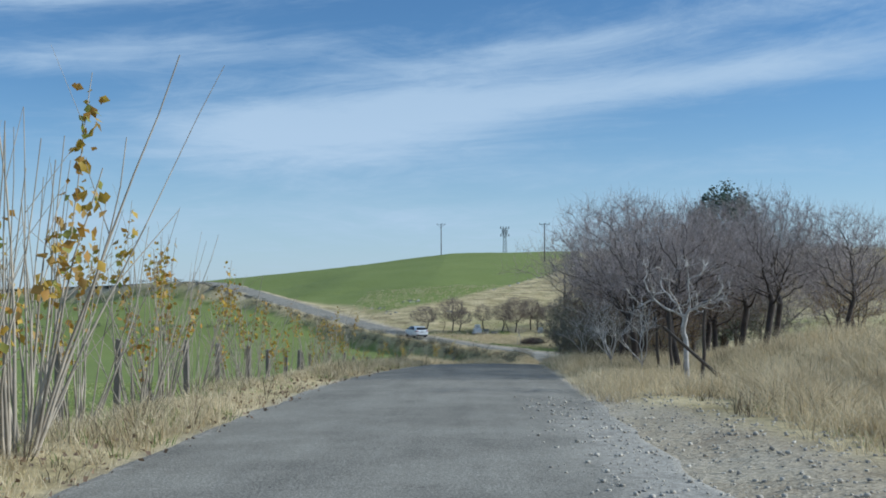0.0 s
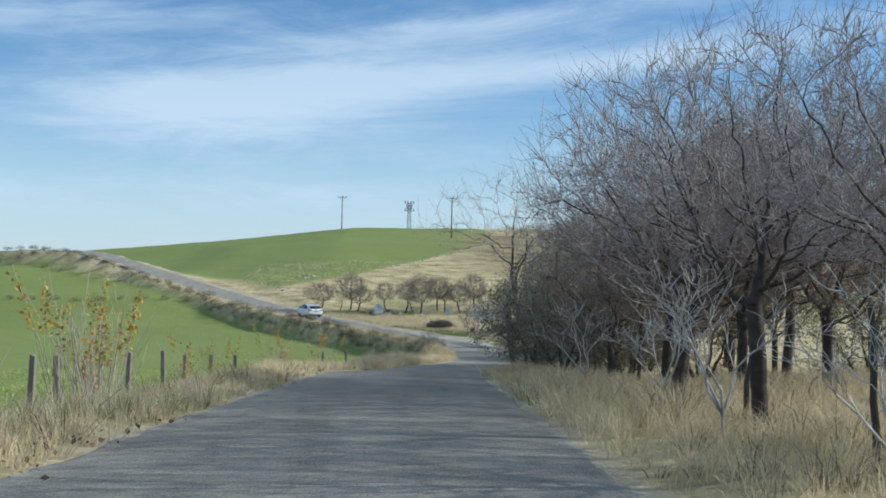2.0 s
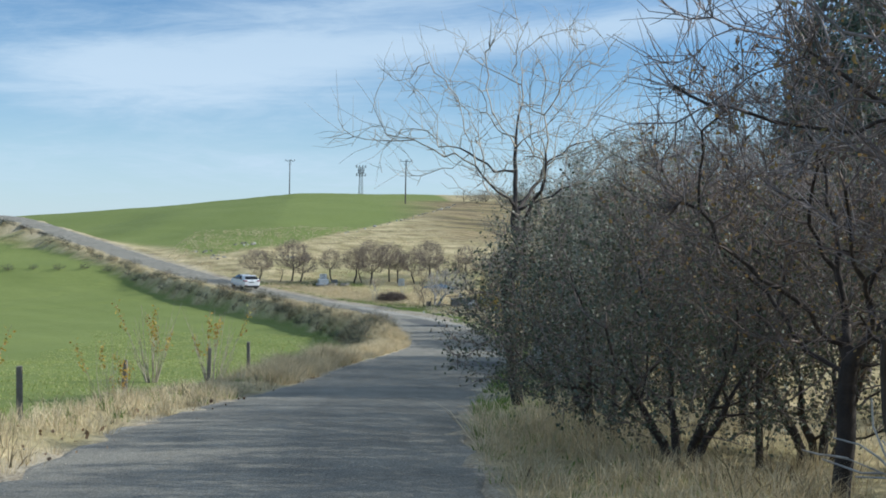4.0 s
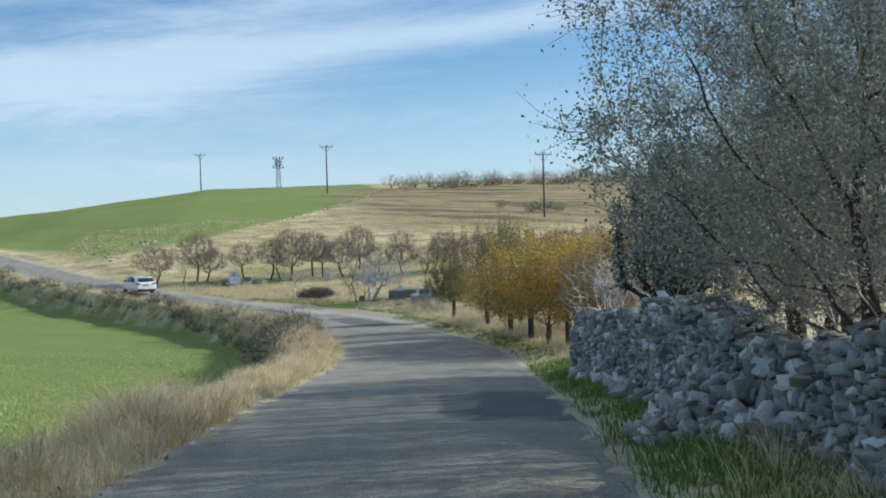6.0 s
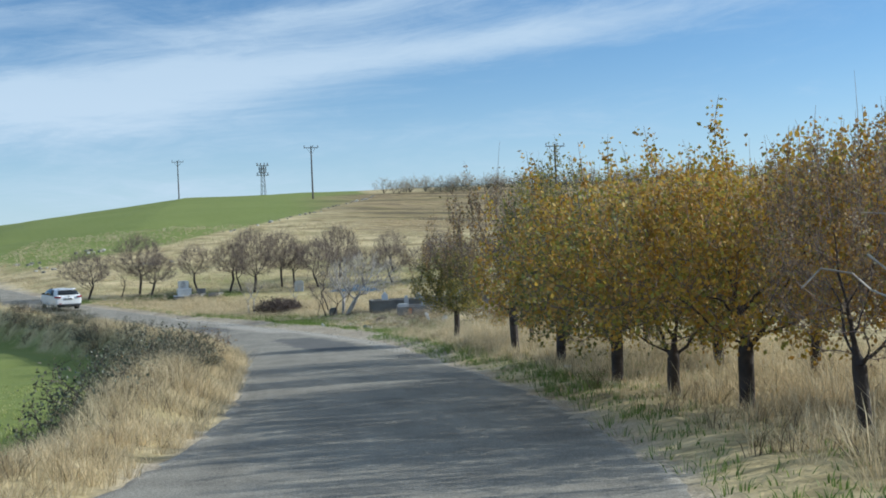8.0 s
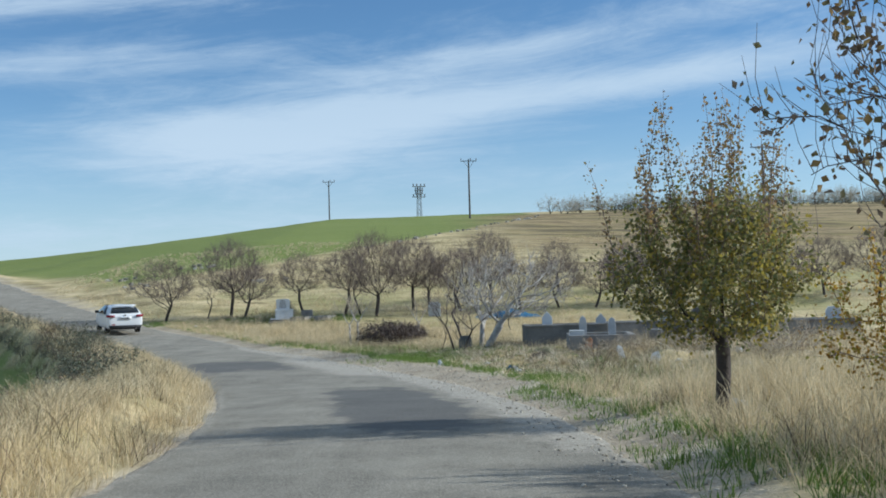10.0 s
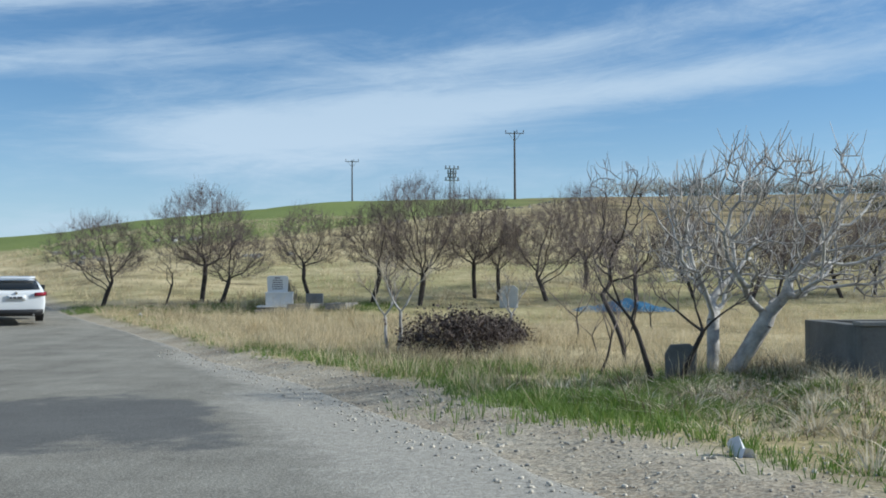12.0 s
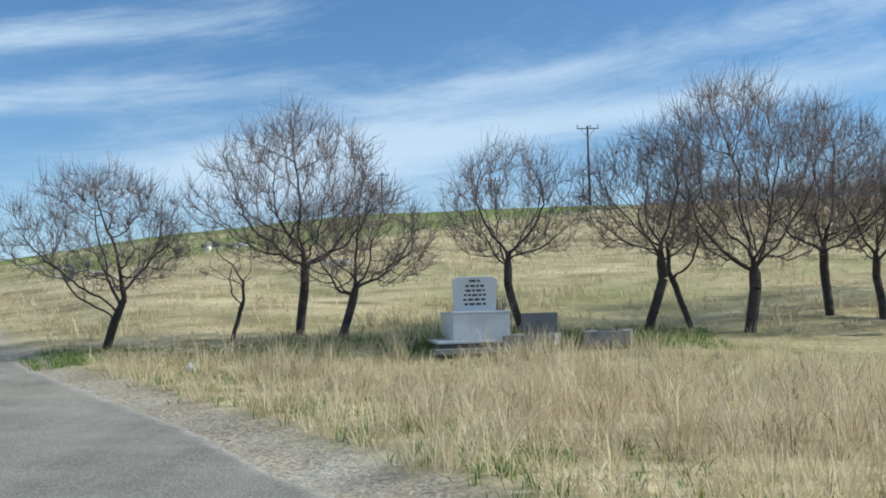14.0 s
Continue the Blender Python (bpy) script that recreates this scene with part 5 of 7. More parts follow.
# whips with a few yellow leaves along the fence
whips = [whip_shrub(81, 30, 2.3), whip_shrub(82, 18, 2.0)]
plant_all(whips, [(0, -4.15, 9.2, 0, 1.7), (1, -4.9, 11.3, 100, 1.6), (1, -4.0, 7.6, 30, 1.35), (0, -5.7, 18.8, 40, 1.5), (0, -5.9, 21.8, 160, 1.35), (1, -5.3, 16.4, 260, 1.4), (1, -5.7, 24.6, 120, 1.4), (0, -4.4, 32.0, 300, 1.0), (1, -5.6, 29.5, 70, 1.2), (1, -5.2, 13.6, 220, 1.5), (0, -5.7, 26.6, 10, 1.2), (0, -5.5, 34.5, 80, 1.3), (1, -5.6, 37.5, 190, 1.2), (1, -5.3, 44.0, 60, 1.0), (0, -5.0, 47.5, 250, 0.9), (0, -3.9, 52.8, 60, 0.85), (0, -3.0, 62.5, 200, 1.15), (0, -5.0, 64.5, 30, 1.2)])

# bushes on the bank and the bramble heap
bank_bush = crown_tree("bank_bush", "low dark bramble bush on the field bank", "bush", 91, 0.95, 0.05, 0.95, 0.0, 0.015, twig="bark", leaves=("leaf_dark", 3, 0.06, 0.07), group="bank bushes", count=110, stems=6, step=0.13, crook=0.4, shoots=(1, 0.25, 0.3))
brown_bush = crown_tree("bank_bush", "low brown tangle of dead stems on the field bank", "bush", 96, 0.85, 0.05, 0.85, 0.0, 0.015, twig="bark", leaves=("leaf_brown", 2, 0.05, 0.07), share=0.8, group="bank bushes", count=110, stems=6, step=0.13, crook=0.4, shoots=(1, 0.3, 0.4))
bank_rows = []
rb = random.Random(5)


def bank_hedge(y0, y1, step, off, wide, small, large):
    """Bushes along the field side of the road, from y0 to y1."""
    yy = y0
    while yy < y1:
        k = at_y(yy)
        o = -(LINE[k, 3] + off + rb.random() * wide)
        bank_rows.append((0 if rb.random() < 0.75 else 1, LINE[k, 0] + TANGENT[k, 1] * o, LINE[k, 1] - TANGENT[k, 0] * o, rb.random() * 360, rb.uniform(small, large)))
        yy += step * rb.uniform(0.7, 1.3) * abs(TANGENT[k, 1])


bank_hedge(86.5, 100, 0.9, 0.7, 2.2, 0.6, 1.0)
bank_hedge(100, 128, 1.3, 2.1, 1.2, 0.6, 1.0)
bank_hedge(128, 177, 1.3, 1.5, 1.6, 0.6, 1.05)
# up the hill, dark bushes stand in for the bank's shaded face
bank_hedge(177, 222, 1.3, 1.2, 1.2, 0.5, 0.8)
bank_rows += [(0, -27.0 - 2.9 * i, 167.5 + 0.06 * i + rb.random(), rb.random() * 360, 0.6 + 0.3 * rb.random()) for i in range(32)]
bank_rows += [(0, 33 + 1.3 * i + rb.random(), 259.5 + rb.gauss(0, 0.8) + 0.1 * i, rb.random() * 360, 0.9 + 0.9 * rb.random()) for i in range(40)]
bank_rows += [(0, 38.5, 203.0, 0, 1.6), (0, 40.3, 203.5, 90, 2.0), (0, 42.0, 203.2, 200, 1.5), (0, 36.0, 212.0, 40, 1.2)]
plant_all([bank_bush, brown_bush], bank_rows)
brambles = [crown_tree("bramble_heap", "dark heap of cut branches with dead curled leaves", "bush", 92, 1.3, 0.05, 1.35, -0.1, 0.03, leaves=("leaf_dead", 4, 0.09, 0.07), share=0.7, count=330, stems=6, step=0.13, crook=0.5, shoots=(2, 0.55, 0.1), tip=0.0075, group="bramble heaps")]
plant_all([crown_tree("brush_heap", "straw-coloured heap of cut dry brush in the grass", "bush", 94, 0.75, 0.05, 1.1, -0.1, 0.02, "twig_pale", "twig_pale", leaves=("leaf_brown", 1, 0.05, 0.05), share=0.3, count=260, stems=6, step=0.12, crook=0.5, shoots=(2, 0.3, 0.2), tip=0.005, group="brush heaps")], [(0, 11.4, 120.8, 0, 0.7), (0, 14.4, 121.6, 70, 0.9), (0, 16.4, 120.4, 150, 1.1), (0, 12.6, 122.6, 220, 0.6), (0, 8.3, 126.4, 10, 0.45), (0, 15.2, 117.6, 100, 0.9)])
plant_all(brambles, [(0, 4.95, 138.5, 0, 0.74), (0, 5.8, 138.9, 70, 0.68), (0, 6.3, 141.0, 120, 0.5), (0, 10.1, 122.9, 10, 0.2)])
olive = tree_thing("grave_shrub", "small grey-green shrub beside the marble grave", "shrub", 93, 1.3, 0.02, 0.12, 6, 0.6, 3, 3.0, 0.3, (0, 0), 0.25, leaves=("leaf_green", 3, 0.03, 0.05), reach=0.4)
plant(olive, -1.05, 156.4, 0, 0.85, True)

# far trees along the ridge
far_tree = crown_tree("ridge_tree", "far bushy tree on the ridge", "tree", 95, 2.8, 0.15, 2.3, 0.0, 0.1, twig="twig_pale", leaves=("ridge_leaf", 1, 0.11, 0.12), share=0.5, group="ridge trees", count=170, step=0.25, tip=0.008, shoots=(2, 0.5, 0.7))
rr = random.Random(9)
ridge_rows = [(0, 27 + 0.95 * i + rr.gauss(0, 1.2), 266 + rr.gauss(0, 3) + 0.1 * i, rr.random() * 360, 0.62 + 0.5 * rr.random() ** 2) for i in range(88)]
ridge_rows += [(0, 27.5, 258, 0, 0.8), (0, 96, 230, 0, 1.2), (0, 104, 236, 90, 1.3)]
plant_all([far_tree], ridge_rows)


# ---- grass ----
def grass_mesh(name, rows, mat, seed, blades, wide, tall, splay=0.55):
    """Tufts of bent blades that spread from a common foot. rows: x, y, height factor."""
    r = np.random.RandomState(seed)
    a0 = r.random_sample(len(rows)) * 2 * np.pi
    rows = np.repeat(np.concatenate([rows, a0[:, None]], 1), blades, 0)
    n = len(rows)
    a = r.random_sample(n) * 2 * np.pi
    off = np.abs(r.normal(0, 0.05, n)) * (0.5 + rows[:, 2])
    x, y = rows[:, 0] + np.cos(a) * off, rows[:, 1] + np.sin(a) * off
    z = ground_height(x, y) - 0.02
    h = tall * rows[:, 2] * (0.35 + 0.75 * r.random_sample(n))
    lean = h * (0.1 + splay * r.random_sample(n)) * (0.6 + off * 6)
    w = wide * (0.6 + 0.8 * r.random_sample(n))
    t = r.random_sample(n) * np.pi
    wx, wy = np.cos(t) * w / 2, np.sin(t) * w / 2
    dx, dy = np.cos(a) * lean + np.cos(rows[:, 4]) * h * 0.15, np.sin(a) * lean + np.sin(rows[:, 4]) * h * 0.15
    p = lambda f, g, s: np.stack([x + dx * g + wx * s, y + dy * g + wy * s, z + h * f], 1)
    v = np.stack([p(0, 0, -1), p(0, 0, 1), p(0.62, 0.4, 0.8), p(0.62, 0.4, -0.8), p(0.95, 1.0, 0)], 1).reshape(-1, 3)
    b = (np.arange(n) * 5)[:, None]
    return mesh_of(name, v, [b + [[0, 1, 2, 3]], b + [[3, 2, 4]]], mat)


def scatter_strip(seed, y0, y1, lo, hi, density, right=True):
    """Random places in a strip beside the road: distances from its edge."""
    r = np.random.RandomState(seed)
    k0, k1 = at_y(y0), at_y(y1)
    length = (k1 - k0) * 0.5
    n = int(length * (hi - lo) * density)
    k = r.randint(k0, k1, n)
    o = LINE[k, 3] + lo + (hi - lo) * r.random_sample(n)
    if not right:
        o = -o
    x = LINE[k, 0] + TANGENT[k, 1] * o + r.uniform(-0.3, 0.3, n)
    y = LINE[k, 1] - TANGENT[k, 0] * o + r.uniform(-0.3, 0.3, n)
    return x, y, np.abs(o) - LINE[k, 3]


def grass_rows(parts, dist_scale=0.0, clump=0.5):
    x, y = np.concatenate([p[0] for p in parts]), np.concatenate([p[1] for p in parts])
    idx, side = road_frame(x, y)
    keep = np.abs(side) > LINE[idx, 3] + 0.02
    patch = 0.5 + 0.5 * np.sin(x * 1.9 + 1.7 * np.sin(y * 0.8)) * np.sin(y * 1.3 + 0.9 * np.sin(x * 1.1))
    patch = 0.6 * patch + 0.4 * (0.5 + 0.5 * np.sin(x * 4.3 + 2 * np.sin(y * 3.1)) * np.sin(y * 3.7 + 1.3))
    broad = 0.5 + 0.5 * np.sin(x * 0.52 + 1.4 * np.sin(y * 0.31)) * np.sin(y * 0.43 + 1.2 * np.sin(x * 0.37))
    tall = ((1 - clump) + clump * 1.6 * patch) * (0.55 + 0.75 * broad)
    keep &= np.random.RandomState(len(x)).random_sample(len(x)) < 0.35 + 0.9 * patch
    return np.stack([x, y, tall, np.ones_like(x)], 1)[keep]


def build_grass():
    left = [scatter_strip(1, -4, 76, -0.08, 1.5, 46, False)]
    thing("verge_grass", "short dry straw-coloured grass along the fence", "grass", kind="stuff", data=grass_mesh("verge_grass", grass_rows(left, clump=0.6), M["straw"], 1, 12, 0.006, 0.27, 1.0))
    bank = [scatter_strip(20, 52, 84, 0.0, 1.3, 60, False), scatter_strip(2, 80, 132, 0.0, 2.9, 34, False), scatter_strip(3, 132, 185, 0.2, 3.2, 9, False)]
    thing("bank_grass", "tall dry grass on the bank between road and field", "grass", kind="stuff", data=grass_mesh("bank_grass", grass_rows(bank, clump=0.6), M["straw"], 9, 14, 0.006, 0.44, 1.1))
    right = [scatter_strip(42, 3, 20, 1.9, 6.5, 45), scatter_strip(4, 4, 40, 1.5, 7.0, 30), scatter_strip(41, 16, 44, 0.0, 1.8, 40), scatter_strip(5, 40, 58, 0.8, 4.0, 10), scatter_strip(6, 76, 112, 1.0, 6.5, 28), scatter_strip(7, 4, 60, 7.0, 18.0, 4)]
    thing("roadside_grass", "tall dry grass under the roadside trees", "grass", kind="stuff", data=grass_mesh("roadside_grass", grass_rows(right, clump=0.6), M["straw"], 2, 13, 0.0065, 0.38, 1.4))
    tall = [scatter_strip(65, 74, 108, 1.6, 4.6, 14), scatter_strip(66, 136, 153, 2.0, 7.5, 7)]
    thing("tall_grass", "tall pale grass standing back from the road", "grass", kind="stuff", data=grass_mesh("tall_grass", grass_rows(tall, clump=0.6), M["straw"], 14, 13, 0.007, 0.72, 0.8))
    r = np.random.RandomState(8)
    n = 26000
    x, y = r.uniform(-9, 26, n), r.uniform(111, 157.5, n)
    idx, side = road_frame(x, y)
    edge = side - LINE[idx, 3]
    bare = 0.7 + 1.8 * (1 - smooth(112, 138, y))
    ok = (edge > bare) & ~((np.abs(x + 1.6) < 1.3) & (np.abs(y - 156.2) < 1.7)) & ((x < 18) | (y < 135) | (r.random_sample(n) < 0.4)) & ((edge > 4.2) | (y > 139) | (y < 114) | (r.random_sample(n) < 0.3))
    ok &= ~((y > 118) & (y < 127.5) & (edge < 9) & (r.random_sample(n) < 0.7)) & ~((np.hypot(x - 7.6, y - 127.6) < 1.9) & (r.random_sample(n) < 0.75))
    ok &= ~((y > 154.8) & (x < 9) & (r.random_sample(n) < 0.88))
    rows = grass_rows([(x[ok], y[ok])], clump=0.65)
    thing("graveyard_grass", "tall dry grass among the graves", "grass", kind="stuff", data=grass_mesh("graveyard_grass", rows, M["straw"], 3, 13, 0.0065, 0.44, 1.1))
    n = 12000
    x, y = r.uniform(-22, 40, n), r.uniform(157.5, 205, n)
    idx, side = road_frame(x, y)
    ok = (side - LINE[idx, 3] > 1.0) & ((x < 15) | (y < 178) | (r.random_sample(n) < 0.25))
    rows = grass_rows([(x[ok], y[ok])], clump=0.95)
    thing("hill_grass", "short dry grass on the hillside", "grass", kind="stuff", data=grass_mesh("hill_grass", rows, M["straw"], 4, 9, 0.016, 0.30, 1.0))
    green = [scatter_strip(11, 30, 112, 0.1, 1.5, 20), scatter_strip(12, 112, 140, 1.3, 6.0, 46), scatter_strip(16, 134, 152, 0.7, 3, 16), scatter_strip(17, 86, 112, 0.6, 3.5, 24), scatter_strip(13, 0, 70, 0.1, 1.5, 8, False), scatter_strip(14, 4, 30, 1.6, 4, 4), scatter_strip(15, 140, 156, 1.0, 3, 5), scatter_strip(18, 124, 138, 1.1, 5.0, 24), scatter_strip(19, 52, 76, 0.05, 1.2, 60), (r.uniform(-10, 3, 2600), r.uniform(155.2, 158.2, 2600), None), (r.normal(7.6, 1.1, 2600), r.normal(127.6, 1.2, 2600), None)]
    thing("green_grass", "short fresh green grass at the road's edge", "grass", kind="stuff", data=grass_mesh("green_grass", grass_rows(green), M["blade"], 5, 9, 0.010, 0.17, 0.8))
    n = 42000
    x, y = r.uniform(-24, 3, n), r.uniform(12, 116, n)
    g, _, _ = zones(x, y)
    idx, side = road_frame(x, y)
    ok = (g > 0.6) & (side < -4) & (side > -22)
    rows = grass_rows([(x[ok], y[ok])], clump=0.3)
    thing("wheat_field", "young green wheat in the field below the road", "crop", kind="stuff", data=grass_mesh("wheat_field", rows, M["wheat"], 6, 6, 0.016, 0.13, 0.8))
    weeds = [scatter_strip(31, 4, 60, 1.3, 6.0, 3.5), scatter_strip(36, 20, 42, 0.3, 1.6, 3), scatter_strip(37, 112, 124, 2.6, 9.0, 4), scatter_strip(32, 76, 112, 1.0, 5.0, 6), scatter_strip(33, 112, 156, 2.0, 9.0, 4), scatter_strip(34, 0, 76, 0.15, 2.0, 2.5, False), scatter_strip(35, 76, 150, 0.3, 3.0, 8, False)]
    thing("dead_weeds", "brown dead weeds among the dry grass", "weeds", kind="stuff", data=grass_mesh("dead_weeds", grass_rows(weeds, clump=0.9), M["weed"], 10, 12, 0.008, 0.42, 1.3))
    thatch = [scatter_strip(61, 111, 128, 2.4, 11.0, 30), scatter_strip(62, 136, 156, 1.2, 7.0, 5), scatter_strip(63, 4, 20, 1.8, 5.0, 6)]
    thing("fallen_straw", "flattened pale straw and sticks on the ground", "straw", kind="stuff", data=grass_mesh("fallen_straw", grass_rows(thatch, clump=0.8), M["straw_pale"], 11, 7, 0.012, 0.20, 4.0))
    # tussocks of bleached straw on the humps before the graves
    x, y, _ = scatter_strip(64, 116, 128, 1.9, 9.0, 9)
    keep = np.sin(x * 2.1 + 1.2 * np.sin(y * 1.3)) * np.sin(y * 1.9 + 0.9 * np.sin(x * 1.7)) > r.uniform(-0.5, 0.7, len(x))
    rows = np.stack([x, y, 0.6 + 0.8 * r.random_sample(len(x)), np.ones_like(x)], 1)[keep]
    thing("straw_tussocks", "drooping tussocks of bleached straw on earth humps", "grass", kind="stuff", data=grass_mesh("straw_tussocks", rows, M["straw_pale"], 12, 26, 0.014, 0.22, 2.6))
    # fallen leaves along the road's left edge
    spots = [scatter_strip(21, 0, 60, -0.15, 0.55, 70, False), scatter_strip(22, 2, 26, -0.1, 0.8, 220, False)]
    x, y = (np.concatenate([p[k] for p in spots]) for k in (0, 1))
    z = np.maximum(ground_height(x, y), 0 * x - 99) + 0.03 + r.random_sample(len(x)) * 0.03
    v, f = leaf_cards(random.Random(3), np.stack([x, y, z, 0 * x, 0 * x, 0 * x + 1], 1), 1, 0.055, 0.02, 0.0)
    thing("fallen_leaves", "brown fallen leaves along the edge of the road", "leaves", kind="stuff", data=mesh_of("fallen_leaves", v, f, M["leaf_litter"]))


build_grass()


def gravel_stones():
    """Loose gravel on the bare verges."""
    r = np.random.RandomState(41)
    spots = [scatter_strip(51, 2, 17, -0.9, 1.9, 100), scatter_strip(52, 100, 140, -0.6, 2.3, 100), scatter_strip(53, 0, 60, -0.1, 0.3, 5, False)]
    x, y = np.concatenate([p[0] for p in spots]), np.concatenate([p[1] for p in spots])
    n = len(x)
    idx, side = road_frame(x, y)
    f = np.abs(side) / LINE[idx, 3]
    z = np.where(f < 1, LINE[idx, 2] + 0.03 * (1 - f * f), ground_height(x, y))
    size = 0.005 + 0.020 * r.random_sample(n) ** 4
    cube = np.array([(a, b, c) for a in (-1, 1) for b in (-1, 1) for c in (-1, 1)], float)
    v = cube[None] * size[:, None, None] * r.uniform(0.35, 1.0, (n, 8, 3))
    a = r.random_sample(n) * 6.28
    vx, vy = v[:, :, 0] * np.cos(a)[:, None] - v[:, :, 1] * np.sin(a)[:, None], v[:, :, 0] * np.sin(a)[:, None] + v[:, :, 1] * np.cos(a)[:, None]
    v = np.stack([vx + x[:, None], vy + y[:, None], v[:, :, 2] * 0.7 + (z + size * 0.25)[:, None]], 2)
    faces = np.array([(0, 1, 3, 2), (4, 6, 7, 5), (0, 4, 5, 1), (2, 3, 7, 6), (0, 2, 6, 4), (1, 5, 7, 3)])
    f4 = (np.arange(n)[:, None, None] * 8 + faces[None]).reshape(-1, 4)
    thing("gravel", "pale loose gravel on the road's verge", "gravel", kind="stuff", data=mesh_of("gravel", v.reshape(-1, 3), f4, M["grit"]))


gravel_stones()


# ---- fences ----
def fence_post(seed, height, width, mat, label, group, lean=(0, 0), square=True):
    rnd = random.Random(seed)
    if square:
        bm = box(width, width, height + 0.3, (0, 0, -0.3))
        for v in bm.verts:
            if v.co.z > 0:
                v.co.x *= 0.9
                v.co.y *= 0.9
                v.co.z += rnd.uniform(-0.02, 0.02)
        bmesh.ops.bevel(bm, geom=bm.edges[:], offset=0.008, segments=1, affect="EDGES")
    else:
        bm = bmesh.new()
        pts = [Vector((0, 0, -0.3))]
        for i in range(5):
            pts.append(Vector((rnd.uniform(-0.02, 0.02), rnd.uniform(-0.02, 0.02), (i + 1) * height / 5)))
        for i in range(5):
            rod(pts[i], pts[i + 1], width / 2 * (1 - 0.05 * i), width / 2 * (1 - 0.05 * (i + 1)), 7, bm)
    for v in bm.verts:
        v.co.x += lean[0] * max(v.co.z, 0)
        v.co.y += lean[1] * max(v.co.z, 0)
    me = bpy.data.meshes.new("fence_post")
    bm.to_mesh(me)
    bm.free()
    me.materials.append(mat)
    return thing("fence_post", label, "fence post", group=group, data=me)


FIELD_POSTS = [(-5.9, 14.9), (-5.9, 17.2), (-5.8, 21.0), (-5.85, 23.6), (-5.75, 26.0), (-5.7, 28.4), (-5.7, 30.9), (-5.8, 33.4), (-6.0, 35.6), (-6.1, 37.7), (-5.8, 39.9), (-5.5, 42.3), (-5.5, 45.0), (-5.25, 47.4), (-4.9, 50.3), (-3.9, 54.3), (-2.9, 60.3), (-2.0, 62.4)]
field_post = [fence_post(s, 1.2, 0.10, M["wood"], "square grey weathered wooden fence post beside the field", "field fence posts", ln) for s, ln in ((1, (0.0, 0)), (2, (0.04, 0.02)), (3, (-0.03, 0.02)))]
plant_all(field_post, [(i % 3, x, y, (i * 37) % 23 - 10, 1.0) for i, (x, y) in enumerate(FIELD_POSTS)])
thicket_post = [fence_post(s, h, 0.075, M["wood_dark"], "dark crooked wooden fence post under the trees", "thicket fence posts", ln, False) for s, h, ln in ((11, 1.35, (0.05, 0)), (12, 1.25, (-0.10, 0.0)), (13, 1.5, (0.0, 0.05)))]
plant_all(thicket_post, [(i % 3, x, y, i * 50 % 360, 0.9) for i, (x, y) in enumerate(((3.2, 18.2), (3.3, 20.2), (3.4, 22.3), (3.5, 24.7), (3.45, 27.9), (3.65, 31.6), (3.8, 34.6), (3.9, 37.0), (4.0, 39.5)))])
prop = thing("leaning_pole", "dark pole leaning against the fence post", "pole", (3.1, 18.0, zg(3.1, 18.0)))
part("pole", rod((0.55, -0.3, -0.05), (-0.5, 0.2, 0.95), 0.03, 0.026, 7), M["wood_dark"], prop)


# ---- dry stone wall ----
def stone_mesh(seed, size):
    """One rough stone, about size metres across."""
    rnd = random.Random(seed)
    bm = bmesh.new()
    bmesh.ops.create_cube(bm, size=0.95)
    for v in bm.verts:
        v.co += Vector((rnd.gauss(0, 0.17), rnd.gauss(0, 0.17), rnd.gauss(0, 0.17)))
    bmesh.ops.bevel(bm, geom=bm.edges[:], offset=0.05, segments=1, affect="EDGES")
    bmesh.ops.triangulate(bm, faces=bm.faces[:])
    for v in bm.verts:
        v.co = Vector((v.co.x * size[0], v.co.y * size[1], v.co.z * size[2]))
    me = bpy.data.meshes.new("stone")
    bm.to_mesh(me)
    bm.free()
    me.materials.append(M["stone"])
    return me


WALL_LINE = [(5.85, 51.6), (5.72, 54.0), (5.72, 57.0), (6.05, 60.5), (6.75, 65.0), (7.45, 70.0), (7.65, 71.2)]


def wall_at(s):
    """The place and heading at a fraction of the wall's length."""
    p = np.array(WALL_LINE, float)
    d = np.concatenate([[0], np.cumsum(np.hypot(*np.diff(p, axis=0).T))])
    q = s * d[-1]
    x, y = np.interp(q, d, p[:, 0]), np.interp(q, d, p[:, 1])
    x2, y2 = np.interp(min(q + 0.5, d[-1]), d, p[:, 0]), np.interp(min(q + 0.5, d[-1]), d, p[:, 1])
    x1, y1 = np.interp(max(q - 0.5, 0), d, p[:, 0]), np.interp(max(q - 0.5, 0), d, p[:, 1])
    return x, y, math.atan2(x2 - x1, y2 - y1), d[-1]


def wall_top(y):
    """The wall's height above the ground along its length."""
    return float(np.interp(y, [51.5, 52.5, 54.5, 56.5, 58.2, 59.8, 61.5, 63.6, 64.2, 68, 71.2], [0.5, 1.0, 1.12, 0.95, 0.72, 1.05, 1.2, 1.2, 1.08, 1.08, 1.14])) * (1 + 0.03 * math.sin(y * 2.3) + 0.02 * math.sin(y * 5.1))


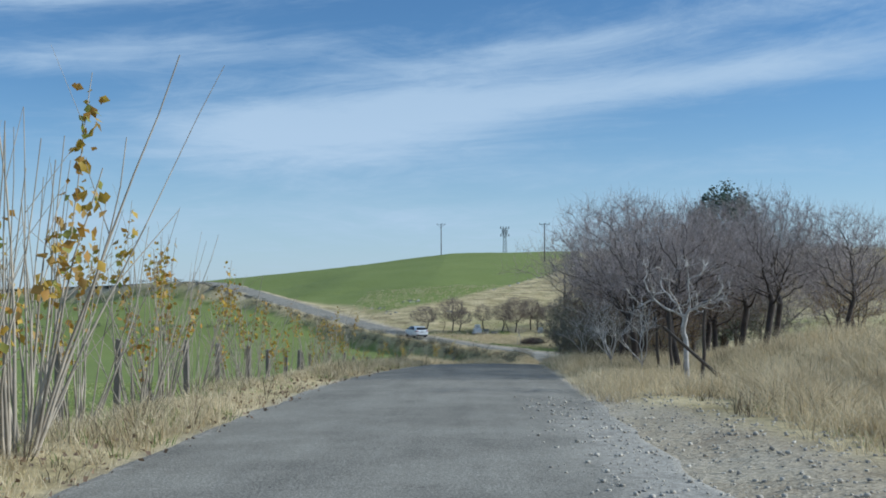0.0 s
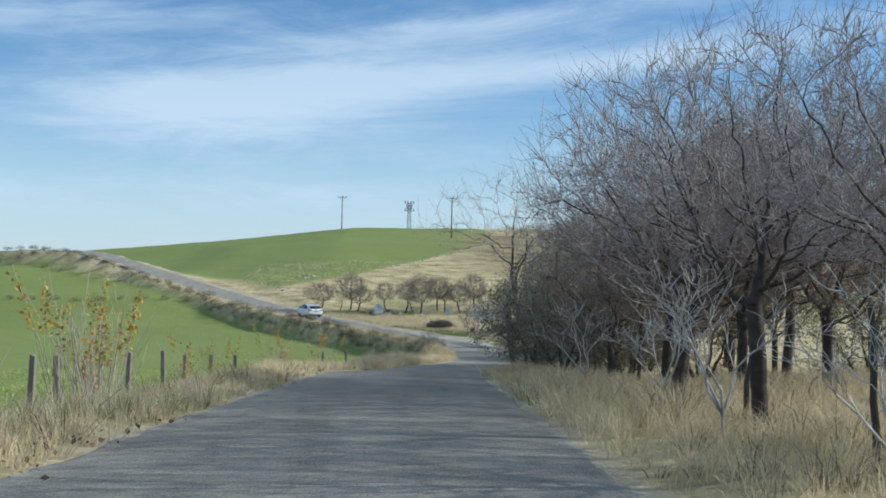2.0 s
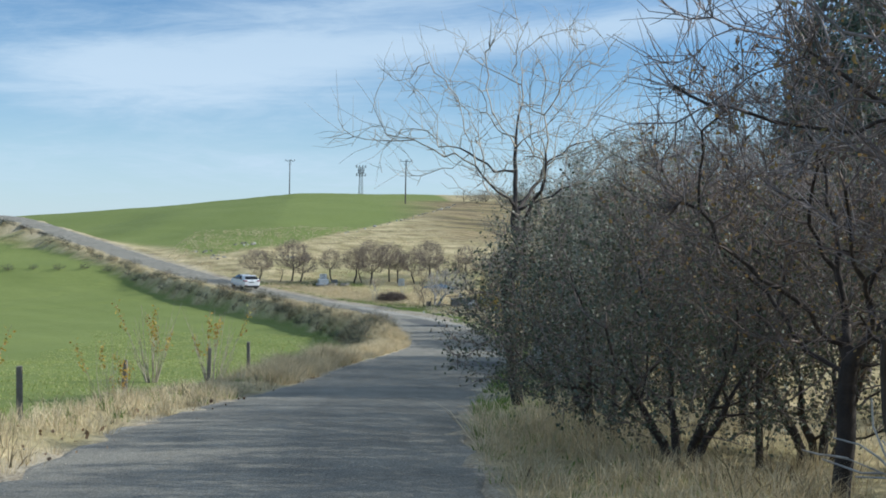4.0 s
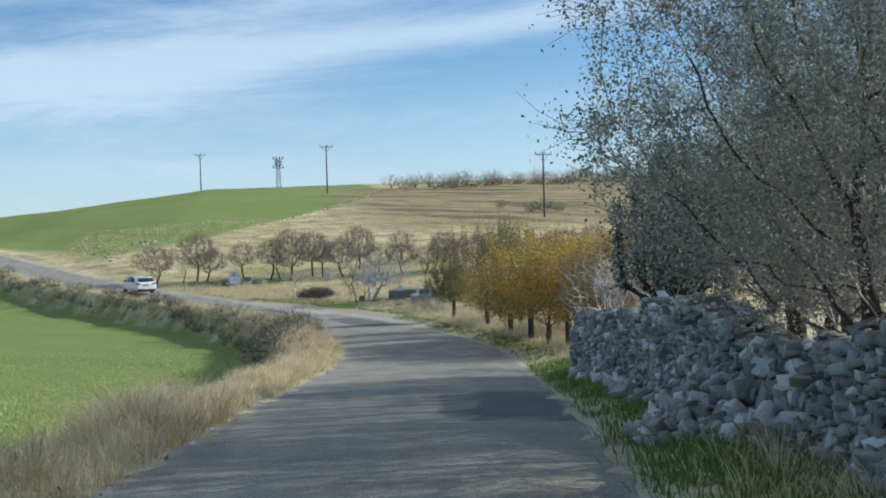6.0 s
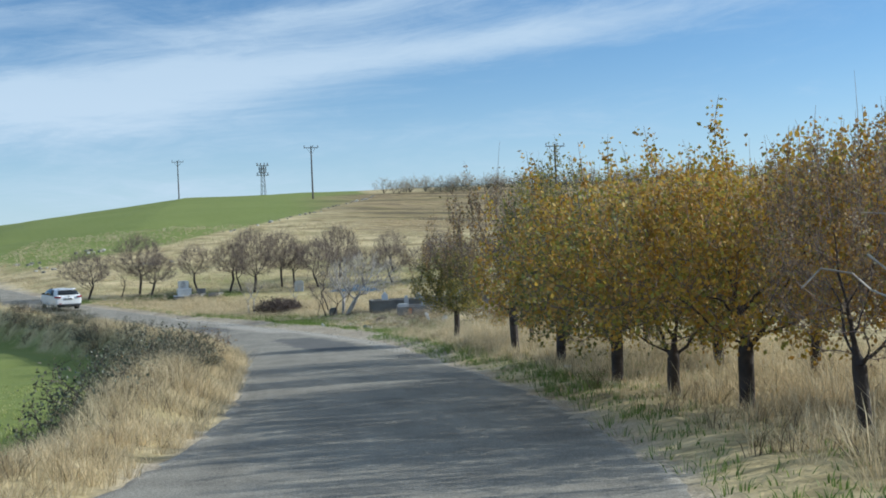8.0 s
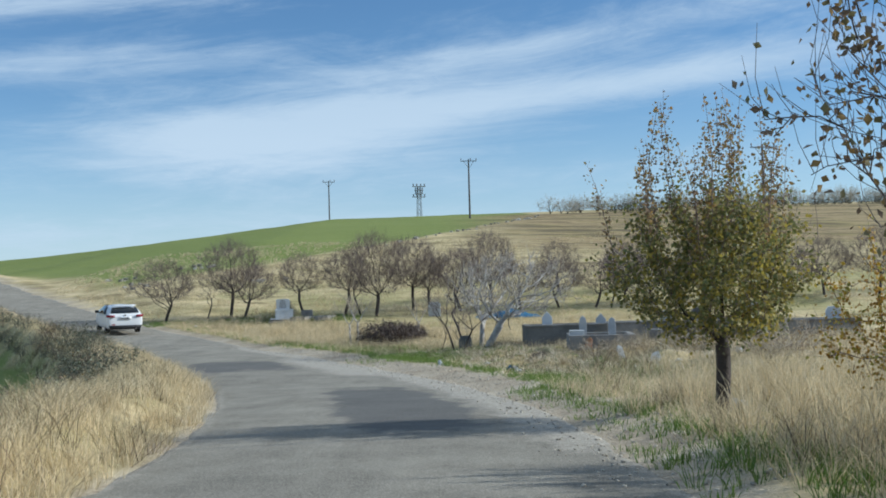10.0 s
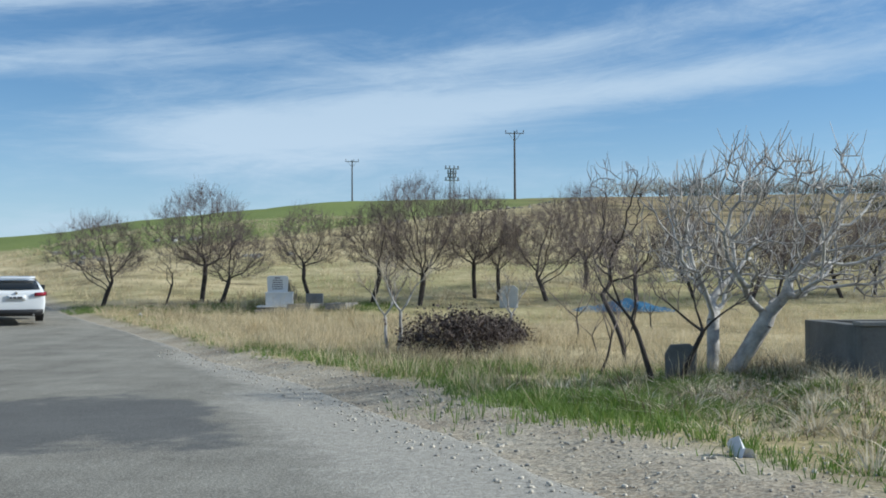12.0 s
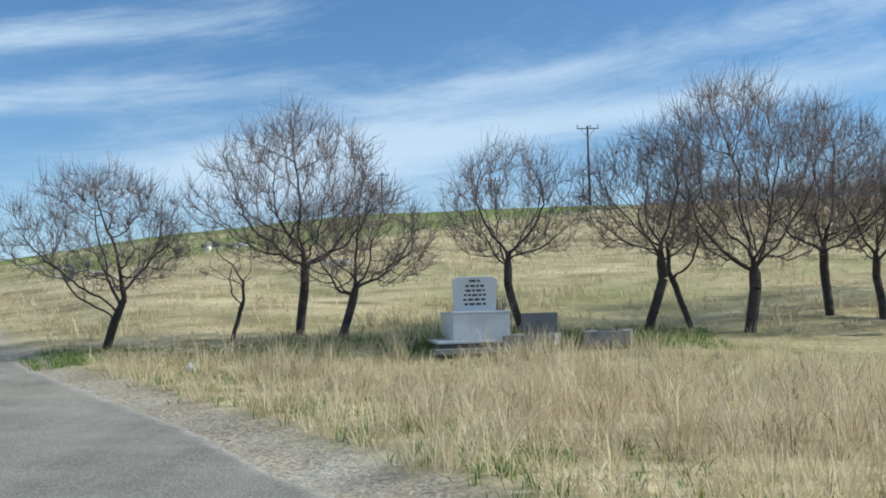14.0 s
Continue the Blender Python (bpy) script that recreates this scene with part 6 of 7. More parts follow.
def build_stone_wall():
    rnd = random.Random(77)
    shapes = [stone_mesh(200 + i, (rnd.uniform(0.8, 1.35), rnd.uniform(0.7, 1.0), rnd.uniform(0.6, 0.95))) for i in range(14)]
    length = wall_at(0)[3]
    wall = thing("stone_wall", "dry rubble stone wall, partly fallen, beside the road", "wall", kind="structure")
    # the packed core behind the stones
    core_v, core_f = [], []
    n = 40
    for i in range(n + 1):
        x, y, h, _ = wall_at(i / n)
        nx, ny = math.cos(h), -math.sin(h)
        g = zg(x, y)
        top = wall_top(y) - 0.18
        for o, z in ((0.16, g - 0.3), (0.16, g + top), (0.5, g + top), (0.5, g - 0.3)):
            core_v.append((x + nx * o, y + ny * o, z))
        if i:
            b = 4 * i
            for k in range(4):
                core_f.append((b - 4 + k, b + k, b + (k + 1) % 4, b - 4 + (k + 1) % 4))
    core_f += [(0, 1, 2, 3), (4 * n + 3, 4 * n + 2, 4 * n + 1, 4 * n)]
    part("core", mesh_of("core", core_v, np.array(core_f), M["dark_stone"]), None, wall, "dark packed rubble inside the wall")
    rows = []
    course = 0.0
    while course < 1.55:
        s = 0.0
        hgt = rnd.uniform(0.045, 0.07)
        while s < length:
            w = rnd.choice((0.04, 0.055, 0.075, 0.10, 0.14)) * rnd.uniform(0.8, 1.15)
            x, y, h, _ = wall_at(min(1, (s + w / 2) / length))
            top = wall_top(y)
            if course < top:
                nx, ny = math.cos(h), -math.sin(h)
                o = 0.05 + 0.10 * course + rnd.gauss(0, 0.045)
                rows.append((x + nx * o, y + ny * o, zg(x, y) + course + hgt / 2 + rnd.gauss(0, 0.03), h, w, 0.19, hgt * rnd.uniform(0.8, 1.7)))
                if course + 0.2 > top:
                    rows.append((x + nx * (o + 0.3), y + ny * (o + 0.3), zg(x, y) + course + hgt / 2 + rnd.uniform(-0.05, 0.06), h, w, 0.22, hgt))
            s += w * 0.95
        course += hgt * 0.9
    # fallen stones heaped against the foot of the wall
    for cy, spread, count, reach in ((58.9, 0.85, 620, 1.05), (54.3, 1.2, 520, 0.75), (63.5, 2.6, 220, 0.4), (68.5, 1.2, 110, 0.35)):
        for i in range(count):
            y = cy + rnd.gauss(0, spread)
            if not 51.8 < y < 70.9:
                continue
            x = float(np.interp(y, [p[1] for p in WALL_LINE], [p[0] for p in WALL_LINE]))
            u = rnd.random() ** 0.8
            o = u * reach * math.exp(-((y - cy) / (1.6 * spread)) ** 2)
            pile = max(0.0, 0.62 * (1 - u)) * min(1.0, reach)
            size = rnd.choice((0.05, 0.07, 0.09, 0.12, 0.17)) * rnd.uniform(0.8, 1.2)
            px = x + 0.05 - o
            rows.append((px, y, zg(px, y) + size * 0.3 + pile * rnd.random() ** 0.5, rnd.random() * 6, size, size * 0.8, size * 0.75))
    rows.sort(key=lambda r: r[1])
    near, rest = rows[:300], rows[300:]

    def placed(r):
        x, y, z, h, w, d, t = r
        return Matrix.LocRotScale((x, y, z), Euler((rnd.gauss(0, 0.22), rnd.gauss(0, 0.4), -h + math.pi / 2 + rnd.gauss(0, 0.3))), (w * 1.05, d, t * 1.15))

    for r in near:
        ob = new("stone", shapes[rnd.randrange(len(shapes))])
        ob.parent = wall
        ob.matrix_basis = placed(r)
    vs, fs, off = [], [], 0
    for r in rest:
        me = shapes[rnd.randrange(len(shapes))]
        co = np.empty(len(me.vertices) * 3, np.float32)
        me.vertices.foreach_get("co", co)
        m = np.array(placed(r))
        vs.append(co.reshape(-1, 3) @ m[:3, :3].T + m[:3, 3])
        fs.append(np.array([p.vertices[:] for p in me.polygons]) + off)
        off += len(me.vertices)
    if vs:
        ob = part("stones", mesh_of("stones", np.concatenate(vs), np.concatenate(fs), M["stone"]), None, wall, "rough grey stones")
        ob["kind"] = "stuff"


build_stone_wall()


# ---- power line ----
def power_pole(height):
    ob = thing("power_pole", "tall timber power pole with steel crossarm and insulators", "power pole", group="power poles")
    part("pole", rod((0, 0, -0.5), (0, 0, height), 0.15, 0.10, 10), M["rust"], ob)
    part("crossarm", box(2.4, 0.10, 0.12, (0, -0.1, height - 0.35)), M["steel"], ob, "steel crossarm", bevel=0.01)
    for x in (-0.75, 0.75):
        part("brace", rod((x, -0.1, height - 0.33), (0, -0.1, height - 1.35), 0.03), M["steel"], ob)
    for x, z in ((-1.12, -0.24), (0.28, -0.24), (1.12, -0.24)):
        bm = rod((x, -0.1, height + z), (x, -0.1, height + z + 0.30), 0.035, 0.03, 8)
        rod((x, -0.1, height + z + 0.16), (x, -0.1, height + z + 0.34), 0.085, 0.05, 8, bm)
        part("insulator", bm, M["porcelain"], ob, "brown porcelain insulator")
    return ob


def set_pole(ob, x, y, top, turn, first):
    m = pose(x, y, zg(x, y), 0, 0, turn)
    if first:
        ob.matrix_basis = m
        return ob
    return copy_thing(ob, m)


pole = power_pole(8.7)
set_pole(pole, 13.0, 256.0, 0, 8, True)
set_pole(pole, -12.6, 314.0, 0, 8, False)
set_pole(pole, 38.9, 198.0, 0, 8, False)


def lattice_mast():
    ob = thing("lattice_mast", "steel lattice mast with stacked antennas", "mast", (5.1, 318.3, zg(5.1, 318.3)), turn=20)
    h = 6.9
    legs = [(-0.45, -0.45), (0.45, -0.45), (0.45, 0.45), (-0.45, 0.45)]
    for lx, ly in legs:
        part("leg", rod((lx, ly, -0.3), (lx * 0.6, ly * 0.6, h), 0.06, 0.05, 6), M["steel"], ob)
    for i in range(7):
        z0, z1 = i * h / 7, (i + 1) * h / 7
        f0, f1 = 1 - 0.4 * z0 / h, 1 - 0.4 * z1 / h
        for k in range(4):
            a, b = legs[k], legs[(k + 1) % 4]
            part("brace", rod((a[0] * f0, a[1] * f0, z0), (b[0] * f1, b[1] * f1, z1), 0.03, 0.03, 5), M["steel"], ob)
    for z, w in ((h - 2.2, 2.6), (h - 1.6, 1.5), (h - 0.9, 1.6), (h - 0.1, 2.6)):
        part("platform", box(w, 0.9, 0.10, (0, 0, z)), M["steel"], ob, bevel=0.01)
        for x in (-w / 2.2, -w / 6, w / 6, w / 2.2):
            part("antenna", box(0.22, 0.22, 0.55, (x, 0, z + 0.08)), M["steel"], ob, bevel=0.02)


lattice_mast()


# ---- graves ----
def slab_outline(points, thick):
    """An upright slab of that outline in x and z, thick metres deep."""
    bm = bmesh.new()
    front = [bm.verts.new((x, -thick / 2, z)) for x, z in points]
    back = [bm.verts.new((x, thick / 2, z)) for x, z in points]
    bm.faces.new(front)
    bm.faces.new(back[::-1])
    for i in range(len(points)):
        j = (i + 1) % len(points)
        bm.faces.new((front[j], front[i], back[i], back[j]))
    bmesh.ops.recalc_face_normals(bm, faces=bm.faces[:])
    return bm


def marble_grave():
    x, y = -1.34, 155.75
    ob = thing("marble_grave", "white marble grave with engraved headstone on a stepped base", "grave", (x, y, zg(x, y)), turn=7)
    part("plinth", box(1.6, 2.3, 0.22, (0.05, 0.9, -0.05)), M["dark_stone"], ob, "dark stone plinth", bevel=0.01)
    part("step", box(1.72, 2.44, 0.05, (0.05, 0.9, 0.17)), M["marble"], ob, bevel=0.012)
    part("foot_course", box(1.85, 0.35, 0.09, (0.05, -0.46, 0.0)), M["concrete"], ob, "pale kerb at the foot", bevel=0.01)
    part("sarcophagus", box(1.0, 1.9, 0.46, (0.0, 0.85, 0.22)), M["marble"], ob, bevel=0.015)
    part("top_slab", box(1.04, 1.94, 0.045, (0.0, 0.85, 0.68)), M["marble"], ob, bevel=0.01)
    head = part("headstone", slab_outline([(-0.37, 0), (0.37, 0), (0.40, 0.56), (0.30, 0.61), (-0.30, 0.61), (-0.40, 0.56)], 0.10), M["marble"], ob, bevel=0.01)
    head.matrix_basis = pose(-0.06, 0.25, 0.722, 6, 0, 0)
    for z, w in ((0.54, 0.20), (0.45, 0.34), (0.37, 0.34), (0.29, 0.40), (0.21, 0.42), (0.13, 0.38)):
        xx = -w / 2
        rnd = random.Random(int(z * 100))
        while xx < w / 2 - 0.03:
            ww = rnd.uniform(0.04, 0.12)
            ww = min(ww, w / 2 - xx)
            part("engraved_bar", box(ww, 0.006, 0.036, (xx + ww / 2, -0.052, z - 0.018)), M["ink"], head, "dark engraved line")
            xx += ww + 0.025


marble_grave()


def plain_grave(name, label, x, y, turn, outline, thick, mat, frame=None, lean=0.0):
    ob = thing(name, label, "grave", (x, y, zg(x, y)), turn=turn)
    head = part("headstone", slab_outline(outline, thick), M[mat], ob, bevel=0.012)
    head.matrix_basis = pose(0, 0, -0.08, lean, 0, 0)
    if frame:
        fx, fy, fh, fm = frame
        for sx, sy, px, py in ((fx, 0.16, 0, -fy), (fx, 0.16, 0, -0.1), (0.16, fy - 0.2, -fx / 2 + 0.08, -fy / 2 - 0.05), (0.16, fy - 0.2, fx / 2 - 0.08, -fy / 2 - 0.05)):
            part("kerb", box(sx, sy, fh + 0.1, (px, py, -0.1)), M[fm], ob, "low grave kerb", bevel=0.012)
    return ob


POINTED = [(-0.27, 0), (0.27, 0), (0.27, 0.62), (0.0, 0.86), (-0.27, 0.62)]
ROUND = [(-0.28, 0), (0.28, 0)] + [(0.28 * math.cos(a), 0.55 + 0.3 * math.sin(a)) for a in np.linspace(0, math.pi, 9)]
BROAD = [(-0.34, 0), (0.34, 0), (0.36, 0.8), (0.2, 0.92), (-0.24, 0.9), (-0.36, 0.72)]
plain_grave("grave", "pale grey headstone with clipped top in the dry grass", 7.25, 157.2, -6, BROAD, 0.14, "pale_stone")
plain_grave("grave", "small dark headstone beside the marble grave", -0.2, 157.2, -10, [(-0.34, 0), (0.34, 0), (0.34, 0.55), (-0.34, 0.55)], 0.12, "concrete", (0.9, 1.9, 0.1, "concrete"))
plain_grave("grave", "low grave kerb with pale rim", 1.1, 157.0, -10, [(-0.3, 0), (0.3, 0), (0.3, 0.2), (-0.3, 0.2)], 0.10, "concrete", (0.8, 1.7, 0.14, "concrete"))
plain_grave("grave", "dark round headstone under the fig tree", 8.2, 129.2, -12, [(a * 0.6, b * 0.7) for a, b in BROAD], 0.14, "dark_stone")


def walled_plot(x, y, turn, w, d, h, mat, label):
    """A walled grave plot of laid blocks, open on top."""
    ob = thing("grave_plot", label, "grave", (x, y, zg(x, y)), turn=turn)
    for n, (sx, sy, px, py) in enumerate(((w, 0.22, 0, 0), (w, 0.22, 0, d), (0.22, d - 0.22, -w / 2 + 0.11, d / 2), (0.22, d - 0.22, w / 2 - 0.11, d / 2))):
        part("low_wall", box(sx, sy, h + 0.2, (px, py, -0.2)), M[mat], ob, bevel=0.015)
    part("coping", box(w + 0.06, 0.28, 0.05, (0, 0, h)), M["concrete"], ob, "pale coping", bevel=0.01)
    return ob


walled_plot(11.5, 127.95, -1, 2.64, 2.2, 0.62, "dark_stone", "dark walled grave plot in dry grass")
walled_plot(14.2, 128.3, -1, 2.7, 2.2, 0.72, "concrete", "grey walled grave plot in tall grass")
walled_plot(16.7, 126.6, -3, 2.3, 2.6, 0.78, "dark_stone", "long dark walled grave plot in tall grass")
walled_plot(19.6, 128.2, -4, 3.2, 2.4, 0.72, "concrete", "wide grey walled grave plot in tall grass")
for lb, x, y, t, o, wide, top, mat in (("pale pointed headstone inside the dark walled plot", 10.9, 128.35, -4, POINTED, 0.62, 1.22, "marble"), ("pale grey pointed headstone inside the dark walled plot", 12.7, 128.5, -4, POINTED, 0.62, 1.1, "pale_stone"),
                                      ("white pointed headstone inside the grey walled plot", 14.9, 128.7, -6, POINTED, 0.75, 1.25, "marble"), ("broad dark headstone above the walled plots", 15.95, 128.2, -5, ROUND, 1.25, 1.32, "dark_stone"),
                                      ("tall white marble headstone with clipped corners", 17.75, 128.4, -8, BROAD, 0.75, 1.72, "marble"), ("white headstone behind the wide grey plot", 20.6, 128.9, -8, BROAD, 0.7, 1.3, "marble")):
    high = max(b for a, b in o)
    plain_grave("grave", lb, x, y, t, [(a * wide, top - (high - b) * 0.8 if b > 0 else b) for a, b in o], 0.12, mat)


def kerbed_grave():
    """A grave with two slim upright slabs, a concrete kerb and a fallen red tile."""
    x, y = 11.95, 124.3
    ob = thing("grave", "concrete-kerbed grave with two slim pale upright slabs", "grave", (x, y, zg(x, y)), turn=-4)
    for dx, h, lean in ((-0.40, 0.92, 3), (0.46, 0.86, -4)):
        slab = part("headstone", slab_outline([(-0.11, 0), (0.11, 0), (0.11, h - 0.2), (0.08, h - 0.06), (0, h), (-0.08, h - 0.06), (-0.11, h - 0.2)], 0.09), M["pale_stone"], ob, "slim pale upright slab", bevel=0.01)
        slab.matrix_basis = pose(dx, 0.1, -0.06, lean, 0, 0)
    for sx, sy, px, py in ((1.9, 0.16, 0.1, -0.75), (1.9, 0.16, 0.1, 0.95), (0.16, 1.54, -0.77, 0.10), (0.16, 1.54, 0.97, 0.10)):
        part("kerb", box(sx, sy, 0.42, (px, py, -0.1)), M["concrete"], ob, "low concrete kerb", bevel=0.015)
    part("corner_block", box(0.42, 0.36, 0.56, (-0.62, -0.45, -0.1)), M["pale_stone"], ob, "pale corner block", bevel=0.02)


kerbed_grave()
tile = thing("roof_tile", "broken terracotta tile leaning against the grave kerb", "tile", (11.55, 123.35, zg(11.55, 123.35)), turn=-20)
part("tile", slab_outline([(-0.10, 0), (0.10, 0.02), (0.08, 0.26), (-0.01, 0.33), (-0.09, 0.23)], 0.03), M["terracotta"], tile, bevel=0.006).matrix_basis = pose(0, 0, 0.28, -24, 8, 0)
slab_white = thing("fallen_headstone", "narrow white slab leaning in the dry grass", "stone", (12.19, 121.1, zg(12.19, 121.1)), turn=10)
part("slab", slab_outline([(-0.07, 0), (0.07, 0), (0.09, 0.38), (0.0, 0.48), (-0.08, 0.36)], 0.06), M["marble"], slab_white, bevel=0.01).matrix_basis = pose(0, 0, -0.04, -6, -18, 0)
for x, y, t, h in ((13.6, 124.2, 0, 0.5), (14.3, 123.4, 20, 0.4), (12.15, 127.5, 10, 0.34), (11.75, 127.45, -15, 0.30)):
    ob = thing("stone_block", "pale rough stone block beside the walled plot", "stone block", (x, y, zg(x, y)), turn=t)
    part("block", box(0.45, 0.3, h + 0.1, (0, 0, -0.1)), M["concrete"], ob, bevel=0.03)


def loose_stone(x, y, size, turn, mat="pale_stone", group="loose stones", label="pale loose stone in the grass", sx=1.0):
    rnd = random.Random(int(x * 31 + y * 17))
    bm = bmesh.new()
    bmesh.ops.create_icosphere(bm, subdivisions=2, radius=0.5)
    for v in bm.verts:
        v.co *= rnd.uniform(0.86, 1.1)
        v.co = Vector((v.co.x * sx, v.co.y * 0.8, v.co.z * 0.62))
    ob = thing("loose_stone", label, "stone", (x, y, zg(x, y) + size * 0.16), group=group, turn=turn)
    part("stone", bm, M[mat], ob, shade=False)
    ob.scale = (size, size, size)
    return ob


for x, y, s in ((11.2, 106.2, 0.42), (10.5, 90.2, 0.26), (9.2, 120.4, 0.15), (13.2, 119.0, 0.2), (14.6, 118.6, 0.22), (10.9, 120.6, 0.18), (10.4, 121.5, 0.2), (11.6, 122.8, 0.24), (9.9, 122.2, 0.16), (8.6, 122.3, 0.14)):
    loose_stone(x, y, s, x * 40 % 360)
tilted = thing("fallen_headstone", "pale tilted slab in the grass near the road", "stone", (12.4, 118.3, zg(12.4, 118.3)))
part("slab", slab_outline([(-0.12, 0), (0.12, 0), (0.13, 0.32), (0, 0.44), (-0.11, 0.34)], 0.08), M["marble"], tilted, bevel=0.01).matrix_basis = pose(0, 0, -0.05, -10, 22, 0)


def field_stones():
    """Pale stones cleared to the upper edge of the hill's crop."""
    rnd = random.Random(4)
    shapes = [stone_mesh(300 + i, (1, 0.8, 0.6)) for i in range(4)]
    vs, fs, off = [], [], 0
    spots = []
    for i in range(70):
        x = rnd.uniform(0, 23)
        y = np.interp(x, [-6, -2, 6, 10, 17.5, 22, 24], [189, 195, 209, 217, 237, 252, 262]) + rnd.gauss(0, 0.9) - 1.0
        spots.append((x, y, rnd.uniform(0.12, 0.36)))
    for cx, cy in ((-17.5, 181.0), (-15.2, 176.5), (-6.0, 176.0), (-12.0, 187.0)):
        spots += [(cx + rnd.gauss(0, 0.9), cy + rnd.gauss(0, 0.6), rnd.uniform(0.15, 0.4)) for _ in range(9)]
    for x, y, s in spots:
        me = shapes[rnd.randrange(4)]
        co = np.empty(len(me.vertices) * 3, np.float32)
        me.vertices.foreach_get("co", co)
        m = np.array(Matrix.LocRotScale((x, y, zg(x, y) + s * 0.2), Euler((0, 0, rnd.random() * 6)), (s, s, s)))
        vs.append(co.reshape(-1, 3) @ m[:3, :3].T + m[:3, 3])
        fs.append(np.array([p.vertices[:] for p in me.polygons]) + off)
        off += len(me.vertices)
    thing("field_stones", "pale cleared stones along the edge of the crop", "stones", kind="stuff", data=mesh_of("field_stones", np.concatenate(vs), np.concatenate(fs), M["stone"]))


field_stones()


def tarp_heap():
    """A low heap under a crumpled blue sheet."""
    x0, y0 = 11.5, 156.6
    n, mrows = 26, 12
    v = []
    for j in range(mrows):
        for i in range(n):
            u, w = i / (n - 1) * 2 - 1, j / (mrows - 1) * 2 - 1
            h = 0.42 * max(0, 1 - abs(u) ** 3) * max(0, 1 - w * w) ** 0.6 * (0.8 + 0.25 * math.sin(u * 5 + 1) + 0.12 * math.sin(u * 17 + w * 4) + 0.08 * math.sin(w * 11 + u * 9))
            v.append((u * 2.0 + 0.05 * math.sin(w * 9), w * 0.75 + 0.05 * math.sin(u * 13), h - 0.04))
    i = (np.arange(mrows - 1)[:, None] * n + np.arange(n - 1)[None]).ravel()
    me = mesh_of("tarpaulin", v, np.stack([i, i + 1, i + n + 1, i + n], 1), M["tarp"], shade=True)
    thing("tarpaulin", "crumpled blue tarpaulin over a low heap in the grass", "tarpaulin", (x0, y0, zg(x0, y0)), turn=-5, data=me)


tarp_heap()


def litter(x, y, mat, label, turn):
    bm = bmesh.new()
    bmesh.ops.create_icosphere(bm, subdivisions=2, radius=0.105)
    rnd = random.Random(int(x * 7))
    for v in bm.verts:
        v.co = v.co * rnd.choice((0.45, 0.7, 0.95, 1.5))
        v.co.z = max(v.co.z, -0.03) * 1.0
        v.co.x *= 0.7
    ob = thing("litter", label, "litter", (x, y, zg(x, y)), turn=turn)
    part("bag", bm, M[mat], ob)


litter(9.2, 118.9, "litter", "crumpled pale plastic bag in the grass", 0)
litter(9.0, 119.7, "tarp", "crumpled blue-grey plastic bag in the grass", 50)
litter(7.3, 122.5, "litter", "crumpled white plastic bag at the verge", 20)
litter(11.9, 117.6, "litter", "crumpled pale plastic bag in the grass", 30)
litter(12.9, 117.2, "litter", "crumpled pale plastic bag in the grass", 130)
litter(8.8, 125.6, "litter", "crumpled pale plastic bag in the grass", 200)
litter(-6.1, 154.3, "litter", "crumpled pale plastic bag in the grass", 90)


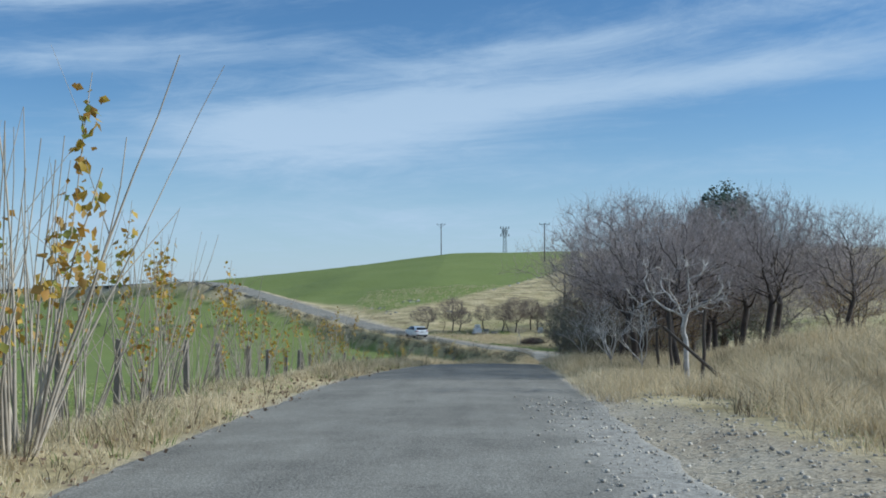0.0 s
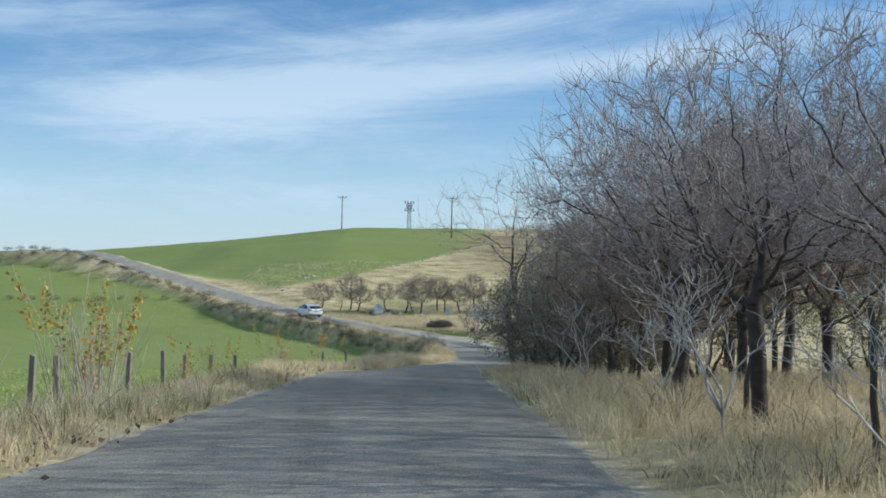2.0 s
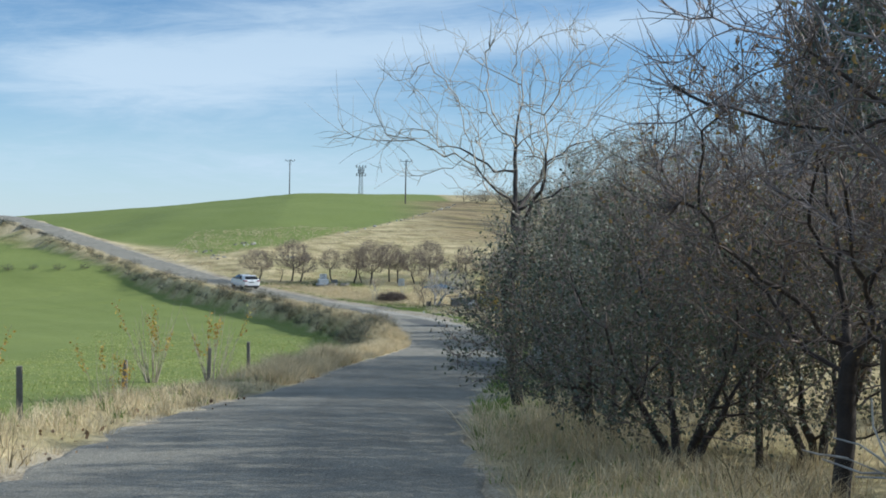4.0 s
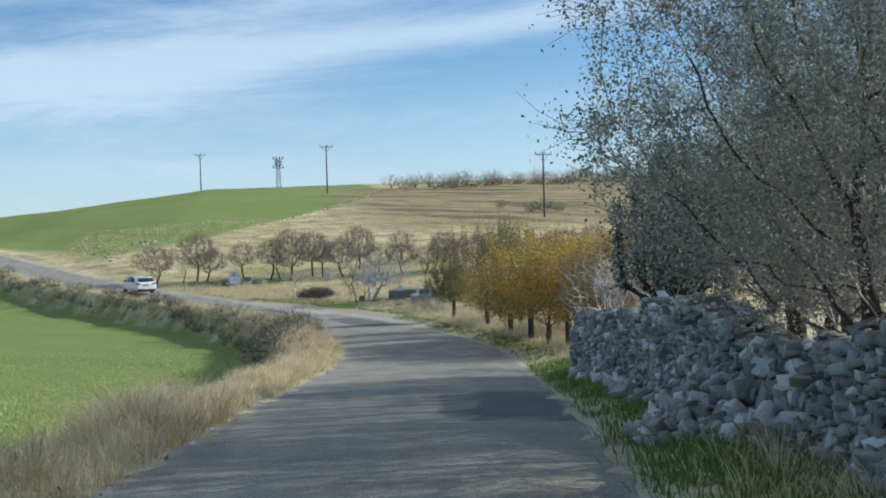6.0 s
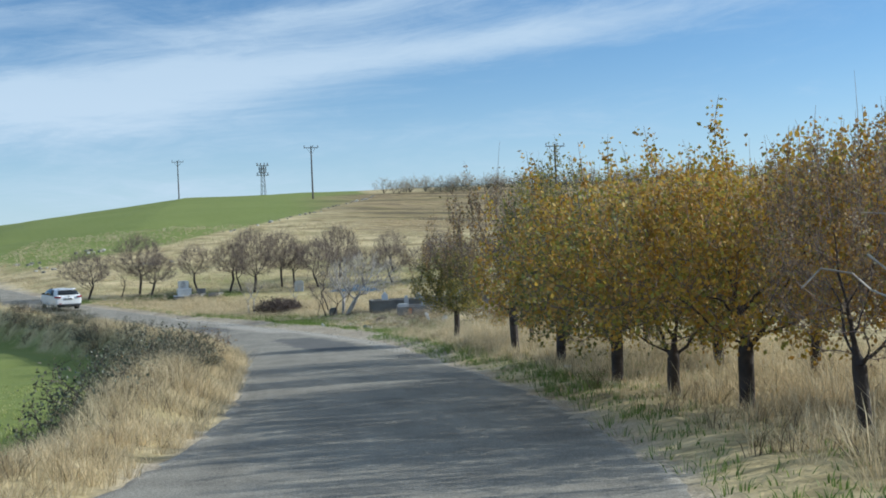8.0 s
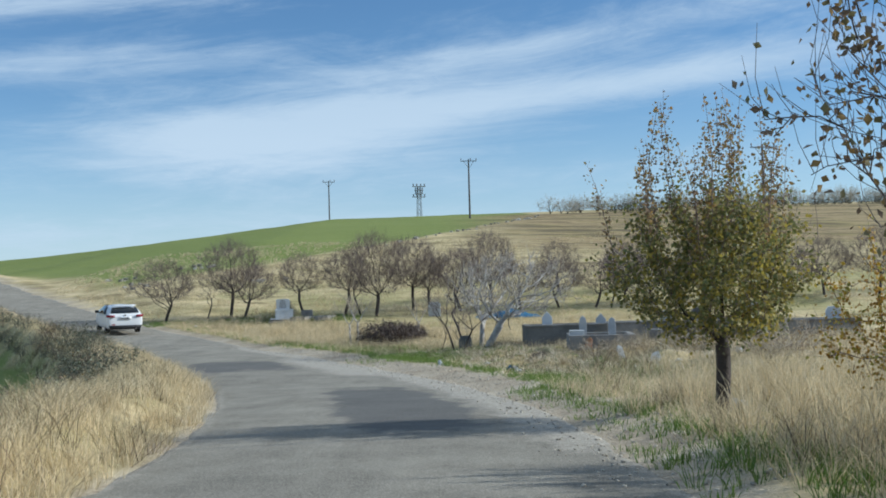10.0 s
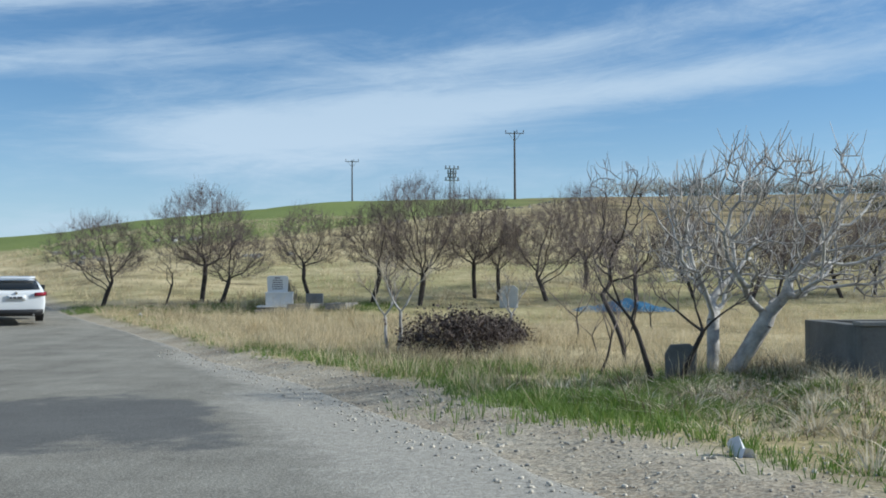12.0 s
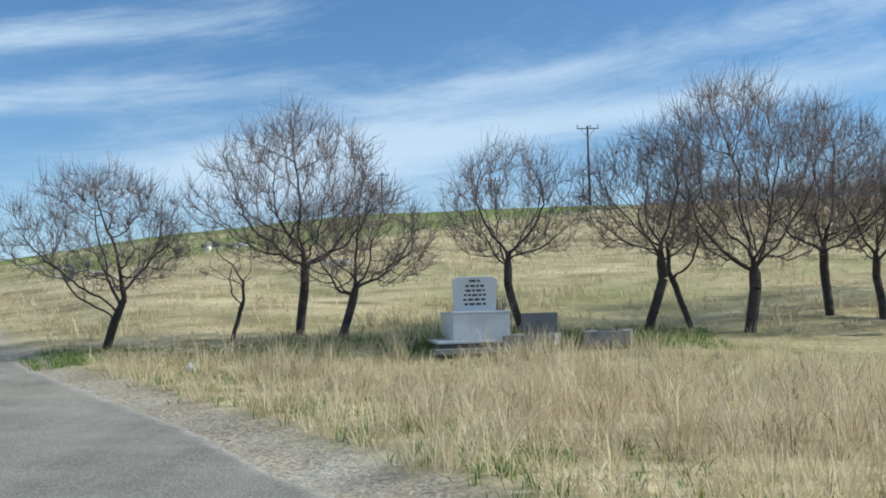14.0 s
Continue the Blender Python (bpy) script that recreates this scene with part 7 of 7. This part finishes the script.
# ---- the white car ahead ----
def build_car():
    # rear bumper's middle at the origin, the nose towards +y
    x0, y0, az = -8.68, 149.4, -25.0
    idx = at_y(y0 + 2.2)
    g = LINE[idx, 2] + 0.02
    car = thing("car", "white compact saloon car with red tail lamps on the road", "car", (x0, y0, g), turn=-az)
    slope = math.degrees(math.atan2(LINE[at_y(y0 + 4), 2] - LINE[at_y(y0), 2], 4))
    car.matrix_basis = pose(x0, y0, g, slope * 0.8, 0, -az)
    # cross-sections from tail to nose: y, half width at the sill, at the waist, at the roof, heights of sill, waist, roof
    rows = [(0.00, 0.74, 0.80, 0.66, 0.42, 0.84, 0.96), (0.05, 0.82, 0.88, 0.72, 0.30, 0.92, 1.03), (0.18, 0.86, 0.90, 0.70, 0.22, 0.95, 1.11), (0.46, 0.88, 0.91, 0.62, 0.20, 0.97, 1.36),
            (0.80, 0.89, 0.91, 0.60, 0.20, 0.97, 1.45), (1.80, 0.89, 0.91, 0.59, 0.20, 0.95, 1.48), (2.45, 0.89, 0.91, 0.59, 0.20, 0.94, 1.46), (2.95, 0.89, 0.91, 0.60, 0.20, 0.93, 1.28),
            (3.45, 0.89, 0.90, 0.70, 0.20, 0.92, 1.00), (3.95, 0.87, 0.88, 0.72, 0.22, 0.84, 0.90), (4.25, 0.80, 0.80, 0.62, 0.28, 0.70, 0.80), (4.38, 0.66, 0.66, 0.5, 0.36, 0.56, 0.66)]
    v, f = [], []
    ring = 12
    for y, ws, ww, wr, zs, zw, zr in rows:
        half = [(ws * 0.92, zs), (ws, zs + 0.10), (ww, (zs + zw) / 2), (ww * 0.985, zw), ((ww + wr) / 2 + 0.01, (zw + zr) / 2 + 0.02), (wr, zr - 0.02)]
        sect = [(x, z) for x, z in half] + [(-x, z) for x, z in half[::-1]]
        v += [(x, y, z) for x, z in sect]
    for i in range(len(rows) - 1):
        for k in range(ring):
            a, b = i * ring + k, i * ring + (k + 1) % ring
            f.append((a, b, b + ring, a + ring))
    bm = bmesh.new()
    vs = [bm.verts.new(p) for p in v]
    for q in f:
        bm.faces.new([vs[i] for i in q])
    bm.faces.new(vs[:ring][::-1])
    bm.faces.new(vs[-ring:])
    bmesh.ops.recalc_face_normals(bm, faces=bm.faces[:])
    body = part("body", bm, M["paint"], car, shade=True)
    sub = body.modifiers.new("round", "SUBSURF")
    sub.levels = sub.render_levels = 2

    def panel(name, pts, mat, lift, label="", parent=car):
        """A thin curved panel through a grid of points, set proud of the body."""
        bm = bmesh.new()
        grid = [[bm.verts.new(p) for p in row] for row in pts]
        for a, b in zip(grid, grid[1:]):
            for i in range(len(a) - 1):
                bm.faces.new((a[i], a[i + 1], b[i + 1], b[i]))
        bmesh.ops.recalc_face_normals(bm, faces=bm.faces[:])
        ob = part(name, bm, M[mat], parent, label, shade=True)
        so = ob.modifiers.new("thick", "SOLIDIFY")
        so.thickness, so.offset = lift, 0.0
        return ob

    xs = np.linspace(-1, 1, 7)
    panel("rear_window", [[(x * w, y - 0.03 + 0.05 * x * x, z) for x in xs] for y, z, w in ((0.115, 1.07, 0.71), (0.245, 1.20, 0.67), (0.40, 1.335, 0.61))], "glass", 0.03, "dark tinted rear window")
    panel("rear_bumper", [[(x * w, y + 0.10 * x * x, z) for x in xs] for y, z, w in ((0.02, 0.24, 0.74), (-0.035, 0.34, 0.80), (-0.03, 0.44, 0.82))], "plastic", 0.05, "black lower rear bumper")
    panel("roof_spoiler", [[(x * 0.60, y + 0.05 * x * x, 1.425 + 0.018 * k) for x in xs] for k, y in enumerate((0.36, 0.46, 0.66))], "paint", 0.025)
    panel("plate_recess", [[(x * 0.29, -0.025, z) for x in xs] for z in (0.74, 0.89)], "paint", 0.03)
    plate = panel("number_plate", [[(x * 0.255, -0.05, z) for x in xs] for z in (0.765, 0.865)], "plate", 0.012)
    bar_x = -0.19
    for w in (0.06, 0.10, 0.14):
        part("plate_bar", box(w, 0.004, 0.06, (bar_x + w / 2, -0.06, 0.785)), M["ink"], plate, "dark bar")
        bar_x += w + 0.03
    part("badge", rod((0, -0.03, 0.955), (0, 0.03, 0.955), 0.04, 0.05, 16), M["chrome"], car, "small chrome badge")
    for s in (-1, 1):
        panel("tail_lamp", [[(s * x, y, z0 + up * (x - 0.54)) for x, y in ((0.54, -0.035), (0.64, -0.03), (0.75, -0.005), (0.84, 0.05), (0.915, 0.20))] for z0, up in ((0.86, 0.02), (0.92, 0.06), (0.97, 0.06))], "red_lens", 0.05, "red tail lamp")
        panel("side_window", [[(s * (0.915 + dx), y, z) for y, z, dx in row] for row in (((0.60, 1.0, 0), (1.5, 0.99, 0), (2.2, 0.98, 0), (3.2, 0.97, 0)), ((0.95, 1.2, -0.14), (1.6, 1.24, -0.15), (2.2, 1.24, -0.15), (2.85, 1.14, -0.09)), ((1.12, 1.34, -0.235), (1.7, 1.4, -0.265), (2.2, 1.39, -0.262), (2.55, 1.32, -0.22)))], "glass", 0.02, "dark side windows")
        mir = box(0.20, 0.12, 0.14, (s * 1.0, 2.72, 0.98))
        part("door_mirror", mir, M["plastic"], car, "black door mirror", bevel=0.03)
        for y in (0.95, 3.50):
            wheel = part("wheel", rod((s * 0.66, y, 0.315), (s * 0.885, y, 0.315), 0.315, 0.315, 28), M["tyre"], car, bevel=0.02)
            part("rim", rod((s * 0.82, y, 0.315), (s * 0.897, y, 0.315), 0.21, 0.19, 24), M["rim"], wheel, "silver alloy rim", bevel=0.01)
        part("exhaust" if s > 0 else "fog_reflector", rod((s * 0.52, -0.05, 0.27), (s * 0.52, 0.12, 0.27), 0.035, 0.035, 12) if s > 0 else box(0.16, 0.03, 0.05, (s * 0.60, -0.045, 0.46)), M["chrome"] if s > 0 else M["red_lens"], car)
    panel("windscreen", [[(x * w, y - 0.05 * x * x, z) for x in xs] for y, z, w in ((3.42, 1.0, 0.74), (3.05, 1.22, 0.66), (2.68, 1.385, 0.585))], "glass", 0.02, "windscreen")


build_car()
